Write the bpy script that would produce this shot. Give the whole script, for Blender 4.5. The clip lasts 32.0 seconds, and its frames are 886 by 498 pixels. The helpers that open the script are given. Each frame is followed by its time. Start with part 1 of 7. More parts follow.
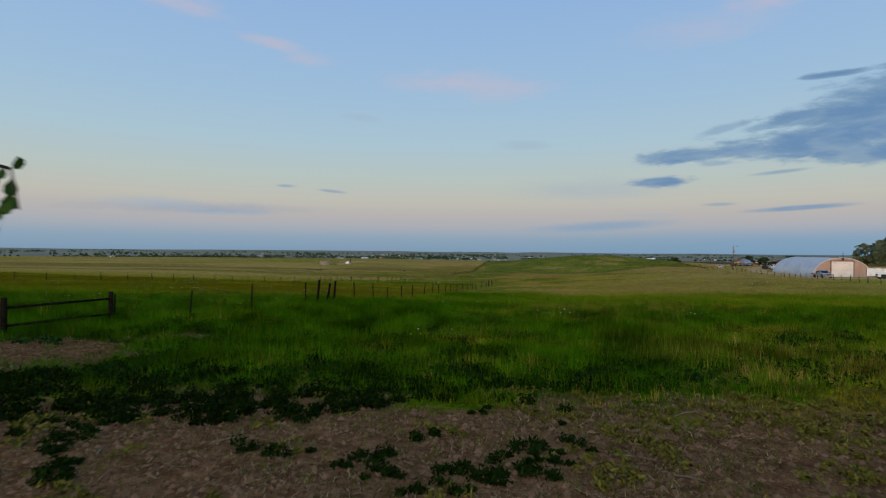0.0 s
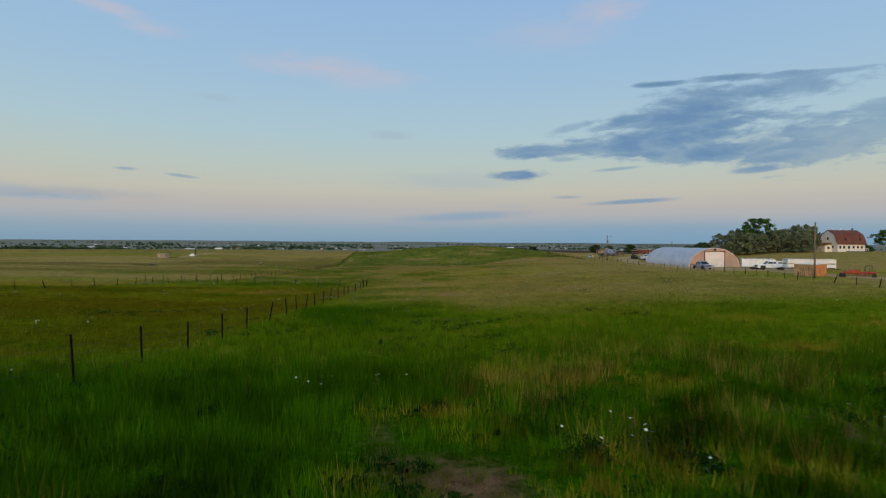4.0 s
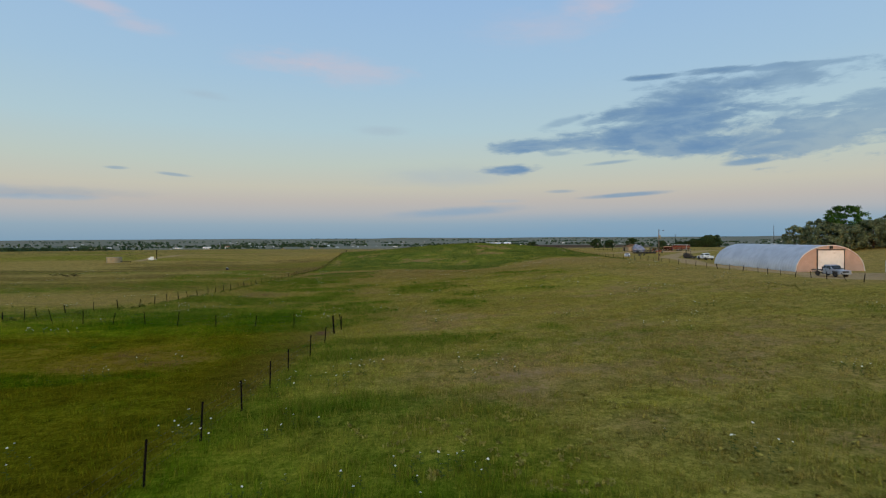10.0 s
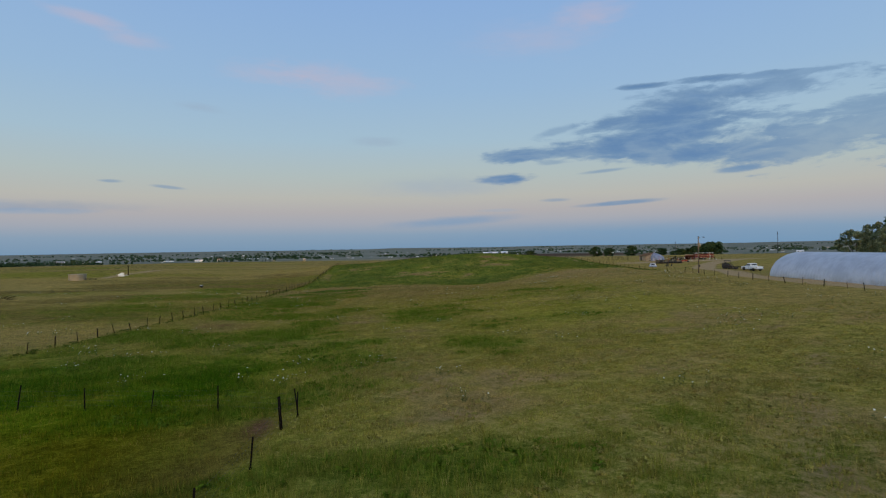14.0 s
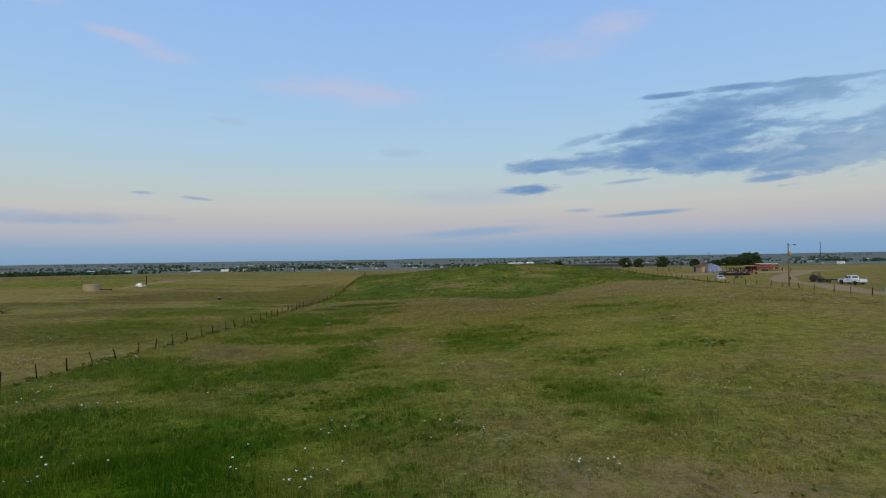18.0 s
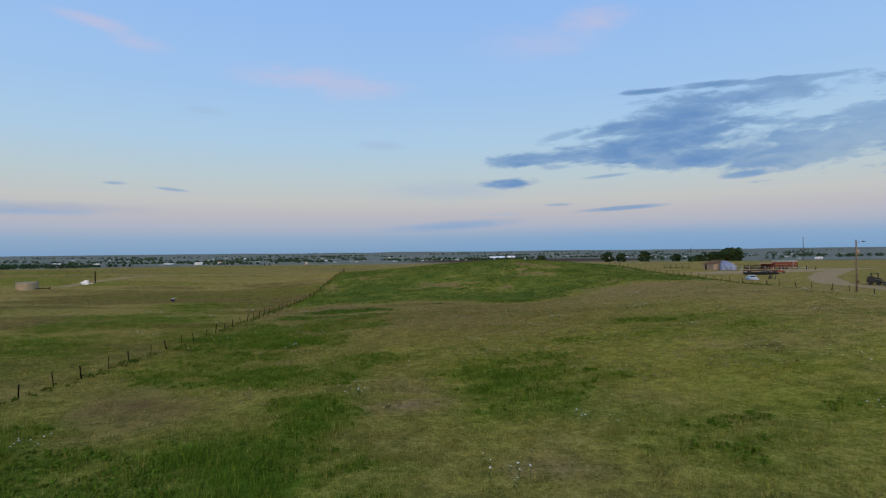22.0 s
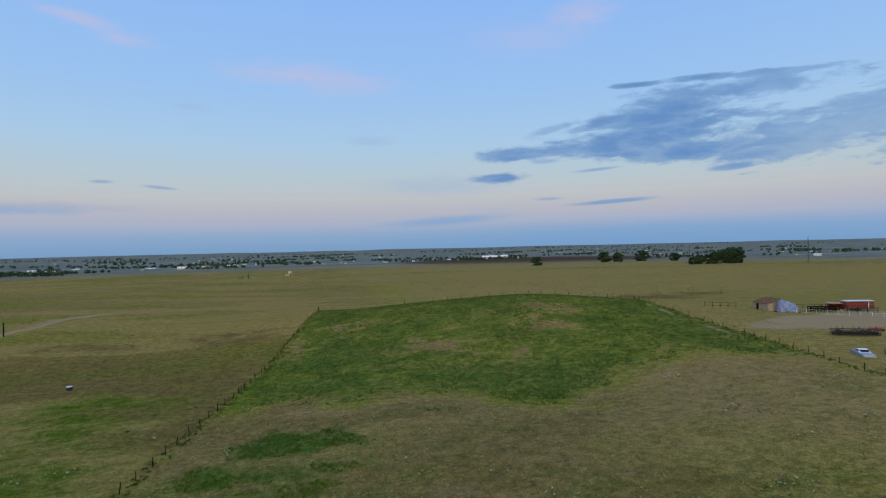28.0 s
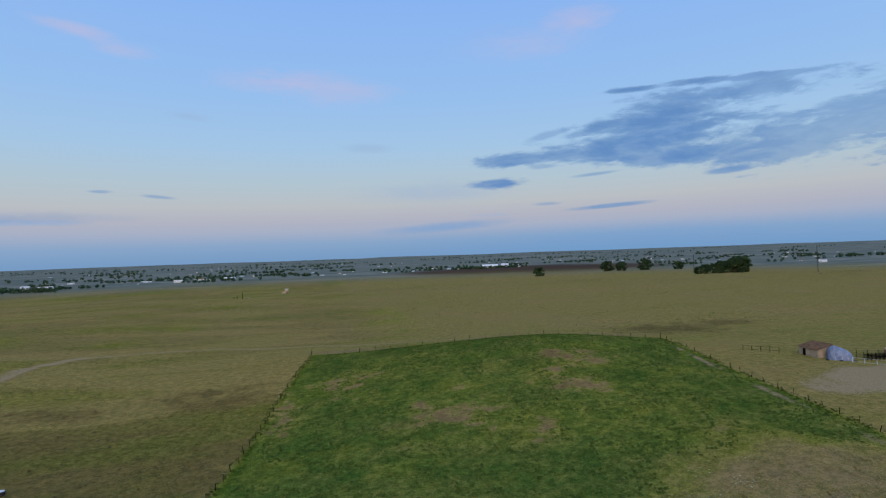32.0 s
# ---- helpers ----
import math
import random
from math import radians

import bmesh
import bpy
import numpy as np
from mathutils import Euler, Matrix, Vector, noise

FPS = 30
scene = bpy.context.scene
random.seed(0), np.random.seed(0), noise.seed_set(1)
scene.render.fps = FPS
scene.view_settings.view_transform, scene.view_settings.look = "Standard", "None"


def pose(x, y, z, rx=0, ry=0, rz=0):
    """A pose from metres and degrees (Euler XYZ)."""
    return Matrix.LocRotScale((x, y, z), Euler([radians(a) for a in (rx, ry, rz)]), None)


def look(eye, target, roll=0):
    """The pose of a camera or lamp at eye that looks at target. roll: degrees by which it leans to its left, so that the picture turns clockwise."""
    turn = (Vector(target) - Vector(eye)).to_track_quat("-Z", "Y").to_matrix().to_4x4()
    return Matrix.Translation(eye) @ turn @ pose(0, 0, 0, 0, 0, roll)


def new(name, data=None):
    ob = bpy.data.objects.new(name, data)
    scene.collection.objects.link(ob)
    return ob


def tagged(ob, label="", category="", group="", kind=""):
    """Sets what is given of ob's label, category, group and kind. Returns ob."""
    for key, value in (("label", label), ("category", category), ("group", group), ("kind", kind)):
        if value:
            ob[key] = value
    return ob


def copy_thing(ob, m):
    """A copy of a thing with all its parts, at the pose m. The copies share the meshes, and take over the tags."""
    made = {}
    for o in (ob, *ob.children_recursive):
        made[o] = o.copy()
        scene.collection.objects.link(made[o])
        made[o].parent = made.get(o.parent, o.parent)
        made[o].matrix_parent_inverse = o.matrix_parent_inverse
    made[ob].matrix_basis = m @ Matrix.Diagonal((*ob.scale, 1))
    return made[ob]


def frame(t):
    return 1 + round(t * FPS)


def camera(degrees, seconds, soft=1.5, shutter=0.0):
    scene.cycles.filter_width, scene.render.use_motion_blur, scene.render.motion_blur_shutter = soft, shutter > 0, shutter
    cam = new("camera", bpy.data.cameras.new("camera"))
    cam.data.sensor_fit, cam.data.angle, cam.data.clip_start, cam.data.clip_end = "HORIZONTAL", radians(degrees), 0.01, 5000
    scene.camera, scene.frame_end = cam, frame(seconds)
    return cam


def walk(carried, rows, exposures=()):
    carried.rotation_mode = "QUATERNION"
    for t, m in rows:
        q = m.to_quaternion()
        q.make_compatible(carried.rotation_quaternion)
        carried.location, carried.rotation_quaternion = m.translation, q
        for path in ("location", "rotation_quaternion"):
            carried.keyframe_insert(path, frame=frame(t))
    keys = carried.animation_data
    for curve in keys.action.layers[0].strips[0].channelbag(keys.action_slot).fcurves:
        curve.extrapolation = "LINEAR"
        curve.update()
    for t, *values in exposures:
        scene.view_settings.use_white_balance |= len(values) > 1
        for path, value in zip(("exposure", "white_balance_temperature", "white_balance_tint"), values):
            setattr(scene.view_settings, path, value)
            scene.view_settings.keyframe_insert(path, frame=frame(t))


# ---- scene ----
LENS = 78.1
# the flight: seconds, place in metres, Euler turn in degrees
PATH = [
    (0.0, -0.00, 0.00, 3.24, 90.31, -0.54, 3.17),
    (0.5, -0.22, 2.18, 3.26, 90.19, -0.58, 0.79),
    (1.0, -0.43, 4.40, 3.30, 90.08, -0.59, -1.81),
    (1.5, -0.60, 6.71, 3.35, 90.00, -0.46, -3.93),
    (2.0, -0.73, 9.14, 3.43, 89.87, -0.49, -6.12),
    (2.5, -0.82, 11.73, 3.55, 89.71, -0.53, -8.10),
    (3.0, -0.87, 14.44, 3.66, 89.58, -0.44, -9.46),
    (3.5, -0.85, 17.23, 3.70, 89.46, -0.41, -10.30),
    (4.0, -0.83, 20.12, 3.73, 89.31, -0.39, -10.88),
    (4.5, -0.76, 23.17, 3.85, 89.08, -0.47, -10.29),
    (6.5, -0.20, 36.25, 4.47, 88.62, -0.41, -9.96),
    (7.0, 0.09, 39.52, 4.49, 88.59, -0.44, -10.23),
    (7.5, 0.46, 42.81, 4.49, 88.62, -0.34, -10.46),
    (8.0, 0.92, 46.12, 4.44, 88.62, -0.24, -10.64),
    (8.5, 1.38, 49.40, 4.45, 88.65, -0.12, -10.84),
    (9.0, 1.87, 52.60, 4.44, 88.69, -0.07, -11.12),
    (9.5, 2.43, 55.77, 4.44, 88.76, 0.15, -11.29),
    (10.0, 3.00, 58.78, 4.49, 88.85, 0.34, -11.49),
    (10.5, 3.54, 61.49, 4.60, 88.92, 0.38, -11.64),
    (11.0, 3.99, 64.07, 4.70, 88.98, 0.45, -11.78),
    (11.5, 4.42, 66.78, 4.74, 89.10, 0.58, -11.90),
    (12.0, 4.80, 69.42, 4.73, 89.26, 0.75, -12.01),
    (12.5, 5.10, 72.09, 4.77, 89.40, 0.86, -12.05),
    (13.0, 5.30, 74.69, 4.81, 89.55, 0.93, -12.00),
    (13.5, 5.42, 77.17, 4.83, 89.70, 0.97, -12.00),
    (15.5, 4.78, 85.49, 4.52, 90.47, 0.99, -11.31),
    (16.0, 4.61, 87.35, 4.55, 90.66, 0.95, -10.95),
    (16.5, 4.51, 89.11, 4.57, 90.79, 0.97, -10.63),
    (17.0, 4.42, 90.96, 4.56, 90.93, 0.92, -10.27),
    (17.5, 4.33, 92.99, 4.53, 90.98, 0.84, -9.91),
    (18.0, 4.20, 95.22, 4.49, 91.02, 0.87, -9.54),
    (18.5, 4.15, 97.63, 4.44, 90.95, 0.88, -9.12),
    (19.0, 4.10, 100.09, 4.41, 90.94, 0.89, -9.40),
    (19.5, 4.11, 102.38, 4.41, 90.88, 0.83, -10.50),
    (20.0, 4.08, 104.64, 4.44, 90.74, 0.79, -12.25),
    (20.5, 4.18, 107.04, 4.48, 90.64, 0.74, -12.30),
    (21.0, 4.32, 109.62, 4.55, 90.54, 0.67, -12.03),
    (21.5, 4.52, 112.44, 4.77, 90.41, 0.57, -11.84),
    (22.0, 4.71, 115.46, 5.22, 90.29, 0.62, -11.67),
    (22.5, 5.01, 118.59, 5.86, 90.21, 0.58, -11.59),
    (23.0, 5.39, 121.70, 6.67, 90.12, 0.56, -11.55),
    (23.5, 5.91, 124.59, 7.64, 90.04, 0.62, -11.57),
    (24.0, 6.45, 127.37, 8.71, 89.98, 0.66, -11.62),
    (24.5, 7.01, 130.10, 9.79, 89.91, 0.69, -11.74),
    (25.0, 7.65, 132.83, 10.89, 89.89, 0.82, -11.81),
    (25.5, 8.27, 135.58, 12.01, 89.83, 0.88, -11.91),
    (27.5, 10.54, 146.89, 16.45, 89.77, 1.23, -12.50),
    (28.0, 11.12, 149.28, 17.51, 89.78, 1.32, -12.60),
    (28.5, 11.61, 151.66, 18.59, 89.83, 1.48, -12.67),
    (29.0, 12.09, 153.95, 19.69, 89.89, 1.59, -12.72),
    (29.5, 12.45, 156.15, 20.80, 89.98, 1.70, -12.82),
    (30.0, 12.74, 158.21, 21.90, 90.02, 1.76, -12.85),
    (30.5, 12.93, 160.20, 23.01, 90.13, 1.84, -12.83),
    (31.0, 13.06, 162.19, 24.13, 90.22, 1.86, -12.82),
    (31.5, 13.18, 164.14, 25.27, 90.32, 1.85, -12.78),
    (32.0, 13.26, 165.95, 26.45, 90.42, 1.99, -12.69),
]
# stops and white balance: the picture turns a little cooler as the flight goes on
EXPOSURES = [(0.0, -0.08, 6650, 6), (4.0, -0.05, 6850, 4), (9.0, 0.0, 6950, 4), (12.0, -0.02, 6820, 5), (13.0, -0.25, 6600, 7), (16.0, 0.03, 6300, 8), (23.0, 0.03, 6020, 10), (28.0, 0.0, 5780, 10), (32.0, -0.05, 5680, 10)]
cam = camera(LENS, 32.0, 1.2, 0.25)
walk(cam, [(r[0], pose(*r[1:])) for r in PATH], EXPOSURES)

rng = np.random.default_rng(7)


# ---------- node helpers ----------
class Nodes:
    """A short way to write node trees."""

    def __init__(self, tree):
        self.tree = tree
        tree.nodes.clear()

    def add(self, kind):
        return self.tree.nodes.new(kind)

    def put(self, value, socket):
        if isinstance(value, bpy.types.NodeSocket):
            self.tree.links.new(value, socket)
        else:
            if isinstance(value, (tuple, list)) and len(value) == 3 and socket.type == "RGBA":
                value = (*value, 1.0)
            socket.default_value = value

    def math(self, op, a, b=None, c=None, clamp=False):
        n = self.add("ShaderNodeMath")
        n.operation, n.use_clamp = op, clamp
        for i, v in enumerate((a, b, c)):
            if v is not None:
                self.put(v, n.inputs[i])
        return n.outputs[0]

    def mix(self, fac, a, b, blend="MIX"):
        n = self.add("ShaderNodeMix")
        n.data_type, n.blend_type = "RGBA", blend
        self.put(fac, n.inputs[0]), self.put(a, n.inputs[6]), self.put(b, n.inputs[7])
        return n.outputs[2]

    def ramp(self, fac, stops, interp="LINEAR"):
        n = self.add("ShaderNodeValToRGB")
        n.color_ramp.interpolation = interp
        el = n.color_ramp.elements
        while len(el) < len(stops):
            el.new(0.5)
        for e, (p, c) in zip(el, stops):
            e.position = p
            e.color = (*c, 1) if isinstance(c, tuple) else (c, c, c, 1)
        self.put(fac, n.inputs[0])
        return n.outputs[0]

    def noise(self, vec, scale, detail=4.0, rough=0.55, distort=0.0, out=0):
        n = self.add("ShaderNodeTexNoise")
        if vec is not None:
            self.put(vec, n.inputs["Vector"])
        n.inputs["Scale"].default_value = scale
        n.inputs["Detail"].default_value = detail
        n.inputs["Roughness"].default_value = rough
        n.inputs["Distortion"].default_value = distort
        return n.outputs[out]

    def scaled(self, vec, s, loc=(0, 0, 0)):
        n = self.add("ShaderNodeMapping")
        self.put(vec, n.inputs[0])
        n.inputs["Location"].default_value = loc
        n.inputs["Scale"].default_value = s
        return n.outputs[0]

    def step(self, v, lo, hi):
        if lo > hi:
            return self.math("SUBTRACT", 1.0, self.step(v, hi, lo))
        n = self.add("ShaderNodeMapRange")
        n.interpolation_type = "SMOOTHSTEP"
        self.put(v, n.inputs[0]), self.put(lo, n.inputs[1]), self.put(hi, n.inputs[2])
        return n.outputs[0]


def srgb(r, g, b):
    return tuple(((c / 255 + 0.055) / 1.055) ** 2.4 if c > 10 else c / 255 / 12.92 for c in (r, g, b))


# ---------- sky: the clear twilight away from the sunken sun, with broken cloud ----------
world = bpy.data.worlds.new("world")
scene.world = world
world.use_nodes = True
N = Nodes(world.node_tree)
tc = N.add("ShaderNodeTexCoord")
sep = N.add("ShaderNodeSeparateXYZ")
N.put(tc.outputs["Generated"], sep.inputs[0])
deg = 57.29578
az = N.math("MULTIPLY", N.math("ARCTAN2", sep.outputs[0], sep.outputs[1]), deg)
el = N.math("MULTIPLY", N.math("ARCSINE", sep.outputs[2]), deg)
e01 = N.math("DIVIDE", el, 90.0, clamp=True)
SKY = [(0.0, srgb(128, 157, 186)), (1.4, srgb(145, 167, 190)), (2.6, srgb(174, 177, 188)), (3.8, srgb(187, 182, 184)),
       (5.2, srgb(195, 193, 186)), (7.5, srgb(187, 199, 199)), (11.0, srgb(174, 200, 218)), (16.0, srgb(161, 193, 226)),
       (25.0, srgb(147, 182, 229)), (45.0, srgb(108, 146, 196)), (90.0, srgb(74, 108, 160))]
sky = N.ramp(e01, [(p / 90, c) for p, c in SKY])
# the sky's own glow lies behind the camera, where the sun has gone down
nishita = N.add("ShaderNodeTexSky")
nishita.sky_type, nishita.sun_disc = "NISHITA", False
nishita.sun_elevation, nishita.sun_rotation = radians(2.0), radians(200.0)
glow = N.mix(1.0, nishita.outputs[0], (0.44, 0.43, 0.40), "MULTIPLY")
sky = N.mix(1.0, sky, N.mix(N.step(N.math("ABSOLUTE", az), 80.0, 150.0), (0, 0, 0), glow), "ADD")
flat = N.add("ShaderNodeCombineXYZ")
N.put(az, flat.inputs[0]), N.put(el, flat.inputs[1])
streak = N.noise(N.scaled(flat.outputs[0], (0.11, 0.50, 1)), 1.0, 6.0, 0.62, 0.6)
fine = N.noise(N.scaled(flat.outputs[0], (0.5, 1.6, 1)), 1.0, 5.0, 0.6, 0.4)
rough = N.math("ADD", N.math("MULTIPLY", N.math("SUBTRACT", streak, 0.5), 1.9), N.math("MULTIPLY", N.math("SUBTRACT", fine, 0.5), 1.0))
# azimuth, elevation, half width, half height, tilt, density, softness, colour, raggedness
SLATE, DEEP, HAZY, PINK, LOW = srgb(120, 152, 188), srgb(104, 140, 184), srgb(162, 180, 202), srgb(204, 190, 206), srgb(116, 158, 198)
CLOUDS = [(34.0, 0.6, 26.0, 1.9, 0.0, 0.38, 1.0, LOW, 0.15), (27.3, 11.5, 2.2, 0.42, 0.12, 0.6, 0.8, SLATE, 0.8)]
# the one large cloud: bars that flow together (azimuth, elevation, half width, half height, tilt)
MASS = [(33.2, 10.2, 11.0, 2.2, 0.05), (34.8, 12.2, 8.6, 2.1, 0.10), (40.8, 13.7, 8.8, 1.10, -0.02), (42.0, 14.8, 7.8, 0.42, -0.07), (32.5, 15.2, 3.0, 0.30, 0.0), (37.0, 8.6, 7.0, 1.2, 0.0),
        (46.0, 8.9, 12.0, 2.1, 0.05), (54.0, 9.4, 12.0, 3.2, 0.05), (20.3, 9.3, 4.4, 0.85, 0.03), (25.5, 9.6, 4.0, 0.7, 0.05)]
CLOUDS += [(18.7, 7.05, 3.4, 0.62, 0.0, 0.95, 0.5, DEEP, 0.75), (11.5, 6.4, 7.5, 1.2, 0.0, 0.40, 1.2, HAZY, 0.5), (24.0, 11.6, 2.3, 0.40, 0.20, 0.65, 0.8, SLATE, 0.8),
           (23.4, 8.5, 1.7, 0.26, 0.05, 0.6, 0.8, SLATE, 0.6), (28.4, 7.4, 2.6, 0.20, 0.07, 0.6, 0.8, SLATE, 0.5), (29.7, 4.15, 4.4, 0.24, 0.05, 0.8, 0.7, SLATE, 0.4), (23.6, 4.7, 1.5, 0.18, 0.0, 0.5, 0.8, SLATE, 0.4),
           (40.4, 6.75, 2.2, 0.34, 0.03, 0.85, 0.6, SLATE, 0.5), (12.5, 2.7, 6.8, 0.55, 0.05, 0.55, 0.9, LOW, 0.4), (17.8, 3.8, 2.3, 0.20, 0.0, 0.4, 0.9, HAZY, 0.5)]
CLOUDS += [(5.0, 11.0, 2.9, 0.48, -0.03, 0.45, 1.0, HAZY, 0.6), (1.0, 16.9, 6.5, 1.4, -0.06, 0.42, 1.2, PINK, 0.9), (-5.0, 17.2, 4.5, 1.0, 0.0, 0.40, 1.3, PINK, 0.9), (-20.8, 20.0, 3.2, 0.62, -0.08, 0.5, 0.9, PINK, 0.6),
           (-17.5, 18.9, 2.4, 0.7, -0.06, 0.40, 1.2, PINK, 0.9), (27.4, 22.3, 3.4, 1.2, 0.0, 0.5, 1.2, PINK, 0.9), (22.0, 20.5, 7.0, 1.6, 0.0, 0.28, 1.3, PINK, 0.8), (-29.5, 22.2, 4.5, 0.9, -0.1, 0.5, 1.0, PINK, 0.9)]
CLOUDS += [(-11.8, 13.6, 2.6, 0.42, -0.08, 0.40, 1.0, HAZY, 0.7), (-19.3, 6.5, 1.0, 0.16, 0.0, 0.6, 0.8, SLATE, 0.4), (-14.6, 6.1, 1.5, 0.16, -0.08, 0.55, 0.8, SLATE, 0.4), (-25.0, 3.7, 5.0, 0.28, 0.02, 0.6, 0.8, HAZY, 0.4), (-27.0, 4.0, 10.0, 0.55, 0.02, 0.4, 1.1, SLATE, 0.6), (-31.0, 4.3, 4.5, 0.6, 0.0, 0.5, 1.0, HAZY, 0.5),
           (-95.0, 12.0, 25.0, 4.0, 0.0, 0.6, 1.0, SLATE, 1.0), (130.0, 18.0, 30.0, 5.0, 0.0, 0.6, 1.0, PINK, 1.0)]
billow = N.noise(N.scaled(flat.outputs[0], (0.22, 0.75, 1), (3.1, 7.7, 0)), 1.0, 6.0, 0.6, 0.5)
body = N.math("ADD", 0.76, N.math("MULTIPLY", N.step(billow, 0.36, 0.60), 0.24))
for ca, ce, hw, hh, tilt, dens, soft, tone, rag in CLOUDS:
    da = N.math("SUBTRACT", az, ca)
    de = N.math("SUBTRACT", N.math("SUBTRACT", el, ce), N.math("MULTIPLY", da, tilt))
    u, v = N.math("DIVIDE", da, hw), N.math("DIVIDE", de, hh)
    d = N.math("SQRT", N.math("ADD", N.math("MULTIPLY", u, u), N.math("MULTIPLY", v, v)))
    d = N.math("SUBTRACT", d, N.math("MULTIPLY", rough, rag))
    sky = N.mix(N.math("MULTIPLY", N.math("MULTIPLY", N.step(d, 1.0 + soft * 0.35, 0.95 - soft * 0.75), dens), body), sky, tone)
mass = None
for ca, ce, hw, hh, tilt in MASS:
    da = N.math("SUBTRACT", az, ca)
    de = N.math("SUBTRACT", N.math("SUBTRACT", el, ce), N.math("MULTIPLY", da, tilt))
    u, v = N.math("DIVIDE", da, hw), N.math("DIVIDE", de, hh)
    f = N.math("SUBTRACT", 1.0, N.math("SQRT", N.math("ADD", N.math("MULTIPLY", u, u), N.math("MULTIPLY", v, v))))
    mass = f if mass is None else N.math("SMOOTH_MAX", mass, f, 0.25)
torn = N.math("ADD", mass, N.math("MULTIPLY", rough, N.math("ADD", 1.0, N.math("MULTIPLY", N.step(az, 38.0, 48.0), 0.3))))
veil = N.math("SUBTRACT", 0.97, N.math("MULTIPLY", N.step(az, 38.0, 50.0), 0.25))
sky = N.mix(N.math("MULTIPLY", N.math("MULTIPLY", N.step(torn, -0.06, 0.50), veil), body), sky, N.mix(N.math("MULTIPLY", N.step(torn, 0.35, 0.95), N.step(az, 47.0, 38.0)), SLATE, DEEP))
bg = N.add("ShaderNodeBackground")
N.put(sky, bg.inputs[0])
bg.inputs[1].default_value = 1.0
N.put(bg.outputs[0], N.add("ShaderNodeOutputWorld").inputs[0])

# stands in for the afterglow: a wide, weak, warm light from 44 degrees up behind the camera
lamp = bpy.data.lights.new("sun", "SUN")
lamp.energy, lamp.angle, lamp.color = 0.66, radians(40), (1.0, 0.95, 0.88)
sun = new("sun", lamp)
sun.matrix_world = look((-30, -82, 84), (0, 0, 0))


# ---------- materials ----------
def material(name, build, rough=0.8, metal=0.0):
    m = bpy.data.materials.new(name)
    m.use_nodes = True
    n = Nodes(m.node_tree)
    b = n.add("ShaderNodeBsdfPrincipled")
    out = n.add("ShaderNodeOutputMaterial")
    n.put(b.outputs[0], out.inputs[0])
    b.inputs["Roughness"].default_value = rough
    b.inputs["Metallic"].default_value = metal
    build(n, b)
    return m


def bump(n, b, height, strength=0.4, dist=0.02):
    k = n.add("ShaderNodeBump")
    k.inputs["Strength"].default_value, k.inputs["Distance"].default_value = strength, dist
    n.put(height, k.inputs["Height"])
    n.put(k.outputs[0], b.inputs["Normal"])


def plain(name, col, rough=0.6, metal=0.0, vary=0.25, scale=3.0, grain=40.0, dirt=None, relief=0.15, gloss=0.5):
    """Paint, metal or cloth: a colour with stains at two scales and a fine relief."""

    def build(n, b):
        pos = n.add("ShaderNodeNewGeometry").outputs["Position"]
        big, small = n.noise(pos, scale, 5), n.noise(pos, grain, 3)
        dark = tuple(c * (1 - vary) for c in col)
        lite = tuple(min(1, c * (1 + vary * 0.6)) for c in col)
        c = n.mix(n.step(big, 0.3, 0.7), dark, lite)
        c = n.mix(n.math("MULTIPLY", n.step(small, 0.45, 0.8), 0.25), c, dark)
        if dirt:
            c = n.mix(n.math("MULTIPLY", n.step(n.noise(pos, scale * 1.7, 6, 0.7), 0.52, 0.72), 0.7), c, dirt)
        n.put(c, b.inputs["Base Color"])
        b.inputs["Specular IOR Level"].default_value = gloss
        bump(n, b, small, relief, 0.01)

    return material(name, build, rough, metal)


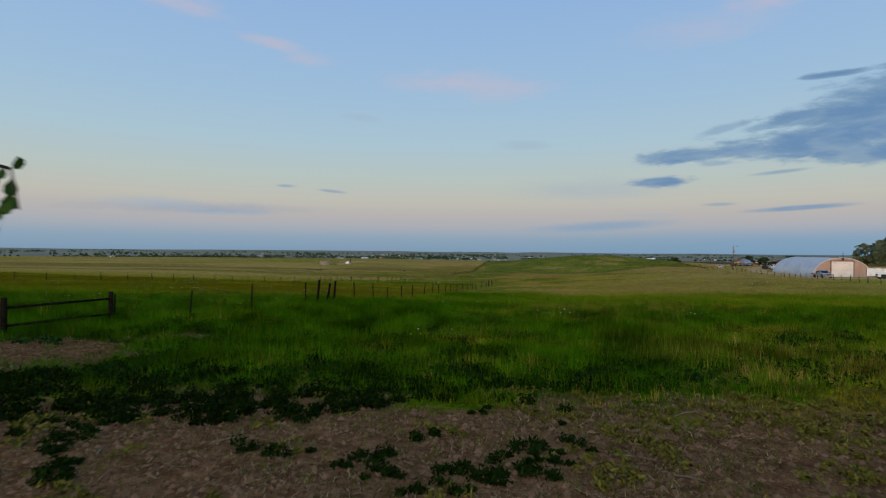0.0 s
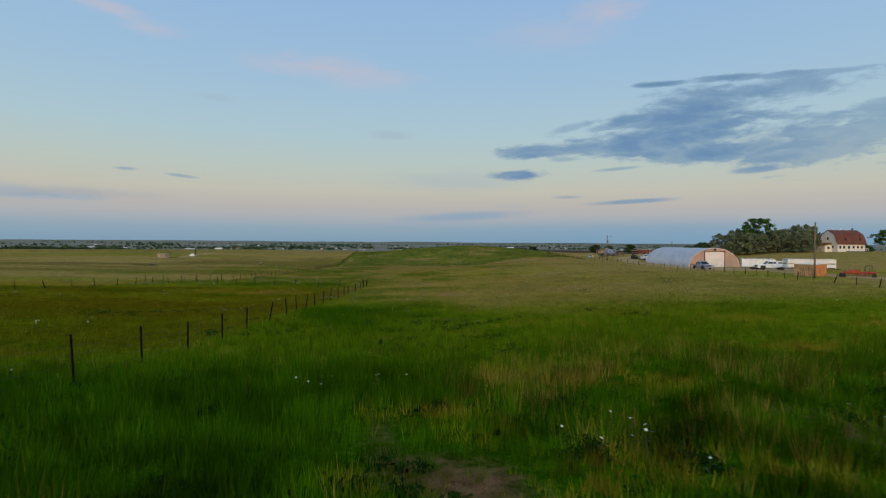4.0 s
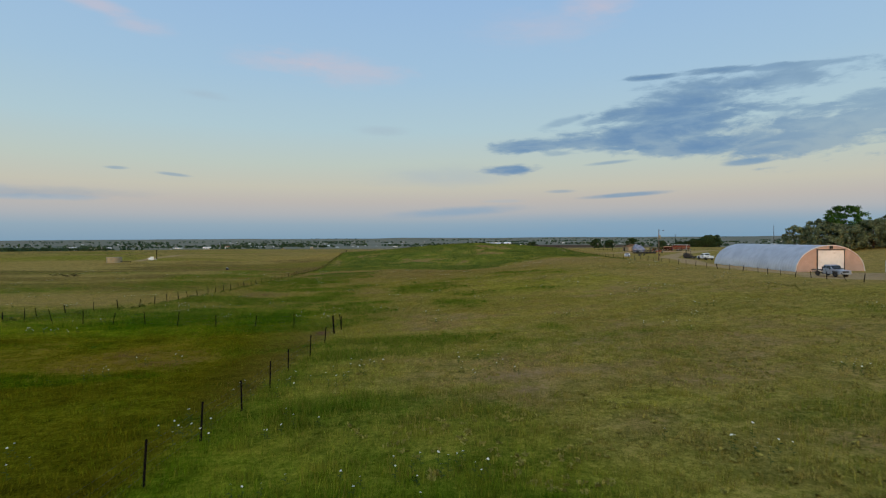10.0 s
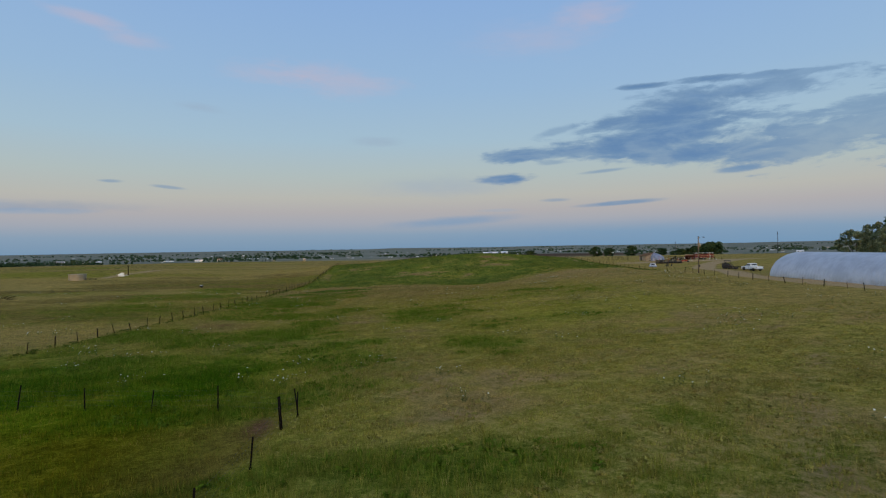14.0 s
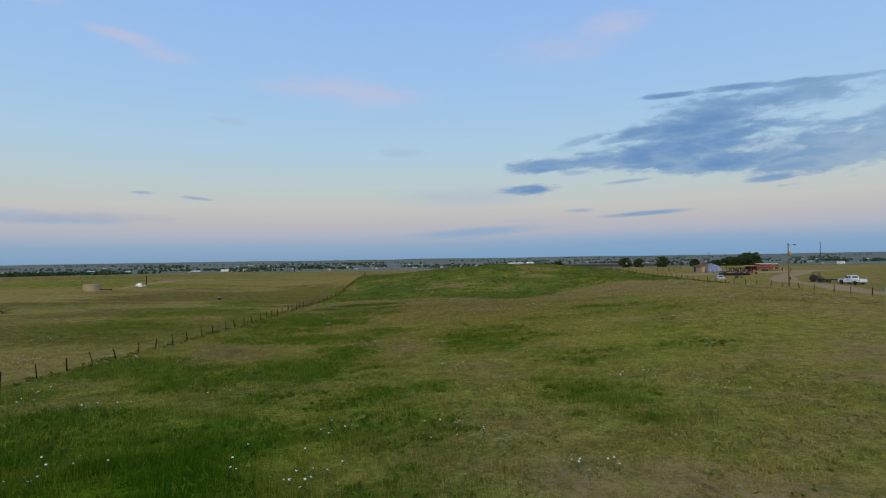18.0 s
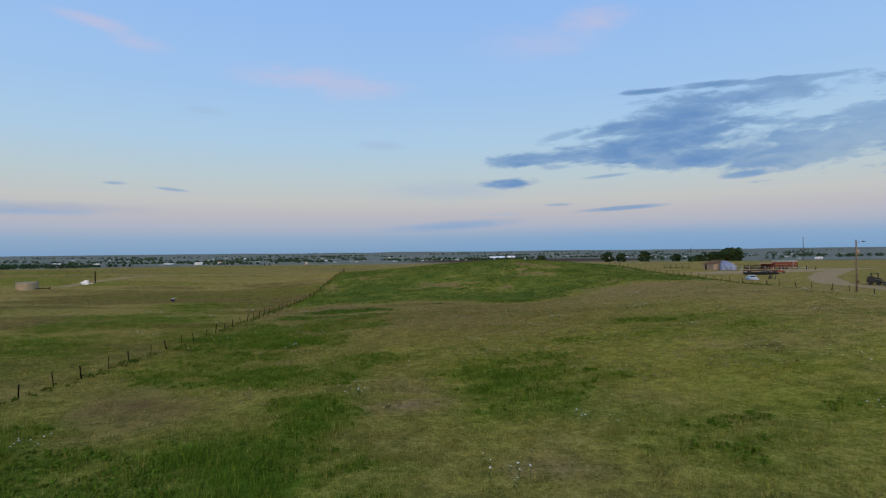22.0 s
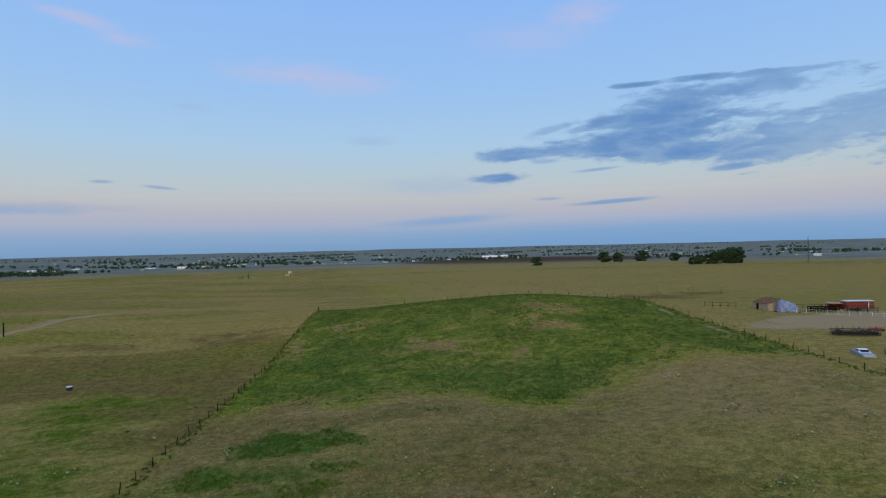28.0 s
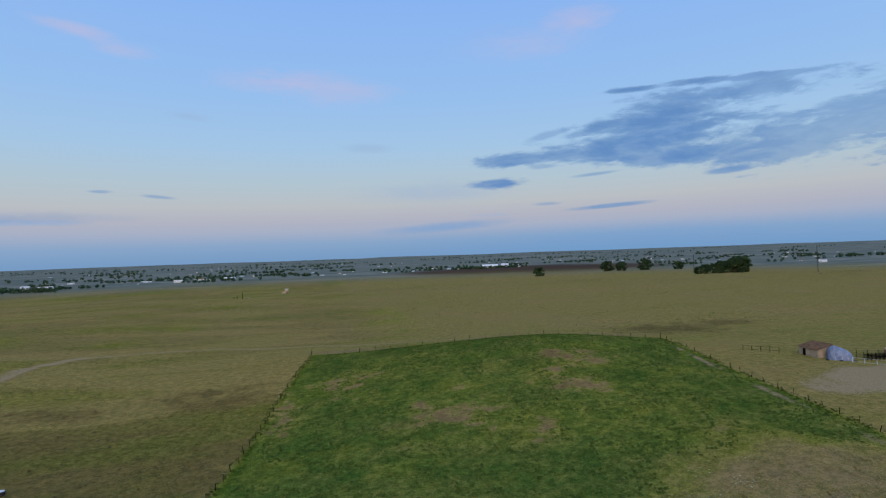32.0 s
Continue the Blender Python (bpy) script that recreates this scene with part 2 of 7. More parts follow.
DUST = (0.25, 0.20, 0.15)
M = dict(
    tin=None,
    pink=plain("pinkish_end_wall", (0.44, 0.30, 0.25), 0.8, 0, 0.12, 0.7, 25, (0.40, 0.28, 0.22)),
    white=plain("white_paint", (0.78, 0.79, 0.80), 0.45, 0, 0.06, 1.2, 30, (0.42, 0.38, 0.33)),
    cream=plain("door_paint", (0.72, 0.68, 0.67), 0.6, 0, 0.08, 0.8, 30, (0.45, 0.40, 0.36)),
    dark=plain("dark_steel", (0.035, 0.032, 0.03), 0.6, 0.3, 0.3, 4, 40, (0.09, 0.06, 0.04)),
    black=plain("black_rubber", (0.018, 0.018, 0.018), 0.85, 0, 0.2, 6, 60),
    post=plain("weathered_post", (0.012, 0.010, 0.008), 0.97, 0, 0.4, 5, 60, gloss=0.0),
    tpost=plain("t_post_steel", (0.010, 0.009, 0.008), 0.95, 0, 0.4, 6, 60, (0.02, 0.012, 0.009), gloss=0.0),
    wire=plain("fence_wire", (0.10, 0.095, 0.09), 0.5, 0.8, 0.2, 6, 50),
    polewood=plain("pole_wood", (0.15, 0.115, 0.08), 0.9, 0, 0.35, 2, 60),
    glass=plain("window_glass", (0.02, 0.025, 0.03), 0.08, 0, 0.1, 2, 20, None, 0.0),
    chrome=plain("dull_chrome", (0.33, 0.34, 0.36), 0.45, 0.5, 0.15, 4, 40, DUST),
    silver=plain("silver_car_paint", (0.30, 0.34, 0.42), 0.35, 0.3, 0.1, 2, 40, (0.25, 0.23, 0.2)),
    red=plain("red_paint", (0.18, 0.024, 0.016), 0.55, 0, 0.3, 1.5, 30, (0.15, 0.06, 0.04)),
    redlit=plain("red_implement_paint", (0.34, 0.034, 0.012), 0.5, 0, 0.45, 2, 40, (0.12, 0.05, 0.03)),
    ochre=plain("plywood", (0.42, 0.27, 0.14), 0.8, 0, 0.25, 1.2, 40, (0.30, 0.17, 0.08)),
    orange=plain("orange_paint", (0.46, 0.19, 0.06), 0.7, 0, 0.25, 1.2, 40, (0.32, 0.14, 0.06)),
    rust=plain("rust_roof", (0.20, 0.110, 0.056), 0.9, 0, 0.35, 1.2, 40, (0.12, 0.06, 0.035), gloss=0.05),
    adobe=plain("tan_board_wall", (0.36, 0.29, 0.20), 0.9, 0, 0.2, 1.2, 30, (0.3, 0.22, 0.16)),
    tarp=plain("blue_tarp", (0.17, 0.22, 0.35), 0.6, 0, 0.3, 1.4, 12, (0.24, 0.28, 0.38), 0.4),
    tile=plain("red_roof_tile", (0.125, 0.036, 0.019), 0.8, 0, 0.3, 0.9, 20, (0.14, 0.05, 0.03)),
    plaster=plain("white_plaster", (0.68, 0.68, 0.65), 0.85, 0, 0.08, 0.7, 20, (0.55, 0.5, 0.45)),
    tanktan=plain("tan_tank", (0.27, 0.23, 0.15), 0.6, 0.1, 0.12, 1, 20, (0.36, 0.29, 0.2)),
    bark=plain("bark", (0.075, 0.055, 0.04), 0.95, 0, 0.4, 4, 30),
)


# ---------- the lie of the land ----------
def value_noise(x, y, scale, seed=0, octaves=3):
    """Smooth noise from 0 to 1 over the plan, the coarsest waves `scale` metres long."""
    total, amp, norm = 0.0, 1.0, 0.0
    for o in range(octaves):
        u, v = np.asarray(x) / scale * 2**o + 17.3 * seed, np.asarray(y) / scale * 2**o - 9.1 * seed
        iu, iv = np.floor(u), np.floor(v)
        fu, fv = u - iu, v - iv
        fu, fv = fu * fu * (3 - 2 * fu), fv * fv * (3 - 2 * fv)

        def corner(a, b):
            s = np.sin(a * 127.1 + b * 311.7 + seed * 74.7 + o * 13.1) * 43758.5453
            return s - np.floor(s)

        n = (corner(iu, iv) * (1 - fu) + corner(iu + 1, iv) * fu) * (1 - fv) + (corner(iu, iv + 1) * (1 - fu) + corner(iu + 1, iv + 1) * fu) * fv
        total, norm, amp = total + n * amp, norm + amp, amp * 0.5
    return total / norm


def ease(v, lo, hi):
    k = np.clip((np.asarray(v, float) - lo) / (hi - lo), 0, 1)
    return k * k * (3 - 2 * k)


STATIONS = [-5000, -300, -60, 0, 20, 40, 72, 95, 111, 135, 160, 185, 225, 265, 300, 340, 420, 520, 650, 760, 900, 1400, 2600, 3700, 4900]
PASTURE = [4, 1, 0.2, 0, -0.1, -0.55, -2.4, -3.1, -3.7, -4.4, -5.1, -5.0, -5.9, -6.5, -5.6, -4.4, -4.8, -5.2, -6.4, -10, -17, -19, -17, -11, 2]
YARD = [4, 1, 0.2, 0, -0.1, -0.3, -0.8, -1.2, -1.5, -2.1, -2.0, -1.8, -1.7, -1.7, -2.6, -4.6, -5.4, -6, -7.5, -11, -17, -19, -17, -11, 2]
fine_y = np.arange(-5000, 5001, 2.0)
kernel = np.exp(-0.5 * (np.arange(-16, 17) / 4.5) ** 2)
kernel /= kernel.sum()
LEFT = np.convolve(np.pad(np.interp(fine_y, STATIONS, PASTURE), 16, "edge"), kernel, "valid")
RIGHT = np.convolve(np.pad(np.interp(fine_y, STATIONS, YARD), 16, "edge"), kernel, "valid")


def height(x, y):
    x, y = np.asarray(x, float), np.asarray(y, float)
    r = np.hypot(x, y)
    s = y + (r - y) * (0.35 + 0.65 * ease(r, 900, 2600)) * ease(r, 200, 500)
    k = ease(x, -5, 78)
    h = np.interp(s, fine_y, LEFT) * (1 - k) + np.interp(s, fine_y, RIGHT) * k
    near = 1 - ease(r, 450, 900)
    h = h + near * np.minimum(np.maximum(-x - 12, 0) * 0.02, 1.6)
    h = h + 3.6 * ease(x, 98, 152) * np.exp(-(((y - 165) / 62) ** 2)) * (1 - ease(x, 260, 420))
    h = h - 2.7 * np.exp(-(((x - 50) / 23) ** 2) - (((y - 234) / 34) ** 2))
    h = h + 1.0 * np.exp(-(((x - 7) / 14) ** 2) - (((y - 331) / 30) ** 2)) - 0.5 * np.exp(-(((x - 56) / 22) ** 2) - (((y - 318) / 16) ** 2))
    h = h + 0.42 * np.exp(-(((x + 10) / 9) ** 2) - (((y - 31.5) / 7) ** 2))
    h = h + 5.6 * np.exp(-(((x - 62) / 50) ** 2) - (((y - 312) / 31) ** 2))
    h = h + near * (value_noise(x, y, 26, 3, 2) - 0.5) * 0.55 * ease(y, 15, 60) + (value_noise(x, y, 5, 5, 2) - 0.5) * 0.10 * near
    h = h + (value_noise(x, y, 420, 8, 3) - 0.5) * 9 * ease(r, 900, 2400) + (value_noise(x, y, 1500, 4, 3) - 0.5) * 16 * ease(r, 2400, 4500)
    return h


def ground_z(x, y):
    return float(height(x, y))


# lines of the plan
RIGHT_FENCE = [(48, 30), (60, 72), (66, 95), (73, 122), (79, 145), (82.5, 170), (86, 195), (89, 218), (97, 250), (103, 276), (111, 310.5)]
BACK_FENCE = [(10, 330.5), (60, 320.5), (111, 310.5)]
NEAR_FENCE = [(-15.8, 23.3), (-13.8, 26.0), (-11.8, 28.6), (-9.7, 31.3), (-9.26, 32.1), (-8.87, 32.9), (-8.75, 34.0), (-8.1, 37.1), (-7.4, 40.4), (-7.0, 44.6), (-6.3, 48.0), (-5.8, 52.0), (-5.1, 56.2), (-4.4, 60.4),
              (-4.0, 64.3), (-3.5, 67.6), (-2.92, 71.5), (-2.27, 75.4), (-1.6, 79.2), (-0.78, 82.8), (-0.1, 87.0), (0.46, 91.2), (1.5, 95.9), (2.38, 101.0), (3.09, 106.0), (3.72, 108.0)]
LEFT_FENCE = [(-78, 62), (-52, 86), (-34, 112), (-21.5, 136), (-18.2, 152.4), (-11.3, 186), (-5.9, 224.7), (1.7, 278), (10, 330.5)]
TRAILS = [[(-76, 300), (-72, 330), (-72, 348), (-64, 364), (-44, 368), (-20, 368), (5, 358), (40, 350), (81, 347), (106, 338)], [(242, 552), (317, 550), (310, 462), (297, 391)]]
FOOTPATH = [(17.2, 90.3), (18.9, 92.3), (22.1, 96.1), (25.6, 99.3), (33.4, 106.6), (38.3, 110.4)]
LANE = [(30, -260), (48, -60), (64, 30), (76, 90), (83, 118), (84.5, 150), (88.5, 174), (95, 188), (100, 203), (110, 216), (125, 228), (143, 240), (165, 250)]


def line_distance(x, y, line):
    best = np.full(np.shape(x), 1e9)
    for (ax, ay), (bx, by) in zip(line, line[1:]):
        t = np.clip(((x - ax) * (bx - ax) + (y - ay) * (by - ay)) / ((bx - ax) ** 2 + (by - ay) ** 2), 0, 1)
        best = np.minimum(best, np.hypot(x - ax - t * (bx - ax), y - ay - t * (by - ay)))
    return best


def side_x(y, line):
    pts = sorted(line, key=lambda p: p[1])
    return np.interp(y, [p[1] for p in pts], [p[0] for p in pts])


def blob(x, y, cx, cy, rx, ry):
    return np.exp(-(((x - cx) / rx) ** 2) - (((y - cy) / ry) ** 2))


def patches(x, y, spots, soft=0.75):
    """Ragged patches, each (x, y, half width, half depth, strength): their cover from 0 to 1."""
    w = 1.2 * (value_noise(x, y, 7, 71, 3) - 0.5) + 1.1 * (value_noise(x * 0.6, y, 2.2, 72, 2) - 0.5)
    best = np.zeros(np.shape(x))
    for cx, cy, rx, ry, k in spots:
        d = np.hypot((x - cx) / rx, (y - cy) / ry)
        best = np.maximum(best, k * ease(1.0 - d + w, -soft, soft + 0.15))
    return best * (0.45 + 1.1 * value_noise(x * 0.7, y, 1.9, 73, 3))


# green swards of the field: near meadow, middle of the field, foot of the hill
GREENS = [(-1, 62, 3.8, 11, 1.0), (3, 64, 6, 8, 0.95), (5, 70, 5.5, 5.5, 0.95), (4, 82, 4.5, 3, 0.8), (22, 64, 6, 5, 0.5), (12, 52, 3, 4, 0.6), (28, 58, 11, 9, 0.6),
          (20.5, 100, 1.7, 2.8, 0.75), (19, 126.5, 3.2, 6.5, 0.85), (6, 128, 3, 6, 0.75), (34, 140, 7.5, 5, 0.45), (0.5, 143, 5.8, 7, 0.95)]
GREENS += [(18, 155, 5.2, 8, 0.8), (23, 137, 4, 6, 0.45), (3, 148, 3.5, 6, 0.9), (5, 164, 4, 4, 0.7), (20, 161, 6, 4, 0.6), (-9, 139, 4.5, 5.5, 0.9), (9, 131, 2.8, 2.8, 0.8), (38, 151, 9, 5, 0.35), (-1, 164, 5.6, 4.8, 0.95), (3, 152, 2.6, 4.4, 0.8),
           (-2, 184, 8.5, 7, 0.85), (40, 168, 5, 5, 0.45), (-9, 165, 2.8, 2.8, 0.85), (9, 207, 6, 11, 0.7), (7, 216, 5.4, 5, 0.95), (-1, 208, 7.5, 4.2, 0.85), (-5, 190, 9, 14, 0.8), (3, 196, 7, 10, 0.75), (-5, 172, 6, 14, 0.55), (28, 167, 5, 4, 0.5), (60, 150, 10, 12, 0.25)]
# the lush wet strip behind the cross fence and green swales in the pasture
SWALES = [(-24, 212, 12, 16, 0.6), (-14, 200, 5, 12, 0.5), (-9, 122, 16, 13, 0.85), (-4, 116, 7.5, 7, 0.9), (-25, 126, 13, 8, 0.7), (-29, 180, 12, 16, 0.6), (-30, 204, 9, 9, 0.65), (-33, 214, 5, 10, 0.6), (-24, 237, 10, 11, 0.65),
          (-20, 242, 10, 8, 0.6), (-52, 168, 16, 10, 0.5), (-60, 230, 18, 9, 0.4)]
# straw and bare tan ground between
TANS = [(12, 86, 11, 9, 0.75), (30, 90, 22, 22, 0.7), (16, 74, 9, 8, 0.6), (11, 68, 4.5, 4.5, 0.7), (13, 111, 8, 8, 0.8), (8, 115, 4.5, 9, 0.7), (12, 121, 3.5, 5, 0.7), (14, 135.5, 4, 5.5, 0.75), (10, 154, 4, 7, 0.7), (9, 150.5, 4.5, 3, 0.8),
        (23, 192, 20, 20, 0.65), (23, 182, 10, 22, 0.55), (-9, 156, 4, 6, 0.85), (38, 204, 26, 13, 0.65), (-6, 154, 5, 8, 0.75), (66, 212, 10, 11, 0.8), (5, 234, 7, 9, 0.8), (72, 223, 9, 6, 0.85), (46, 157, 13, 10, 0.55), (45, 126, 26, 20, 0.65), (28, 112, 16, 11, 0.65), (24, 146, 8, 5, 0.5), (24, 66, 12, 8, 0.6), (18, 58, 7, 5, 0.5), (12, 118, 12, 6, 0.5), (2, 133, 6, 4, 0.5)]
WEEDY = [(-13, 130, 4.6, 6, 0.8), (-2, 131, 5.3, 4.5, 0.75), (-12, 131, 3, 5, 0.8), (-10, 98, 4.6, 8.5, 0.9), (-18, 101, 7, 6, 0.6), (-9, 156, 3.5, 4, 0.6)]
PALES = [(-40, 213, 9, 16, 0.8), (-71, 200, 15, 50, 0.55), (-50, 190, 9, 8, 0.6), (-20, 262, 14, 6, 0.5), (-58, 300, 30, 7, 0.5), (-30, 320, 34, 7, 0.5), (130, 300, 18, 9, 0.5), (128, 235, 20, 14, 0.4)]
BROWNS = [(-35, 280, 26, 4, 0.8), (-45, 250, 12, 5, 0.7), (-14, 305, 12, 4, 0.9), (-43, 296, 12, 6, 0.85), (-10, 294, 11, 8, 0.95), (-36, 266, 9.5, 6.5, 0.85), (-27, 170, 13, 7, 0.5), (-75, 285, 14, 6, 0.5), (140, 346, 20, 14, 1.0), (166, 352, 16, 9, 0.7), (-60, 318, 14, 6, 0.5)]
# worn places on the hill
SCARS = [(37, 267, 7.5, 11, 0.95), (28, 262, 8, 6, 0.75), (66, 274, 7.5, 9, 0.8), (16, 293, 10, 11, 0.85), (51, 255, 6, 6, 0.8), (60, 260, 2.2, 4.5, 0.8), (72, 286, 8.5, 12, 0.85), (73, 243, 4, 9, 0.6), (4, 284, 5, 15, 0.8)]
# open earth: take-off ground, the gap in the meadow, the paths of the cattle
EARTHS = [(-13, 17, 3.8, 2.8, 1.0), (-11.2, 20.2, 2.8, 1.4, 1.0), (-5, 8.8, 5, 1.6, 0.9), (2, 8.6, 4, 1.6, 0.9), (7, 10.5, 3.5, 2.2, 0.8), (10, 13.4, 2.4, 1.0, 0.7), (0.2, 31.5, 0.7, 3.2, 0.8), (1.3, 29, 1.2, 1.5, 0.8), (10.2, 31, 1.1, 4.5, 0.65), (6, 55, 2.8, 4.2, 0.55), (14.2, 67.5, 0.8, 2.8, 0.75), (12, 84, 2, 2.6, 0.5), (2, 107, 1.2, 2.4, 0.8), (21, 93.5, 0.9, 4.2, 0.6), (-7.5, 96, 2.5, 4, 0.45), (10, 62, 2.6, 4, 0.6), (13.5, 57, 2.6, 3, 0.6)]


def cover(x, y):
    """What grows where: bare earth, lush grass, dry grass and reddish stems, each from 0 to 1."""
    x, y = np.asarray(x, float), np.asarray(y, float)
    n1, n2, n3 = value_noise(x, y, 9, 11, 4), value_noise(x, y, 34, 12, 4), value_noise(x, y, 1.9, 13, 3)
    n4 = value_noise(x * 0.45, y, 6, 14, 4)
    n5 = value_noise(x * 0.28 + 0.06 * y, y, 15, 19, 3)
    jag = (n1 - 0.5) * 2
    inside = ease(x - side_x(y, LEFT_FENCE), -0.5, 0.5) * ease(side_x(y, RIGHT_FENCE) - x, -0.5, 0.5) * ease(332.5 - 0.2 * (x - 10) - y, -1, 1)
    west = ease(side_x(y, NEAR_FENCE) - x, -0.6, 1.2) * ease(y, 36, 50) * ease(y, 112, 105)
    meadow = ease(66 - y + jag * 12, -16, 16)
    # earth
    start = ease(13.0 + jag * 3 - y + 0.10 * np.maximum(-x - 3, 0) - 0.30 * np.clip(x - 2, 0, 12), -6, 6)
    bare = start * ease(n3 + 0.42 * start, 0.52, 0.76)
    bare = np.maximum(bare, patches(x, y, EARTHS))
    bare = np.maximum(bare, 0.9 * ease(line_distance(x, y, LANE) + jag * 1.2, 4.0, 1.8))
    bare = np.maximum(bare, 0.95 * ease(blob(x, y, 136, 251, 33, 14) + jag * 0.2, 0.28, 0.62))
    bare = np.maximum(bare, 0.85 * ease(blob(x, y, 90, 128, 16, 14) + jag * 0.12, 0.35, 0.6))
    track = np.abs(x - (side_x(y, RIGHT_FENCE) - 2.6) + jag * 0.8)
    worn_edge = ease(track, 1.8, 0.4) * ease(y, 204, 232) * ease(y, 312, 306)
    bare = np.maximum(bare, 0.64 * worn_edge * (0.5 + n3) * (0.35 + 0.65 * ease(n1, 0.42, 0.58)))
    # the hill: green but for its worn places, with a ragged lower edge
    edge = 234 - 12 * np.exp(-(((x - 47) / 16) ** 2)) + 5 * np.exp(-(((x - 72) / 8) ** 2)) - 12 * ease(x, 78, 88) + jag * 9 + (n3 - 0.5) * 7
    hill = inside * ease(y - edge, -7, 8)
    scars = ease(patches(x, y, SCARS, 0.7) * 0.75 + (n4 - 0.5) * 0.7 + (n3 - 0.5) * 0.9, 0.15, 0.95) * hill
    # greens
    lush = hill * (0.40 + 0.42 * n1 + 0.5 * (n3 - 0.5)) * (1 - 0.85 * scars)
    lush = np.maximum(lush, meadow * inside_meadow(x, y) * (0.66 + 0.50 * n1 + 0.35 * (n3 - 0.5)) * (1 - 0.50 * ease(y, 33, 45)))
    mixed = inside * (1 - hill) * (1 - meadow)
    lush = np.maximum(lush, mixed * (0.12 + 0.62 * ease(n4 * 0.6 + n1 * 0.4 - 0.10 * ease(y, 185, 215), 0.46, 0.72)) * (1 - 0.65 * ease(x, 6, 16) * ease(y, 96, 106) * ease(y, 156, 142)))
    tan = np.maximum(patches(x, y, TANS, 0.8), patches(x, y, WEEDY)) * (1 - hill)
    lush = lush * (1 - 0.75 * tan)
    lush = np.maximum(lush, np.maximum(patches(x, y, GREENS, 0.95) * (1 - 0.8 * hill), patches(x, y, SWALES, 0.9) * (1 - inside * ease(y, 130, 145))))
    lush = np.maximum(lush, (1 - inside) * (1 - west) * 0.34 * ease(n5 * 0.7 + n4 * 0.3, 0.44, 0.74) * (1 - meadow))
    lush = np.maximum(lush, 0.45 * ease(np.abs(x - side_x(y, NEAR_FENCE) - 0.2), 1.6, 0.2) * ease(y, 38, 46) * ease(y, 104, 92))
    lush = lush * (1 - 0.75 * west * (1 - ease(n4, 0.58, 0.74)))
    straw = ease(value_noise(x * 0.7, y, 4.2, 47, 3) + (n3 - 0.5) * 0.25 + 0.16 * blob(x, y, 9.5, 34.5, 7, 5.5) + 0.1 * blob(x, y, 9, 13, 5, 5) - 0.10 * ease(x, 4, -2), 0.60, 0.74) * (1 - ease(y, 42, 62))
    lush = lush * (1 - 0.8 * straw)
    # dry grass
    dry = np.maximum(0.30 + 0.55 * (n4 - 0.5), 0.78 * straw) * (1 - 0.5 * meadow * (straw < 0.1))
    dry = np.maximum(dry, tan * (0.80 + 0.45 * n1))
    dry = np.maximum(dry, mixed * (0.30 + 0.34 * (n1 - 0.3) + 0.34 * ease(y, 165, 205) + 0.14 * ease(x, 8, 26) * ease(y, 125, 100)))
    dry = np.maximum(dry, (1 - inside) * (1 - west) * np.maximum(0.34 + 0.40 * ease(n5 * 0.8 + n4 * 0.2, 0.66, 0.34), patches(x, y, PALES, 0.9)))
    dry = np.maximum(dry, scars)
    dry = np.maximum(dry, ease(y, 335, 365) * (0.30 + 0.75 * ease(n2, 0.3, 0.7)))
    # reddish brown stems
    red = np.maximum(west * (0.80 + 0.9 * (n1 - 0.5) + 0.7 * (n4 - 0.5)) * (1 - 0.8 * patches(x, y, WEEDY)), patches(x, y, BROWNS, 0.9) * (1 - inside))
    red = np.maximum(red, (0.30 + 0.34 * ease(y, 160, 190)) * ease(n4 + 0.3 * (n2 - 0.5) + 0.14 * ease(y, 160, 190), 0.46, 0.72) * mixed)
    red = np.maximum(red, (1 - inside) * ease(y, 120, 160) * ease(x, 60, 20) * (0.40 + 0.45 * ease(y, 310, 270)) * ease(n5 + 0.25 * (n4 - 0.5) + 0.08 * ease(y, 185, 215), 0.40, 0.62))
    red = np.maximum(red, (0.30 + 0.3 * n1) * ease(y, 150, 174) * ease(y, 238, 214) * mixed)
    red = np.maximum(red, (0.26 + 0.34 * n1) * ease(y, 118, 136) * ease(y, 190, 170) * ease(x, 34, 18) * mixed)
    red = np.maximum(red, hill * 0.5 * ease(n1 * 0.6 + n4 * 0.5, 0.52, 0.76))
    red = np.maximum(red, 0.5 * scars * ease(n1, 0.45, 0.6))
    # the paler, drier east side along the lane
    east = ease(x, 40, 62) * ease(y, 96, 120) * (1 - hill)
    dry, red, lush = np.maximum(dry, east * (0.50 + 0.45 * n1)), red * (1 - 0.8 * east * ease(330 - y, 0, 10)), lush * (1 - 0.45 * east)
    # earth showing between the stems
    bare = np.maximum(bare, 0.42 * scars * (0.4 + n3))
    bare = np.maximum(bare, tan * (0.34 + 0.55 * (n3 - 0.25)) * (1 - 0.6 * lush))
    bare = np.maximum(bare, mixed * (0.16 + 0.28 * n1) * ease(x, 4, 14) * ease(y, 125, 105) * (1 - 0.6 * lush))
    walked = line_distance(x, y, FOOTPATH) + jag * 0.25
    bare = np.maximum(bare, (0.30 + 0.24 * n3) * ease(walked, 1.7, 0.5))
    for trail in TRAILS:
        worn = ease(line_distance(x, y, trail) + jag * 0.9, 3.6, 1.2)
        dry, lush, red = np.maximum(dry, 0.95 * worn), lush * (1 - worn), red * (1 - worn)
        bare = np.maximum(bare, (0.45 + 0.35 * ease(x, -55, -68)) * worn)
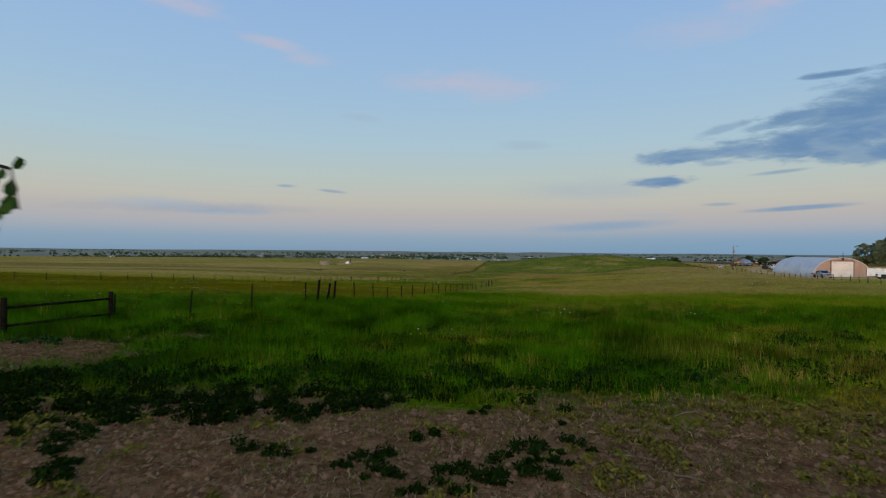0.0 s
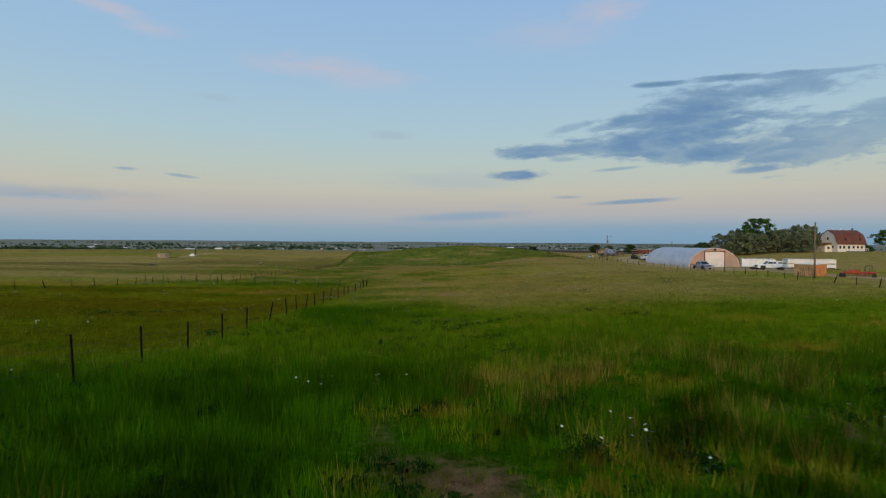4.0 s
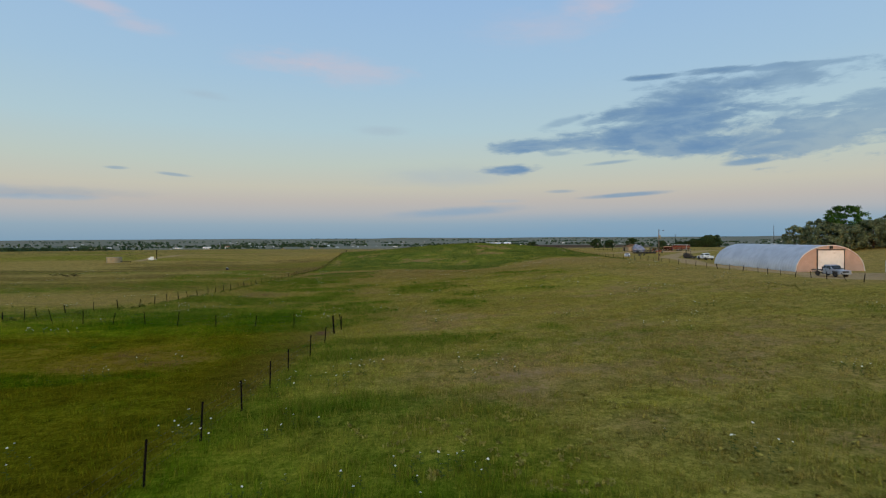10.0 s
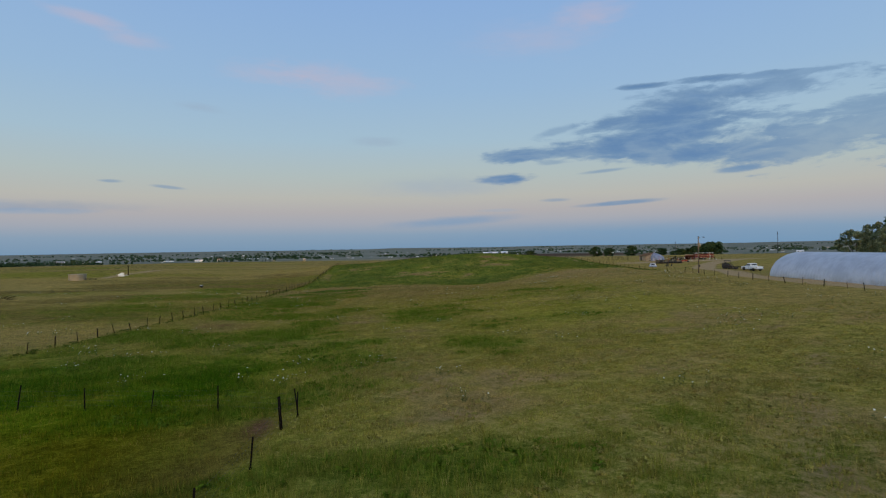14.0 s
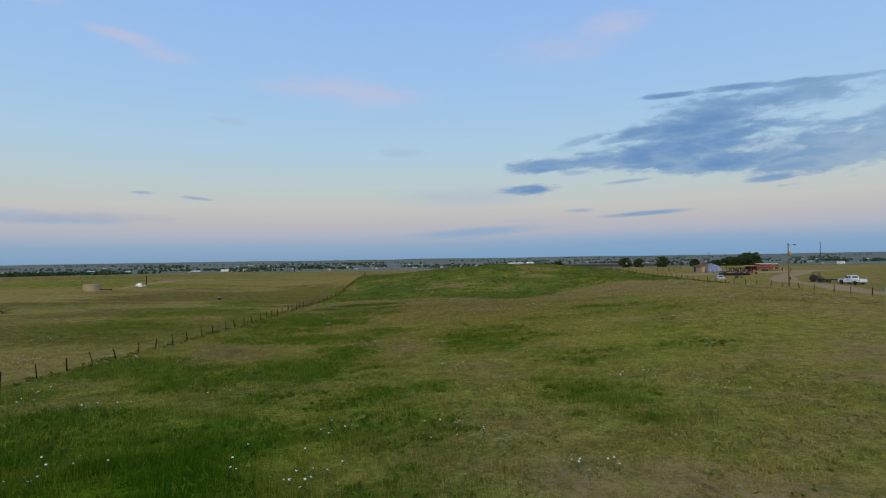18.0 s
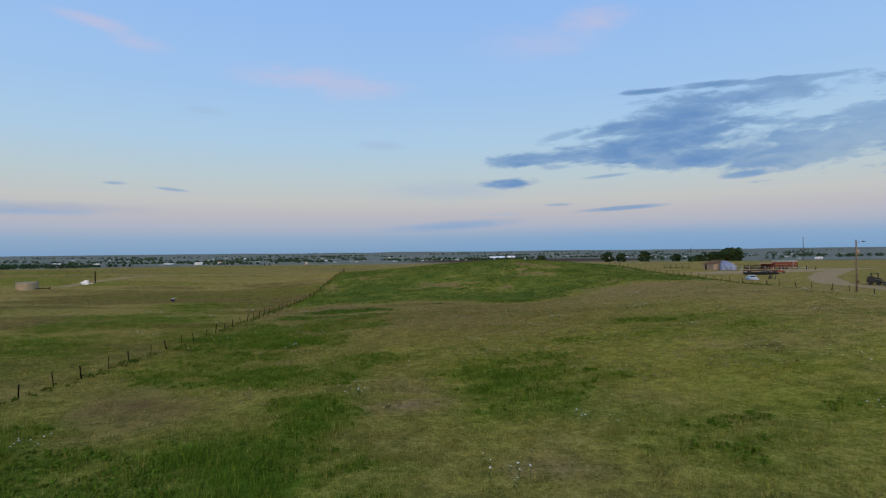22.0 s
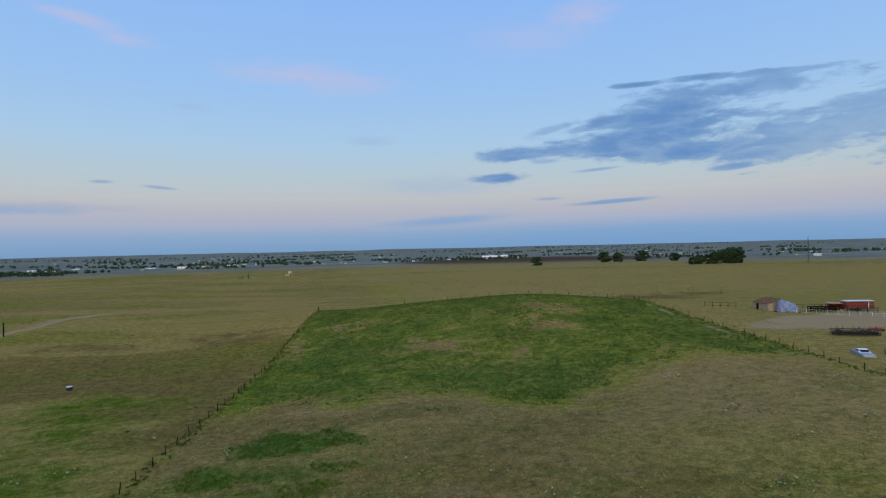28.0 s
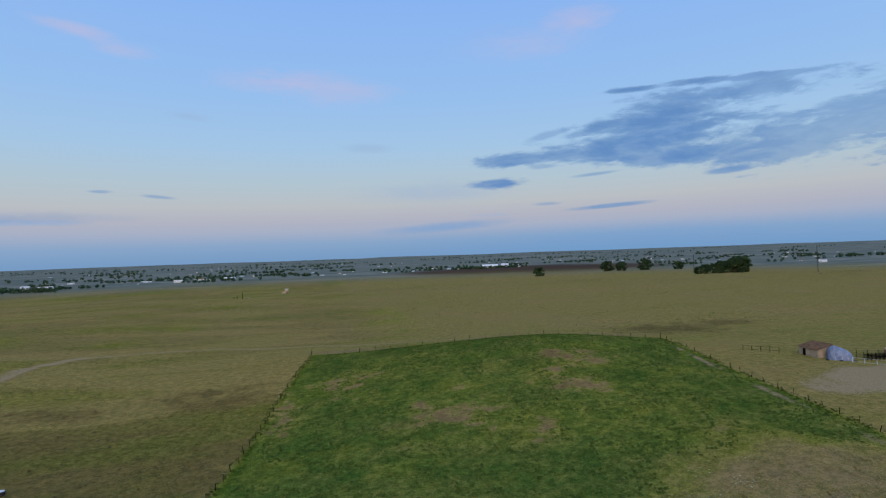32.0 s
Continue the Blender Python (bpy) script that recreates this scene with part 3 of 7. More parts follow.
    gravel = np.maximum(ease(line_distance(x, y, LANE) + jag * 1.2, 5.0, 3.0), np.maximum(ease(blob(x, y, 136, 251, 35, 16), 0.2, 0.4), ease(blob(x, y, 90, 128, 16, 14), 0.28, 0.45)))
    gravel = np.maximum(gravel, ease(np.minimum(line_distance(x, y, TRAILS[0]), line_distance(x, y, TRAILS[1])), 5.0, 4.0))
    gravel = np.maximum(gravel, 0.55 * ease(y, 60, 85) * ease(x - side_x(y, NEAR_FENCE), 0, 4) * (1 - hill))
    gravel = np.maximum(gravel, 0.8 * ease(track, 2.4, 1.4) * ease(y, 204, 232))
    upland = np.maximum(np.maximum(hill, np.maximum(ease(y, 62, 88) * ease(x, -5, 7), ease(y, 50, 76) * ease(x, 7, 13))), ease(y, 110, 136))
    return np.clip(bare, 0, 1), np.clip(lush, 0, 1), np.clip(dry * (1 - 0.45 * lush), 0, 1), np.clip(red * (1 - 0.7 * lush), 0, 1), gravel, upland


def cooler(x, y):
    """Where the bluer short grass of the hill and the pinker dry ground below it grow."""
    return ease(y, 178, 222) * ease(x - side_x(y, LEFT_FENCE), -1, 3) * ease(side_x(y, RIGHT_FENCE) - x, -2, 4) * ease(340 - y, -2, 4)


def inside_meadow(x, y):
    """The near meadow: thinner and paler on the east side, where the lane comes in."""
    return ease(side_x(y, RIGHT_FENCE) - x, -6, 6) * (1 - 0.55 * ease(x, 12, 34) * ease(y, 26, 46)) * (1 - 0.6 * ease(x, 2, 15) * ease(y, 4, 10) * ease(y, 30, 20)) * ease(y, 10, 13.5)


def axis(lo, hi, step, ends, grow):
    mid = list(np.arange(lo, hi + step / 2, step))
    for sign in (1, -1):
        p, s = (mid[-1], step) if sign > 0 else (mid[0], step)
        extra = []
        while abs(p) < ends:
            s = s * grow
            p += sign * s
            extra.append(max(-ends, min(ends, p)))
        mid = mid + extra if sign > 0 else extra[::-1] + mid
    return np.array(mid)


def mesh_of(name, verts, faces, mats=(), smooth=False):
    me = bpy.data.meshes.new(name)
    verts, faces = np.asarray(verts, np.float32), np.asarray(faces, np.int32)
    me.vertices.add(len(verts)), me.loops.add(faces.size), me.polygons.add(len(faces))
    me.vertices.foreach_set("co", verts.ravel())
    me.loops.foreach_set("vertex_index", faces.ravel())
    me.polygons.foreach_set("loop_start", np.arange(0, faces.size, faces.shape[1], dtype=np.int32))
    me.polygons.foreach_set("use_smooth", np.full(len(faces), smooth))
    me.update(calc_edges=True)
    for m in mats:
        me.materials.append(m)
    return me


def colour_layer(me, name, values):
    layer = me.color_attributes.new(name, "FLOAT_COLOR", "POINT")
    layer.data.foreach_set("color", np.asarray(values, np.float32).ravel())


# base colours of what grows: near the start, and (up) on the drier open field
LUSH, LUSH_UP = (0.030, 0.088, 0.002), (0.078, 0.126, 0.011)
MID, MID_UP = (0.112, 0.182, 0.006), (0.246, 0.238, 0.026)
DRY, DRY_UP = (0.230, 0.165, 0.016), (0.300, 0.212, 0.070)
LUSH_HILL, DRY_HILL = (0.062, 0.112, 0.019), (0.295, 0.198, 0.082)
RED, RED_UP, STRAW = (0.095, 0.075, 0.004), (0.175, 0.124, 0.040), (0.245, 0.172, 0.034)


def build_ground(n, b):
    pos = n.add("ShaderNodeNewGeometry").outputs["Position"]
    at = n.add("ShaderNodeAttribute")
    at.attribute_name = "cover"
    s = n.add("ShaderNodeSeparateColor")
    n.put(at.outputs["Color"], s.inputs[0])
    at2 = n.add("ShaderNodeAttribute")
    at2.attribute_name = "stems"
    s2 = n.add("ShaderNodeSeparateColor")
    n.put(at2.outputs["Color"], s2.inputs[0])
    n1, n2, n3, n4, n5 = n.noise(pos, 0.16, 6, 0.68), n.noise(pos, 2.6, 5, 0.68), n.noise(pos, 17.0, 4, 0.7), n.noise(pos, 0.7, 6, 0.72), n.noise(pos, 6.0, 3, 0.6)

    def shades(col, lo=0.72, hi=1.26, warm=0.06):
        dark, lite = tuple(c * lo for c in col), (col[0] * (hi + warm), col[1] * hi, col[2] * (hi - warm))
        return n.mix(n.step(n4, 0.32, 0.68), dark, lite)

    earth = n.mix(n.step(n2, 0.3, 0.7), (0.098, 0.046, 0.020), (0.222, 0.122, 0.058))
    earth = n.mix(n.math("MULTIPLY", n.step(n3, 0.48, 0.70), 0.75), earth, (0.050, 0.032, 0.017))
    grit = n.noise(pos, 55.0, 3, 0.7)
    earth = n.mix(1.0, earth, n.ramp(grit, [(0.34, 0.42), (0.46, 0.92), (0.58, 1.1), (0.70, 1.45)]), "MULTIPLY")
    stone = n.mix(n.step(n2, 0.3, 0.7), (0.335, 0.218, 0.104), (0.470, 0.325, 0.172))
    stone = n.mix(n.math("MULTIPLY", n.step(n3, 0.5, 0.75), 0.4), stone, (0.17, 0.14, 0.11))
    earth = n.mix(s2.outputs[2], earth, stone)
    at3 = n.add("ShaderNodeAttribute")
    at3.attribute_name = "cool"
    cool = at3.outputs["Fac"]
    lush = n.mix(at2.outputs["Alpha"], shades(LUSH, 0.55, 1.3), n.mix(cool, shades(LUSH_UP), shades(LUSH_HILL, 0.7, 1.35)))
    mid = n.mix(at2.outputs["Alpha"], shades(MID), shades(MID_UP))
    dry, stems = n.mix(at2.outputs["Alpha"], shades(DRY, 0.8, 1.2), n.mix(cool, shades(DRY_UP, 0.8, 1.2), shades(DRY_HILL, 0.8, 1.2))), n.mix(at2.outputs["Alpha"], shades(RED, 0.7, 1.3), shades(RED_UP, 0.8, 1.2))
    mottle = n.math("MULTIPLY", n.math("SUBTRACT", n2, 0.5), 0.6)
    for v, k in ((n4, 0.5), (n3, 0.35), (n1, 0.4), (n5, 0.35)):
        mottle = n.math("ADD", mottle, n.math("MULTIPLY", n.math("SUBTRACT", v, 0.5), k))
    spread = n.math("SUBTRACT", 0.0, mottle)
    c = n.mix(n.step(n.math("ADD", s.outputs[2], mottle), -0.05, 0.95), mid, dry)
    c = n.mix(n.step(n.math("ADD", s2.outputs[0], spread), 0.0, 0.95), c, stems)
    c = n.mix(n.step(n.math("ADD", s.outputs[1], spread), 0.0, 0.95), c, lush)
    # tufts, and the shade in the gaps between them, multiplied into the colour as noise
    n6 = n.noise(pos, 1.3, 3, 0.6)
    c = n.mix(1.0, c, n.ramp(n2, [(0.32, 0.88), (0.48, 1.0), (0.66, 1.10)]), "MULTIPLY")
    c = n.mix(1.0, c, n.ramp(n6, [(0.34, 0.92), (0.5, 1.0), (0.66, 1.07)]), "MULTIPLY")
    c = n.mix(1.0, c, n.ramp(n3, [(0.32, 0.55), (0.47, 0.95), (0.60, 1.18), (0.75, 1.35)]), "MULTIPLY")
    c = n.mix(1.0, c, n.ramp(n5, [(0.34, 0.74), (0.48, 1.0), (0.66, 1.16)]), "MULTIPLY")
    c = n.mix(n.step(n.math("ADD", s.outputs[0], mottle), 0.25, 0.80), c, earth)
    # distant country: farm blocks and scrub of differing tone, greyed in the colour to imitate haze
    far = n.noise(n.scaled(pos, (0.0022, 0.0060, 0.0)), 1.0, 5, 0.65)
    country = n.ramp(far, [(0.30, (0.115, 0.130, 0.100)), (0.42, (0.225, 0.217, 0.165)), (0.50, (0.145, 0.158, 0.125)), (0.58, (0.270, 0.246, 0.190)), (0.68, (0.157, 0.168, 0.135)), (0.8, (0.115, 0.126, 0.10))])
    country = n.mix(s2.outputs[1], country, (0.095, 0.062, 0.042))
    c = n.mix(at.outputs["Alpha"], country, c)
    n.put(c, b.inputs["Base Color"])
    b.inputs["Specular IOR Level"].default_value = 0.0
    bump(n, b, n.math("ADD", n.math("MULTIPLY", n2, 0.6), n.math("MULTIPLY", n3, 0.4)), 0.9, 0.15)


M["ground"] = material("prairie_ground", build_ground, 0.95)
gx, gy = axis(-45, 150, 1.0, 4950, 1.11), axis(-12, 385, 1.0, 4950, 1.11)
GX, GY = np.meshgrid(gx, gy)
GZ = height(GX, GY)
cols = len(gx)
idx = (np.arange(len(gy) - 1)[:, None] * cols + np.arange(cols - 1)[None, :]).ravel()
ground_mesh = mesh_of("ground", np.stack([GX, GY, GZ], -1).reshape(-1, 3), np.stack([idx, idx + 1, idx + 1 + cols, idx + cols], 1), [M["ground"]], True)
bare, lush, dry, stems, gravel, hill = cover(GX.ravel(), GY.ravel())
# dark green put on the ground under near grass, for shade between blades
sward_shade = ease(GY.ravel(), 46, 34) * ease(GY.ravel(), 12, 16) * (1 - 0.6 * ease(GX.ravel(), 14, 40) * ease(GY.ravel(), 30, 50))
lush, dry = np.maximum(lush, 0.9 * sward_shade), dry * (1 - 0.8 * sward_shade)
ploughed = ease(np.hypot((GX.ravel() - 520) / 1.3, GY.ravel() - 1420), 300, 200)
colour_layer(ground_mesh, "stems", np.stack([stems, ploughed, gravel, hill], 1))
cold = cooler(GX.ravel(), GY.ravel())
colour_layer(ground_mesh, "cool", np.stack([cold, cold, cold, np.ones_like(cold)], 1))
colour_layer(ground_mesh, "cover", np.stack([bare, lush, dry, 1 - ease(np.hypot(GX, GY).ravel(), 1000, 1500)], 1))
ground = tagged(new("ground", ground_mesh), "rolling prairie of green and dry grass with bare earth patches", "ground", kind="structure")


# ---------- mesh helpers ----------
def empty(name, m, label, category, group="", kind=""):
    ob = new(name)
    ob.empty_display_size = 0.3
    ob.matrix_world = m
    return tagged(ob, label, category, group, kind)


def finish(bm, name, mat, smooth=False):
    me = bpy.data.meshes.new(name)
    bmesh.ops.recalc_face_normals(bm, faces=bm.faces)
    bm.to_mesh(me)
    bm.free()
    for m in mat if isinstance(mat, (list, tuple)) else [mat]:
        me.materials.append(m)
    if smooth:
        me.polygons.foreach_set("use_smooth", np.ones(len(me.polygons), bool))
    return me


def part(name, bm, mat, parent=None, label="", smooth=False, m=None):
    ob = new(name, bm if isinstance(bm, bpy.types.Mesh) else finish(bm, name, mat, smooth))
    ob.parent = parent
    if m is not None:
        ob.matrix_basis = m
    return tagged(ob, label)


def box(bm, c, s, m=None, bevel=0.0):
    g = bmesh.ops.create_cube(bm, size=1.0)
    t = Matrix.Translation(c) @ (m or Matrix()) @ Matrix.Diagonal((*s, 1))
    bmesh.ops.transform(bm, matrix=t, verts=g["verts"])
    if bevel:
        edges = list({e for v in g["verts"] for e in v.link_edges})
        bmesh.ops.bevel(bm, geom=edges, offset=bevel, segments=2, affect="EDGES", profile=0.6)
    return bm


def rod(bm, a, b, r0, r1=None, seg=8):
    a, b = Vector(a), Vector(b)
    g = bmesh.ops.create_cone(bm, segments=seg, radius1=r0, radius2=r0 if r1 is None else r1, depth=(b - a).length, cap_ends=True)
    bmesh.ops.transform(bm, matrix=Matrix.Translation((a + b) / 2) @ (b - a).to_track_quat("Z", "Y").to_matrix().to_4x4(), verts=g["verts"])
    return bm


def boxes(*items):
    bm = bmesh.new()
    for it in items:
        box(bm, *it)
    return bm


def rods(*items, seg=8):
    bm = bmesh.new()
    for it in items:
        rod(bm, *it, seg=seg)
    return bm


def prism(points, depth, axis_y=True):
    """A solid from an outline in x and z, drawn out along y."""
    bm = bmesh.new()
    a = [bm.verts.new((x, -depth / 2, z)) for x, z in points]
    b = [bm.verts.new((x, depth / 2, z)) for x, z in points]
    bm.faces.new(a), bm.faces.new(b[::-1])
    for i in range(len(points)):
        j = (i + 1) % len(points)
        bm.faces.new((a[i], b[i], b[j], a[j]))
    return bm


def on_ground(x, y, turn=0.0, dz=0.0):
    return pose(x, y, ground_z(x, y) + dz, 0, 0, turn)


# ---------- fences ----------
def t_post_mesh():
    bm = boxes(((0, 0, 0.62), (0.070, 0.016, 1.56)), ((0, 0.02, 0.62), (0.016, 0.05, 1.56)))
    box(bm, (0, 0, 0.02), (0.10, 0.01, 0.16))
    return finish(bm, "t_post", M["tpost"])


def wood_post_mesh(r=0.065, h=1.4):
    bm = bmesh.new()
    rod(bm, (0, 0, -0.3), (0, 0, h), r * 1.1, r * 0.92, 9)
    for v in bm.verts:
        if v.co.z > h - 0.01:
            v.co.z += 0.03 * math.sin(v.co.x * 60)
    return finish(bm, "wood_post", M["post"], True)


T_POST, WOOD_POST, STOUT_POST = t_post_mesh(), wood_post_mesh(0.055), wood_post_mesh(0.075, 1.5)


def fence(label, line, step, wood_every, seed, lean=3.0, strands=4, height_scale=1.0, stout=(), loose=1.0):
    r = random.Random(seed)
    base = empty("wire_fence", on_ground(*line[0]), label, "fence", "wire fences of the field")
    inv = base.matrix_world.inverted()
    tops, k = [], 0
    for (ax, ay), (bx, by) in zip(line, line[1:]):
        n = max(1, round(math.hypot(bx - ax, by - ay) / step))
        for i in range(n + (line[-1] == (bx, by))):
            x, y = ax + (bx - ax) * i / n + r.uniform(-0.12, 0.12) * loose, ay + (by - ay) * i / n + r.uniform(-0.3, 0.3) * loose
            z = ground_z(x, y)
            corner = i == 0
            me = STOUT_POST if corner and stout and (ax, ay) in stout else WOOD_POST if wood_every and k % wood_every == 0 else T_POST
            s = r.uniform(0.86, 1.06) * height_scale
            big = r.random() < 0.08
            m = pose(x, y, z, r.gauss(0, lean * (3 if big else 1)), r.gauss(0, lean * (3 if big else 1)), r.uniform(-25, 25)) @ Matrix.Diagonal((1, 1, s, 1))
            part("post", me, None, base, m=inv @ m)
            tops.append((x, y, z))
            k += 1
    for h in [0.35, 0.62, 0.90, 1.14][4 - strands:]:
        bm = bmesh.new()
        for a, b in zip(tops, tops[1:]):
            mid = ((a[0] + b[0]) / 2, (a[1] + b[1]) / 2, (a[2] + b[2]) / 2 + h - 0.03)
            rod(bm, (a[0], a[1], a[2] + h), mid, 0.0022, seg=3)
            rod(bm, mid, (b[0], b[1], b[2] + h), 0.0022, seg=3)
        bm.transform(inv)
        part("wire", bm, M["wire"], base)
    return base


fence("barbed wire fence of thin dark steel posts beside the green field", NEAR_FENCE, 9.0, 0, 3, loose=0.0, stout=((-9.26, 32.1), (-8.87, 32.9), (-8.75, 34.0), (3.09, 106.0)))
fence("barbed wire cross fence of thin steel posts in tall grass", [(3.72, 108.0), (-0.5, 110.2), (-11, 113), (-24, 119), (-34, 124)], 3.9, 0, 5)
fence("old barbed wire fence of dark wooden posts along the pasture", LEFT_FENCE, 3.6, 2, 7, 5.0, height_scale=0.85)
fence("barbed wire fence of leaning posts along the farm lane", RIGHT_FENCE, 4.2, 2, 11, 6.0, height_scale=0.82)
fence("barbed wire fence along the top of the hill", BACK_FENCE, 4.5, 3, 13, stout=((10, 330.5),))


# ---------- the quonset hut ----------
def build_tin(n, b):
    pos = n.add("ShaderNodeNewGeometry").outputs["Position"]
    a, s = n.noise(pos, 0.5, 5), n.noise(n.scaled(pos, (1, 1, 0.25)), 6.0, 4)
    c = n.mix(n.step(a, 0.3, 0.7), (0.46, 0.47, 0.50), (0.60, 0.61, 0.64))
    c = n.mix(n.math("MULTIPLY", n.step(s, 0.52, 0.8), 0.4), c, (0.36, 0.33, 0.31))
    n.put(c, b.inputs["Base Color"])
    n.put(n.ramp(a, [(0.3, 0.42), (0.7, 0.58)]), b.inputs["Roughness"])


M["tin"] = material("galvanised_tin", build_tin, 0.5, 0.45)
HUT_W, HUT_H, HUT_L = 12.8, 5.0, 29.0


def hut_outline(w, h, n=40):
    # a low arch: steeper near the ground, round on top
    pts = []
    for i in range(n + 1):
        a = math.pi * i / n
        pts.append((-math.cos(a) * w / 2, math.sin(a) ** 0.92 * h if 0 < i < n else 0.0))
    return pts


def make_hut():
    ax = Vector((3.6, 27.0, 0)).normalized()
    turn = math.degrees(math.atan2(ax.y, ax.x)) - 90
    hut = empty("quonset_hut", pose(92.9, 143.05, -2.35, 0, 0, turn - 2.5), "silver corrugated arched metal hut with pinkish end wall", "hut")
    outline = hut_outline(HUT_W, HUT_H)
    # corrugated shell: the ribs run over the arch
    step = 0.1875
    ys = np.arange(0, HUT_L + 1e-6, step)
    verts, faces = [], []
    for j, y in enumerate(ys):
        out = 0.035 * math.sin(2 * math.pi * y / 0.75)
        for x, z in outline:
            d = math.hypot(x / (HUT_W / 2), z / HUT_H) or 1
            nx, nz = x / (HUT_W / 2) / d, z / HUT_H / d
            verts.append((x + nx * (0.06 + out), y, max(z + nz * (0.06 + out), -0.3) if 0 < z else -0.3))
    m = len(outline)
    for j in range(len(ys) - 1):
        for i in range(m - 1):
            a = j * m + i
            faces.append((a, a + 1, a + 1 + m, a + m))
    part("shell", mesh_of("shell", verts, faces, [M["tin"]], True), None, hut, "silver corrugated sheet arch")
    for y, inner, name in ((0.12, 1, "end_wall"), (HUT_L - 0.12, 1, "back_wall")):
        bm = prism([(-HUT_W / 2, -0.4)] + outline[1:-1] + [(HUT_W / 2, -0.4)], 0.16)
        bmesh.ops.transform(bm, matrix=Matrix.Translation((0, y, 0)), verts=bm.verts)
        part(name, bm, M["pink"], hut, "pinkish tan metal sheet wall")
    for k in range(16):
        z = 0.05 + k * 0.30
        half = float(np.interp(z + 0.27, [p[1] for p in outline[:21]], [p[0] for p in outline[:21]]))
        if -half > 0.4:
            part("siding_board", boxes(((0, 0.025, z + 0.14), (-2 * half - 0.1, 0.03, 0.28), pose(0, 0, 0, 2.5, 0, 0))), M["pink"], hut)
    bm = bmesh.new()
    for a, b in zip(outline, outline[1:]):
        rod(bm, (a[0] * 1.012, 0.0, a[1] * 1.012), (b[0] * 1.012, 0.0, b[1] * 1.012), 0.07, seg=6)
    part("arch_trim", bm, M["cream"], hut, "pale edge trim")
    dx = 0.0
    door = part("door", boxes(((dx - 1.22, -0.10, 2.05), (2.40, 0.10, 4.15)), ((dx + 1.22, -0.10, 2.05), (2.40, 0.10, 4.15))), M["cream"], hut, "large pale double sliding door")
    for k in range(9):
        part("door_rib", boxes(((dx - 2.2 + k * 0.55, -0.16, 2.05), (0.04, 0.03, 4.1))), M["cream"], door)
    for px, w, z, h in ((dx - 2.52, 0.14, 2.1, 4.3), (dx + 2.52, 0.14, 2.1, 4.3)):
        part("door_jamb", boxes(((px, -0.1, z), (w, 0.16, h))), M["dark"], hut, "dark door frame")
    part("door_track", boxes(((dx, -0.12, 4.27), (5.3, 0.18, 0.16))), M["dark"], hut, "dark door track")
    part("vent", boxes(((0.1, -0.08, 4.72), (0.5, 0.2, 0.55)), ((0.1, -0.2, 4.95), (0.62, 0.3, 0.06))), M["dark"], hut, "small dark louvred vent")
    part("footing", boxes(((0, HUT_L / 2, -0.35), (HUT_W + 0.5, HUT_L + 0.3, 0.5))), M["adobe"], hut, "concrete footing")
    return hut


make_hut()


# ---------- utility poles ----------
def utility_pole(x, y, h, label, arm):
    p = empty("utility_pole", on_ground(x, y), label, "pole", "utility poles")
    part("pole", rods(((0, 0, -0.5), (0, 0, h), 0.15, 0.10), seg=12), M["polewood"], p, "weathered wooden pole", True)
    if arm:
        part("lamp_arm", rods(((0, 0, h - 0.4), (0.5, -0.2, h - 0.15), 0.025)), M["dark"], p)
        part("lamp_head", boxes(((1.05, -0.35, h - 0.12), (0.45, 0.22, 0.16))), M["dark"], p, "small yard lamp, unlit")
        part("transformer", rods(((0.3, 0, h - 2.3), (0.3, 0, h - 1.4), 0.20), seg=12), M["tanktan"], p, "grey transformer can", True)
        part("meter_box", boxes(((0.18, 0, 1.6), (0.2, 0.3, 0.5))), M["dark"], p)
    for k in range(3):
        part("insulator", rods(((0.1 * (k - 1), 0, h - 0.02), (0.1 * (k - 1), 0, h + 0.14), 0.03)), M["dark"], p)
    return p


utility_pole(86.5, 187.1, 8.1, "tall wooden utility pole with yard lamp beside the lane", True)
utility_pole(68.5, 89.1, 8.1, "tall bare brown wooden utility pole in the grass", False)


# ---------- vehicles ----------
def wheel(parent, c, r=0.38, w=0.24, rim_mat="dark"):
    tyre = part("wheel", tyre_mesh(r, w), None, parent, m=pose(*c))
    part("rim", rim_mesh(r, w, rim_mat), None, tyre)
    return tyre


MESHES = {}


def tyre_mesh(r, w):
    key = ("tyre", r, w)
    if key not in MESHES:
        bm = bmesh.new()
        prof = [(r * 0.62, -w / 2), (r * 0.92, -w / 2), (r, -w * 0.32), (r, w * 0.32), (r * 0.92, w / 2), (r * 0.62, w / 2)]
        ring = []
        for i in range(18):
            a = 2 * math.pi * i / 18
            ring.append([bm.verts.new((q * math.cos(a), s, q * math.sin(a))) for q, s in prof])
        for i in range(18):
            for k in range(len(prof)):
                l = (k + 1) % len(prof)
                bm.faces.new((ring[i][k], ring[(i + 1) % 18][k], ring[(i + 1) % 18][l], ring[i][l]))
        MESHES[key] = finish(bm, "tyre", M["black"])
    return MESHES[key]


def rim_mesh(r, w, mat):
    key = ("rim", r, w, mat)
    if key not in MESHES:
        bm = rods(((0, -w * 0.40, 0), (0, w * 0.40, 0), r * 0.63), ((0, -w * 0.46, 0), (0, w * 0.46, 0), r * 0.2), seg=14)
        MESHES[key] = finish(bm, "rim", M[mat])
    return MESHES[key]


def shaped(points, width, top_in=0.0, z_split=None, bevel=0.03):
    """A body from a side outline (x forwards, z up), width across y, drawn in above z_split."""
    bm = prism(points, width)
    for v in bm.verts:
        if z_split is not None and v.co.z > z_split:
            v.co.y *= 1 - top_in
    bmesh.ops.bevel(bm, geom=list(bm.edges), offset=bevel, segments=2, affect="EDGES", profile=0.6)
    return bm


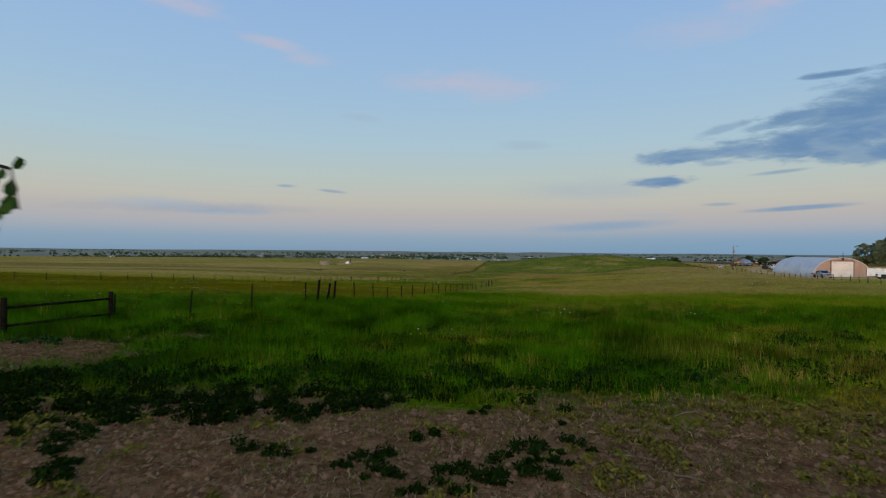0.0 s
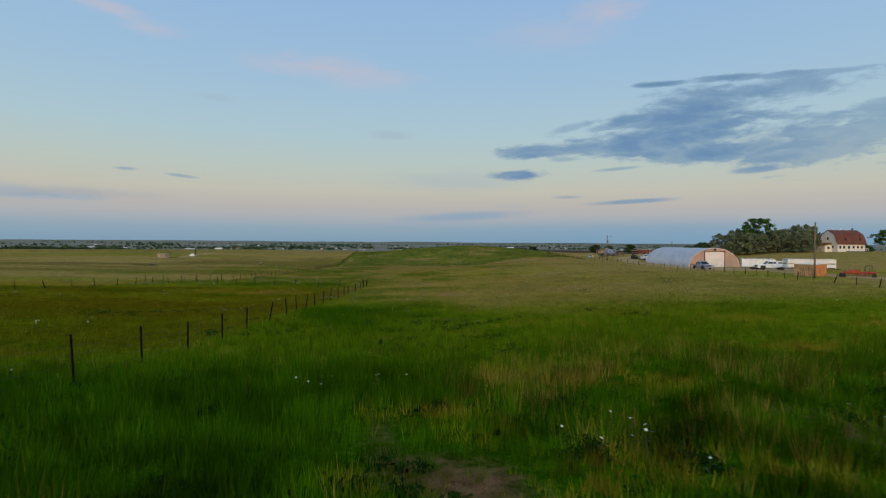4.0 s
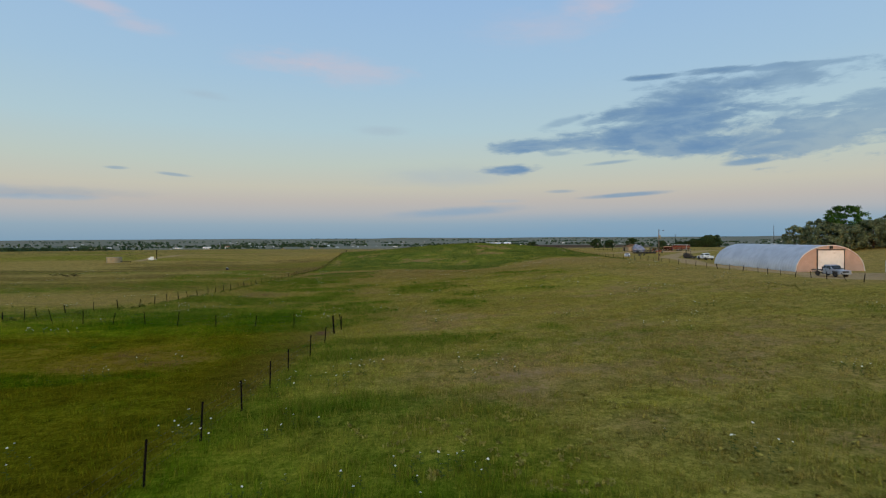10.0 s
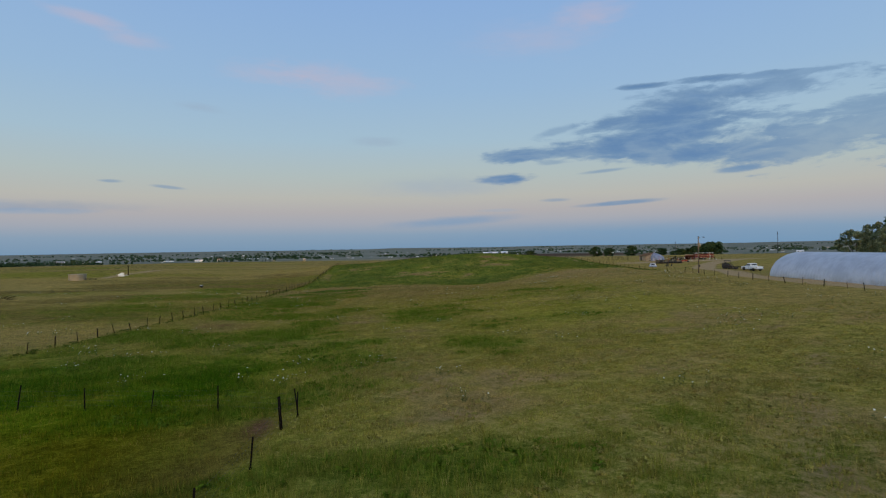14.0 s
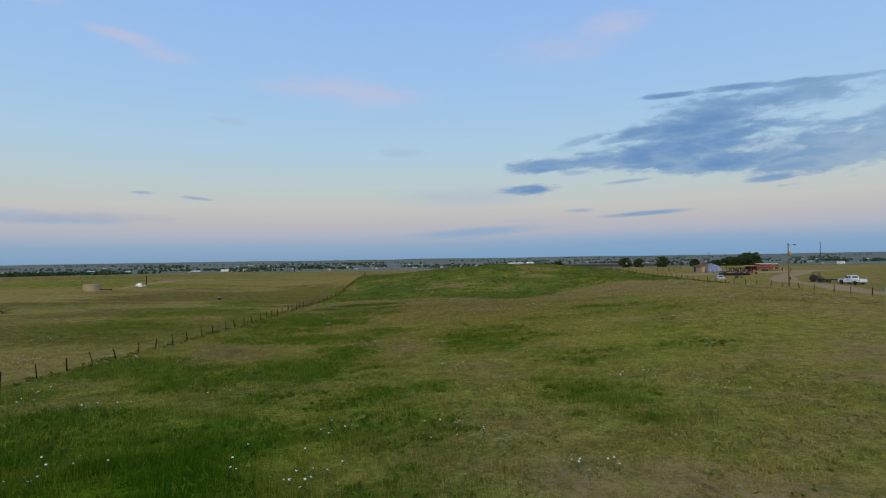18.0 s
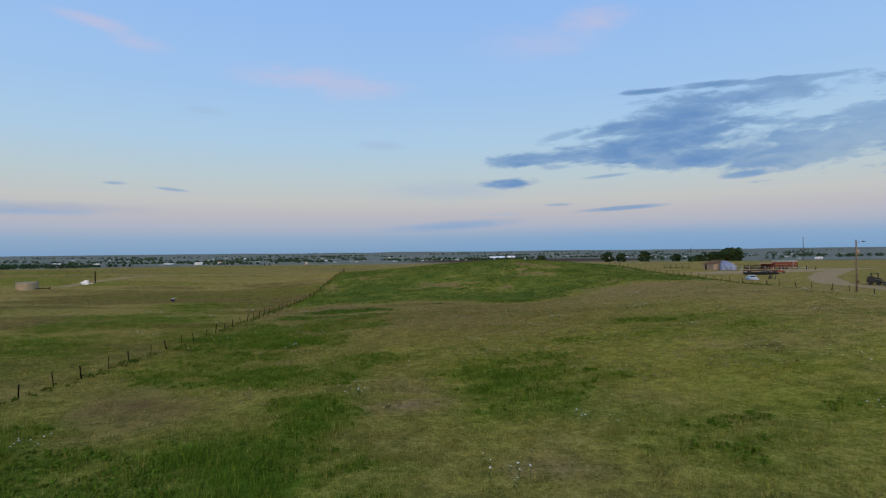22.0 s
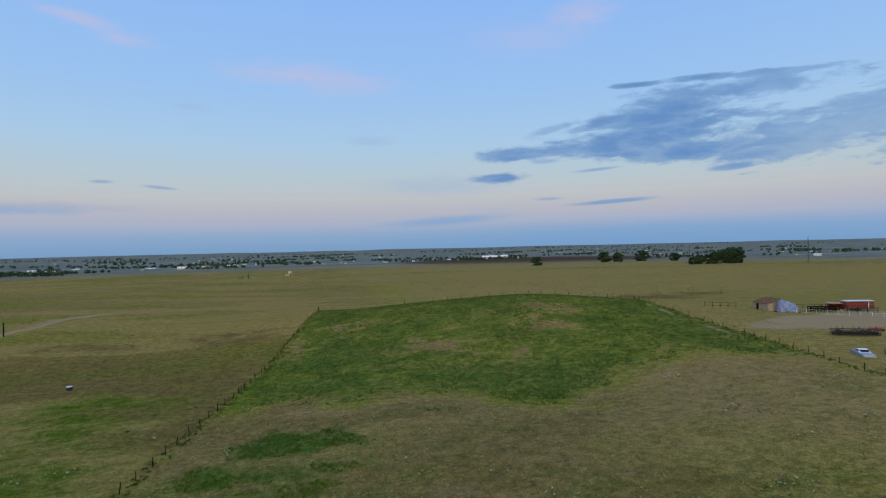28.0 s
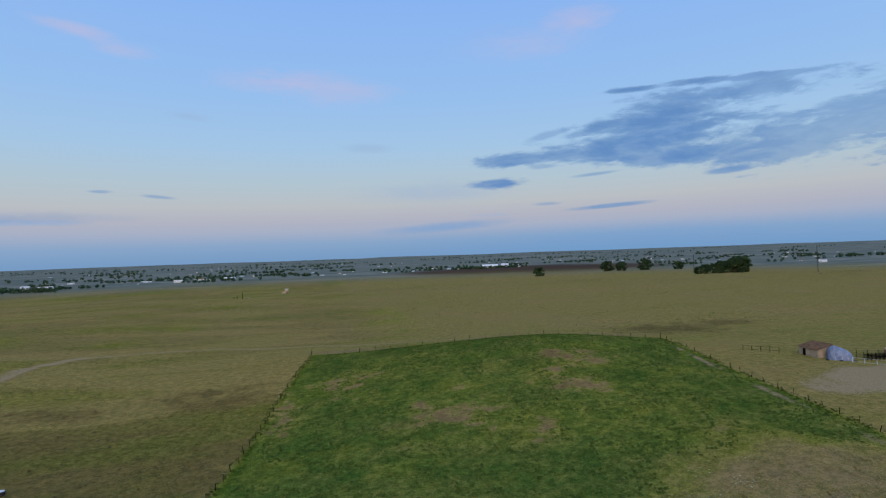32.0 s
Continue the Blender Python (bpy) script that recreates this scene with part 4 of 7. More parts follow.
def pickup(m, label, paint, topper=False, bed="box", chrome=True):
    car = empty("pickup_truck", m, label, "truck", "pickup trucks in the yard")
    w, p = 1.92, M[paint]
    part("lower_body", shaped([(2.75, 0.42), (2.85, 0.62), (2.82, 0.95), (2.65, 1.06), (1.15, 1.12), (-0.62, 1.12), (-0.62, 0.42)], w, bevel=0.05), p, car)
    cab = part("cab", shaped([(1.32, 1.10), (0.62, 1.78), (0.35, 1.86), (-0.45, 1.86), (-0.66, 1.70), (-0.66, 1.10)], w - 0.06, 0.14, 1.4, 0.04), p, car)
    part("windscreen", boxes(((1.02, 0, 1.46), (0.03, 1.5, 0.78), pose(0, 0, 0, 0, -44, 0))), M["glass"], cab)
    part("rear_window", boxes(((-0.665, 0, 1.52), (0.03, 1.3, 0.36))), M["glass"], cab)
    for s in (1, -1):
        part("side_window", boxes(((0.42, s * (w / 2 - 0.085), 1.48), (0.82, 0.03, 0.40), pose(0, 0, 0, s * 13, 0, 0))), M["glass"], cab)
        part("side_window", boxes(((-0.32, s * (w / 2 - 0.085), 1.48), (0.46, 0.03, 0.40), pose(0, 0, 0, s * 13, 0, 0))), M["glass"], cab)
        part("door_seam", boxes(((0.02, s * (w / 2 + 0.002), 0.85), (0.02, 0.012, 0.62))), M["dark"], car)
        part("door_handle", boxes(((0.14, s * (w / 2 + 0.02), 1.0), (0.16, 0.03, 0.04))), M["dark"], car)
        part("mirror", boxes(((0.98, s * (w / 2 + 0.12), 1.28), (0.1, 0.22, 0.2), None, 0.02)), M["dark"], car)
        part("headlight", boxes(((2.83, s * 0.72, 0.86), (0.06, 0.34, 0.18), None, 0.02)), M["chrome"], car)
        part("wheel_arch", boxes(((1.85, s * (w / 2 - 0.02), 0.66), (1.0, 0.1, 0.52))), M["dark"], car)
        part("sill", boxes(((0.2, s * (w / 2 - 0.05), 0.40), (1.8, 0.1, 0.08))), M["dark"], car)
    part("grille", boxes(((2.86, 0, 0.84), (0.05, 1.0, 0.26))), M["dark"], car)
    part("front_bumper", boxes(((2.92, 0, 0.55), (0.16, 1.85, 0.2), None, 0.03)), M["chrome" if chrome else "dark"], car)
    part("chassis", boxes(((-0.2, 0.42, 0.45), (5.2, 0.1, 0.16)), ((-0.2, -0.42, 0.45), (5.2, 0.1, 0.16))), M["dark"], car)
    if bed == "box":
        bm = boxes(((-1.72, 0, 0.78), (2.1, w - 0.1, 0.08)), ((-1.72, w / 2 - 0.04, 0.86), (2.1, 0.08, 0.56)), ((-1.72, 0.04 - w / 2, 0.86), (2.1, 0.08, 0.56)), ((-0.72, 0, 0.86), (0.08, w, 0.56)))
        part("bed", bm, p, car)
        part("tailgate", boxes(((-2.77, 0, 0.86), (0.08, w, 0.54), None, 0.02)), p, car)
    else:
        part("flatbed", boxes(((-1.85, 0, 0.92), (2.5, 2.1, 0.1)), ((-0.72, 0, 1.25), (0.08, 2.0, 0.6))), M["dark"], car, "dark steel flat bed")
    if topper:
        top = part("topper", shaped([(-0.70, 1.13), (-0.72, 1.80), (-2.6, 1.80), (-2.80, 1.13)], w - 0.08, 0.1, 1.5, 0.05), p, car, "white canopy over the bed")
        for s in (1, -1):
            part("topper_window", boxes(((-1.7, s * (w / 2 - 0.07), 1.48), (1.5, 0.03, 0.30), pose(0, 0, 0, s * 8, 0, 0))), M["glass"], top)
        part("topper_back_window", boxes(((-2.72, 0, 1.5), (0.03, 1.3, 0.4), pose(0, 0, 0, 0, 16, 0))), M["glass"], top)
    part("rear_bumper", boxes(((-2.9, 0, 0.55), (0.16, 1.8, 0.18), None, 0.03)), M["chrome" if chrome else "dark"], car)
    for s in (1, -1):
        part("tail_light", boxes(((-2.82, s * 0.86, 0.95), (0.05, 0.12, 0.34))), M["red"], car)
        for x in (1.85, -1.75):
            wheel(car, (x, s * 0.885, 0.40), 0.40, 0.26)
    return car


def heading(dx, dy):
    return math.degrees(math.atan2(dy, dx))


pickup(on_ground(81.2, 131.9, heading(-0.12, -0.993), 0.08), "silver pickup truck with dark flat bed parked before the hut", "silver", bed="flat")
pickup(on_ground(86.4, 117.3, heading(-0.93, 0.36), 0.08), "white pickup truck with white canopy parked beside a trailer", "white", topper=True)
pickup(on_ground(99.6, 186.2, heading(0.12, 0.99)) @ Matrix.Scale(0.92, 4), "white pickup truck with open bed on the gravel lane", "white")


def enclosed_trailer(m):
    t = empty("enclosed_trailer", m, "long white enclosed cargo trailer on tandem wheels", "trailer")
    body = part("body", shaped([(3.4, 0.55), (3.7, 1.0), (3.7, 2.4), (3.4, 2.62), (-3.4, 2.62), (-3.5, 2.5), (-3.5, 0.55)], 2.3, bevel=0.05), M["white"], t)
    part("side_door", boxes(((1.9, 1.16, 1.5), (0.85, 0.03, 1.7))), M["white"], body)
    part("side_door", boxes(((1.9, -1.16, 1.5), (0.85, 0.03, 1.7))), M["white"], body)
    part("door_window", boxes(((1.9, -1.18, 1.95), (0.45, 0.02, 0.4))), M["glass"], body)
    part("rear_door_bar", boxes(((-3.53, 0.4, 1.6), (0.04, 0.05, 1.8)), ((-3.53, -0.4, 1.6), (0.04, 0.05, 1.8))), M["dark"], body)
    part("roof_trim", boxes(((0, 1.15, 2.55), (6.9, 0.03, 0.08)), ((0, -1.15, 2.55), (6.9, 0.03, 0.08))), M["dark"], t)
    part("skirt", boxes(((0, 1.15, 0.56), (6.9, 0.03, 0.1)), ((0, -1.15, 0.56), (6.9, 0.03, 0.1))), M["dark"], t)
    for x in (-2.5, 0.2, 2.4):
        part("roof_vent", boxes(((x, 0, 2.70), (0.4, 0.4, 0.16), None, 0.03)), M["dark"], t)
    part("drawbar", rods(((3.6, 0.5, 0.5), (5.0, 0, 0.5), 0.06), ((3.6, -0.5, 0.5), (5.0, 0, 0.5), 0.06), ((4.8, 0, 0.05), (4.8, 0, 0.75), 0.05)), M["dark"], t)
    for s in (1, -1):
        part("mudguard", boxes(((-0.6, s * 1.2, 0.80), (2.0, 0.2, 0.05), None, 0.02)), M["dark"], t)
        for x in (-1.05, -0.15):
            wheel(t, (x, s * 1.05, 0.36), 0.36, 0.22)
    return t


enclosed_trailer(on_ground(92.3, 127.9, heading(0.85, -0.52)) @ Matrix.Scale(0.93, 4))


def stock_trailer(m, label, side, roof, length, height, name="livestock_trailer"):
    t = empty(name, m, label, "trailer")
    n, w = length / 2, 2.2
    part("deck", boxes(((0, 0, 0.62), (length, w, 0.12))), M["dark"], t)
    part("roof", boxes(((0, 0, height), (length + 0.1, w + 0.1, 0.1), None, 0.04)), M[roof], t, "white flat roof")
    for z in (0.95, 1.25, 1.75, 2.05):
        if z < height - 0.2:
            for s in (1, -1):
                part("side_board", boxes(((0, s * w / 2, z), (length, 0.05, 0.26))), M[side], t)
            part("end_board", boxes(((-n, 0, z), (0.05, w, 0.26))), M[side], t)
            part("front_board", boxes(((n, 0, z), (0.05, w, 0.26))), M[side], t)
    k = max(3, int(length / 1.2))
    for i in range(k + 1):
        for s in (1, -1):
            part("upright", boxes(((-n + length * i / k, s * (w / 2 + 0.04), height / 2 + 0.3), (0.07, 0.05, height - 0.65))), M["white" if i == k - 1 else side], t)
    part("drawbar", rods(((n, 0.5, 0.55), (n + 1.3, 0, 0.5), 0.06), ((n, -0.5, 0.55), (n + 1.3, 0, 0.5), 0.06)), M["dark"], t)
    for s in (1, -1):
        for x in (-0.9, 0.0):
            wheel(t, (x, s * 0.98, 0.37), 0.37, 0.22)
    return t


stock_trailer(on_ground(85.3, 107.1, heading(0.93, -0.36)), "low grey white slatted livestock trailer beside the lane", "white", "white", 8.0, 2.3)
stock_trailer(on_ground(147.0, 264.5, heading(0.95, -0.3)), "red slatted livestock trailer with a white roof", "red", "white", 6.8, 2.6)


def red_box(m):
    b = empty("loading_box", m, "open fronted red wooden box beside the corral", "box")
    part("side_wall", boxes(((-1.9, 0, 1.1), (0.1, 2.4, 2.2))), M["red"], b)
    part("side_wall", boxes(((1.9, 0, 1.1), (0.1, 2.4, 2.2))), M["red"], b)
    part("back_wall", boxes(((0, 1.15, 1.1), (3.8, 0.1, 2.2))), M["red"], b)
    part("front_sill", boxes(((0, -1.15, 0.25), (3.8, 0.1, 0.5))), M["ochre"], b)
    part("roof", boxes(((0, 0, 2.27), (4.1, 2.7, 0.1), pose(0, 0, 0, 3, 0, 0))), M["ochre"], b, "pale board roof")
    return b


red_box(on_ground(143.4, 267.6, -42) @ Matrix.Scale(0.9, 4))


def old_sedan(m):
    c = empty("sedan", m, "old silver blue sedan parked in tall grass", "car")
    p = M["silver"]
    part("body", shaped([(2.6, 0.35), (2.65, 0.62), (2.5, 0.80), (1.0, 0.88), (-1.3, 0.90), (-2.6, 0.84), (-2.75, 0.62), (-2.65, 0.35)], 1.95, 0.06, 0.7, 0.06), p, c)
    cab = part("roof", shaped([(0.95, 0.88), (0.25, 1.32), (0.0, 1.38), (-0.85, 1.36), (-1.75, 0.90)], 1.72, 0.2, 1.1, 0.05), M["white"], c, "pale vinyl roof")
    part("windscreen", boxes(((0.62, 0, 1.12), (0.03, 1.3, 0.62), pose(0, 0, 0, 0, -58, 0))), M["glass"], cab)
    part("rear_window", boxes(((-1.36, 0, 1.15), (0.03, 1.25, 0.72), pose(0, 0, 0, 0, 62, 0))), M["glass"], cab)
    for s in (1, -1):
        part("side_window", boxes(((0.05, s * 0.79, 1.13), (0.75, 0.03, 0.30), pose(0, 0, 0, s * 22, 0, 0))), M["glass"], cab)
        part("side_window", boxes(((-0.7, s * 0.79, 1.13), (0.6, 0.03, 0.30), pose(0, 0, 0, s * 22, 0, 0))), M["glass"], cab)
        part("headlight", rods(((2.60, s * 0.7, 0.62), (2.68, s * 0.7, 0.62), 0.1)), M["chrome"], c)
        part("tail_light", boxes(((-2.74, s * 0.7, 0.66), (0.05, 0.4, 0.12))), M["red"], c)
        for x in (1.6, -1.55):
            wheel(c, (x, s * 0.82, 0.33), 0.33, 0.2)
    part("front_bumper", boxes(((2.74, 0, 0.45), (0.14, 1.9, 0.14), None, 0.03)), M["chrome"], c)
    part("rear_bumper", boxes(((-2.84, 0, 0.48), (0.14, 1.9, 0.14), None, 0.03)), M["chrome"], c)
    return c


old_sedan(on_ground(97.6, 221.8, heading(-0.485, -0.875), -0.36) @ Matrix.Diagonal((0.9, 0.95, 0.97, 1)))


def skid_loader(m):
    s = empty("skid_loader", m, "black skid loader with open cab and raised roof", "loader")
    part("body", shaped([(1.1, 0.45), (1.1, 0.9), (-1.3, 1.35), (-1.5, 1.1), (-1.5, 0.45)], 1.3, bevel=0.04), M["dark"], s)
    part("roof", boxes(((-0.1, 0, 2.25), (1.5, 1.35, 0.1), None, 0.03)), M["dark"], s)
    for x in (0.55, -0.75):
        for y in (0.6, -0.6):
            part("cab_post", boxes(((x, y, 1.6), (0.09, 0.09, 1.3))), M["dark"], s)
    part("seat", boxes(((-0.3, 0, 1.2), (0.5, 0.5, 0.14)), ((-0.55, 0, 1.5), (0.12, 0.5, 0.6))), M["black"], s)
    for y in (0.85, -0.85):
        part("lift_arm", rods(((-1.3, y, 1.5), (0.9, y, 1.2), 0.08), ((0.9, y, 1.2), (1.6, y, 0.5), 0.08)), M["dark"], s)
        for x in (0.7, -0.8):
            wheel(s, (x, y * 0.95, 0.42), 0.42, 0.28, "dark")
    part("bucket", shaped([(1.5, 0.1), (2.3, 0.1), (1.7, 0.25), (1.5, 0.7)], 1.8, bevel=0.02), M["dark"], s)
    return s


skid_loader(on_ground(102.6, 197.6, -60) @ Matrix.Diagonal((0.8, 0.8, 0.95, 1)))


def flat_trailer(m):
    t = empty("flatbed_trailer", m, "small dark flatbed trailer on the gravel", "trailer")
    for k in range(7):
        part("deck_plank", boxes(((0, -0.75 + k * 0.25, 0.62), (3.6, 0.23, 0.05))), M["post"], t)
    part("frame", boxes(((0, 0.85, 0.55), (3.7, 0.08, 0.14)), ((0, -0.85, 0.55), (3.7, 0.08, 0.14))), M["dark"], t)
    part("drawbar", rods(((1.8, 0.5, 0.52), (3.0, 0, 0.45), 0.05), ((1.8, -0.5, 0.52), (3.0, 0, 0.45), 0.05)), M["dark"], t)
    for y in (1.0, -1.0):
        wheel(t, (-0.3, y, 0.34), 0.34, 0.2, "dark")
    return t


flat_trailer(on_ground(102.0, 193.6, -35))


# ---------- implements ----------
def hay_rake(m):
    h = empty("hay_rake", m, "red hay rake with rows of thin tines", "implement")
    part("frame", rods(((-2.6, 0, 0.9), (2.6, 0, 0.9), 0.09), ((-2.6, -0.7, 0.8), (2.6, 0.6, 0.8), 0.07), ((0, 0, 0.9), (0, -2.4, 0.6), 0.08), ((-1.2, 0, 0.9), (0, -1.6, 0.7), 0.06), ((1.2, 0, 0.9), (0, -1.6, 0.7), 0.06)), M["redlit"], h)
    part("hood", shaped([(-1.8, 0.75), (-1.6, 1.2), (-0.1, 1.3), (0.2, 0.75)], 0.9, bevel=0.04), M["redlit"], h, "red sheet metal hood")
    part("hitch_post", boxes(((0.9, 0, 1.1), (0.12, 0.12, 1.6))), M["dark"], h)
    for k in range(7):
        part("strut", rods(((-2.4 + k * 0.75, -0.3, 0.45), (-2.1 + k * 0.75, 0.3, 1.35 + 0.12 * (k % 3)), 0.04)), M["dark"], h)
    part("lift_bar", rods(((1.0, 0, 1.9), (1.9, 0, 1.9), 0.05), ((1.9, 0, 1.9), (1.9, 0, 1.0), 0.05)), M["dark"], h)
    for k in range(4):
        part("tine_bar", rods(((-2.4, 0.35 * math.cos(k * 1.57) - 0.1, 0.7 + 0.3 * math.sin(k * 1.57)), (2.4, 0.35 * math.cos(k * 1.57) + 0.7, 0.7 + 0.3 * math.sin(k * 1.57)), 0.03)), M["redlit"], h)
        for i in range(14):
            x = -2.3 + i * 0.35
            y = 0.35 * math.cos(k * 1.57) - 0.1 + 0.8 * (x + 2.4) / 4.8
            z = 0.7 + 0.3 * math.sin(k * 1.57)
            part("tine", rods(((x, y, z), (x + 0.02, y + 0.1, z - 0.42), 0.012), seg=4), M["dark"], h)
    for x, y in ((-2.3, -0.5), (2.3, 0.2), (-2.6, 0.6)):
        wheel(h, (x, y, 0.36), 0.36, 0.18, "dark")
    return h


hay_rake(on_ground(74.2, 87.2, heading(0.75, -0.66), -0.18) @ Matrix.Diagonal((0.8, 0.8, 1.0, 1)))


def disc_harrow(m):
    h = empty("disc_harrow", m, "dark steel disc harrow with rows of round blades", "implement")
    part("frame", boxes(((0, -0.9, 0.95), (6.0, 0.14, 0.14)), ((0, 0.9, 0.95), (6.0, 0.14, 0.14)), ((-2.9, 0, 0.95), (0.14, 1.9, 0.14)), ((2.9, 0, 0.95), (0.14, 1.9, 0.14)), ((0, 0, 0.95), (0.14, 1.9, 0.14)), ((0, -2.2, 0.8), (0.16, 2.6, 0.14))), M["dark"], h)
    disc = bmesh.new()
    g = bmesh.ops.create_cone(disc, segments=14, radius1=0.34, radius2=0.30, depth=0.05, cap_ends=True)
    bmesh.ops.transform(disc, matrix=Matrix.Rotation(math.pi / 2, 4, "Y"), verts=g["verts"])
    disc = finish(disc, "disc", M["dark"])
    for row, y in enumerate((-0.9, 0.0, 0.9)):
        for i in range(16):
            part("disc", disc, None, h, m=pose(-2.8 + i * 0.37, y, 0.36, 0, 0, 14 if row % 2 else -14))
        part("gang_axle", rods(((-2.9, y, 0.36), (2.9, y, 0.36), 0.05)), M["dark"], h)
    for i in range(9):
        part("shank", rods(((-2.8 + i * 0.7, 0.2, 0.95), (-2.8 + i * 0.7, 0.6, 1.45), 0.04), ((-2.8 + i * 0.7, 0.6, 1.45), (-2.8 + i * 0.7, 0.9, 0.45), 0.03)), M[("tanktan", "redlit", "dark")[i % 3]], h)
    for x in (1.6, -1.6):
        wheel(h, (x, 1.5, 0.4), 0.4, 0.22, "dark")
    return h


disc_harrow(on_ground(112.3, 235.6, heading(0.9, -0.45)) @ Matrix.Diagonal((1.35, 1.2, 1.15, 1)))


def seed_drill(m):
    h = empty("seed_drill", m, "small bright red seed drill in dry grass", "implement")
    part("hopper", shaped([(-1.4, 0.7), (-1.5, 1.15), (1.5, 1.15), (1.4, 0.7)], 0.7, bevel=0.03), M["redlit"], h)
    part("lid", boxes(((0, 0, 1.19), (3.1, 0.8, 0.06), None, 0.02)), M["redlit"], h)
    part("frame", rods(((-1.6, 0, 0.6), (1.6, 0, 0.6), 0.06), ((0, 0, 0.6), (0, -1.6, 0.5), 0.06)), M["dark"], h)
    for i in range(8):
        part("coulter", rods(((-1.3 + i * 0.37, 0.1, 0.6), (-1.3 + i * 0.37, 0.3, 0.05), 0.025)), M["dark"], h)
    for x in (1.75, -1.75):
        wheel(h, (x, 0, 0.45), 0.45, 0.16, "dark")
    return h


seed_drill(on_ground(118.6, 236.6, -25) @ Matrix.Scale(0.68, 4))


# wheel shapes standing in for dark brush beside the sedan
def wheel_heap(m):
    h = empty("brush_wheels", m, "dark spoked wheel shapes standing in for brush in grass", "wheels")
    for x, y, r, a in ((0, 0, 0.55, 10), (1.1, 0.3, 0.45, 70), (2.0, -0.2, 0.4, 20)):
        bm = bmesh.new()
        for i in range(16):
            p, q = 2 * math.pi * i / 16, 2 * math.pi * (i + 1) / 16
            rod(bm, (r * math.cos(p), 0, r * math.sin(p)), (r * math.cos(q), 0, r * math.sin(q)), 0.05, seg=6)
            if i % 2 == 0:
                rod(bm, (0, 0, 0), (r * math.cos(p), 0, r * math.sin(p)), 0.02, seg=5)
        part("wheel", bm, M["dark"], h, m=pose(x, y, r * 0.8, 25, 0, a))
    return h


wheel_heap(on_ground(101.5, 221.0, 20))


# ---------- sheds and house ----------
def plank_wall(parent, a, b, h, mat, board=0.28, name="board"):
    """Upright boards side by side from a to b."""
    a, b = Vector(a), Vector(b)
    n = max(1, round((b - a).length / board))
    turn = math.degrees(math.atan2(b.y - a.y, b.x - a.x))
    w = (b - a).length / n
    me = finish(boxes(((0, 0, h / 2), (w - 0.02, 0.05, h))), name, M[mat])
    for i in range(n):
        c = a + (b - a) * (i + 0.5) / n
        part(name, me, None, parent, m=pose(c.x, c.y, c.z + random.Random(i).uniform(-0.02, 0.02), 0, 0, turn))


def lean_roof_shed(m):
    s = empty("shed", m, "small tan board shed with a sloping rusty brown roof", "shed")
    d, w, lo, hi = 6.0, 3.6, 1.9, 2.9
    side = [(0, -0.3), (w, -0.3), (w, hi), (0, lo)]
    for y in (0.06, d - 0.06):
        part("end_wall", prism(side, 0.12), M["adobe"], s, m=pose(0, y, 0))
    part("back_wall", boxes(((w - 0.06, d / 2, hi / 2 - 0.15), (0.12, d - 0.25, hi + 0.3))), M["adobe"], s)
    plank_wall(s, (0, 0.12, 0), (0, d - 0.12, 0), lo, "adobe")
    for i in range(12):
        x = 0.15 + i * 0.30
        part("board", boxes(((x, -0.03, (lo + (hi - lo) * x / w) / 2), (0.28, 0.05, lo + (hi - lo) * x / w - 0.02))), M["adobe"], s)
    part("door", boxes(((-0.04, 4.2, 0.85), (0.05, 0.9, 1.7))), M["post"], s)
    tilt = math.atan2(hi - lo, w)
    n = 12
    for i in range(n):
        part("roof_sheet", boxes(((w / 2, -0.35 + (d + 0.7) * (i + 0.5) / n, (lo + hi) / 2 + 0.10 + 0.012 * (i % 2)), (w / math.cos(tilt) + 0.8, (d + 0.7) / n + 0.04, 0.03), pose(0, 0, 0, 0, -math.degrees(tilt), 0))), M["rust"], s)
    for x in (0.15, w - 0.15):
        part("purlin", boxes(((x, d / 2, lo + (hi - lo) * x / w + 0.02), (0.08, d + 0.5, 0.1))), M["polewood"], s)
    return s


lean_roof_shed(on_ground(128.4, 273.9, -7))


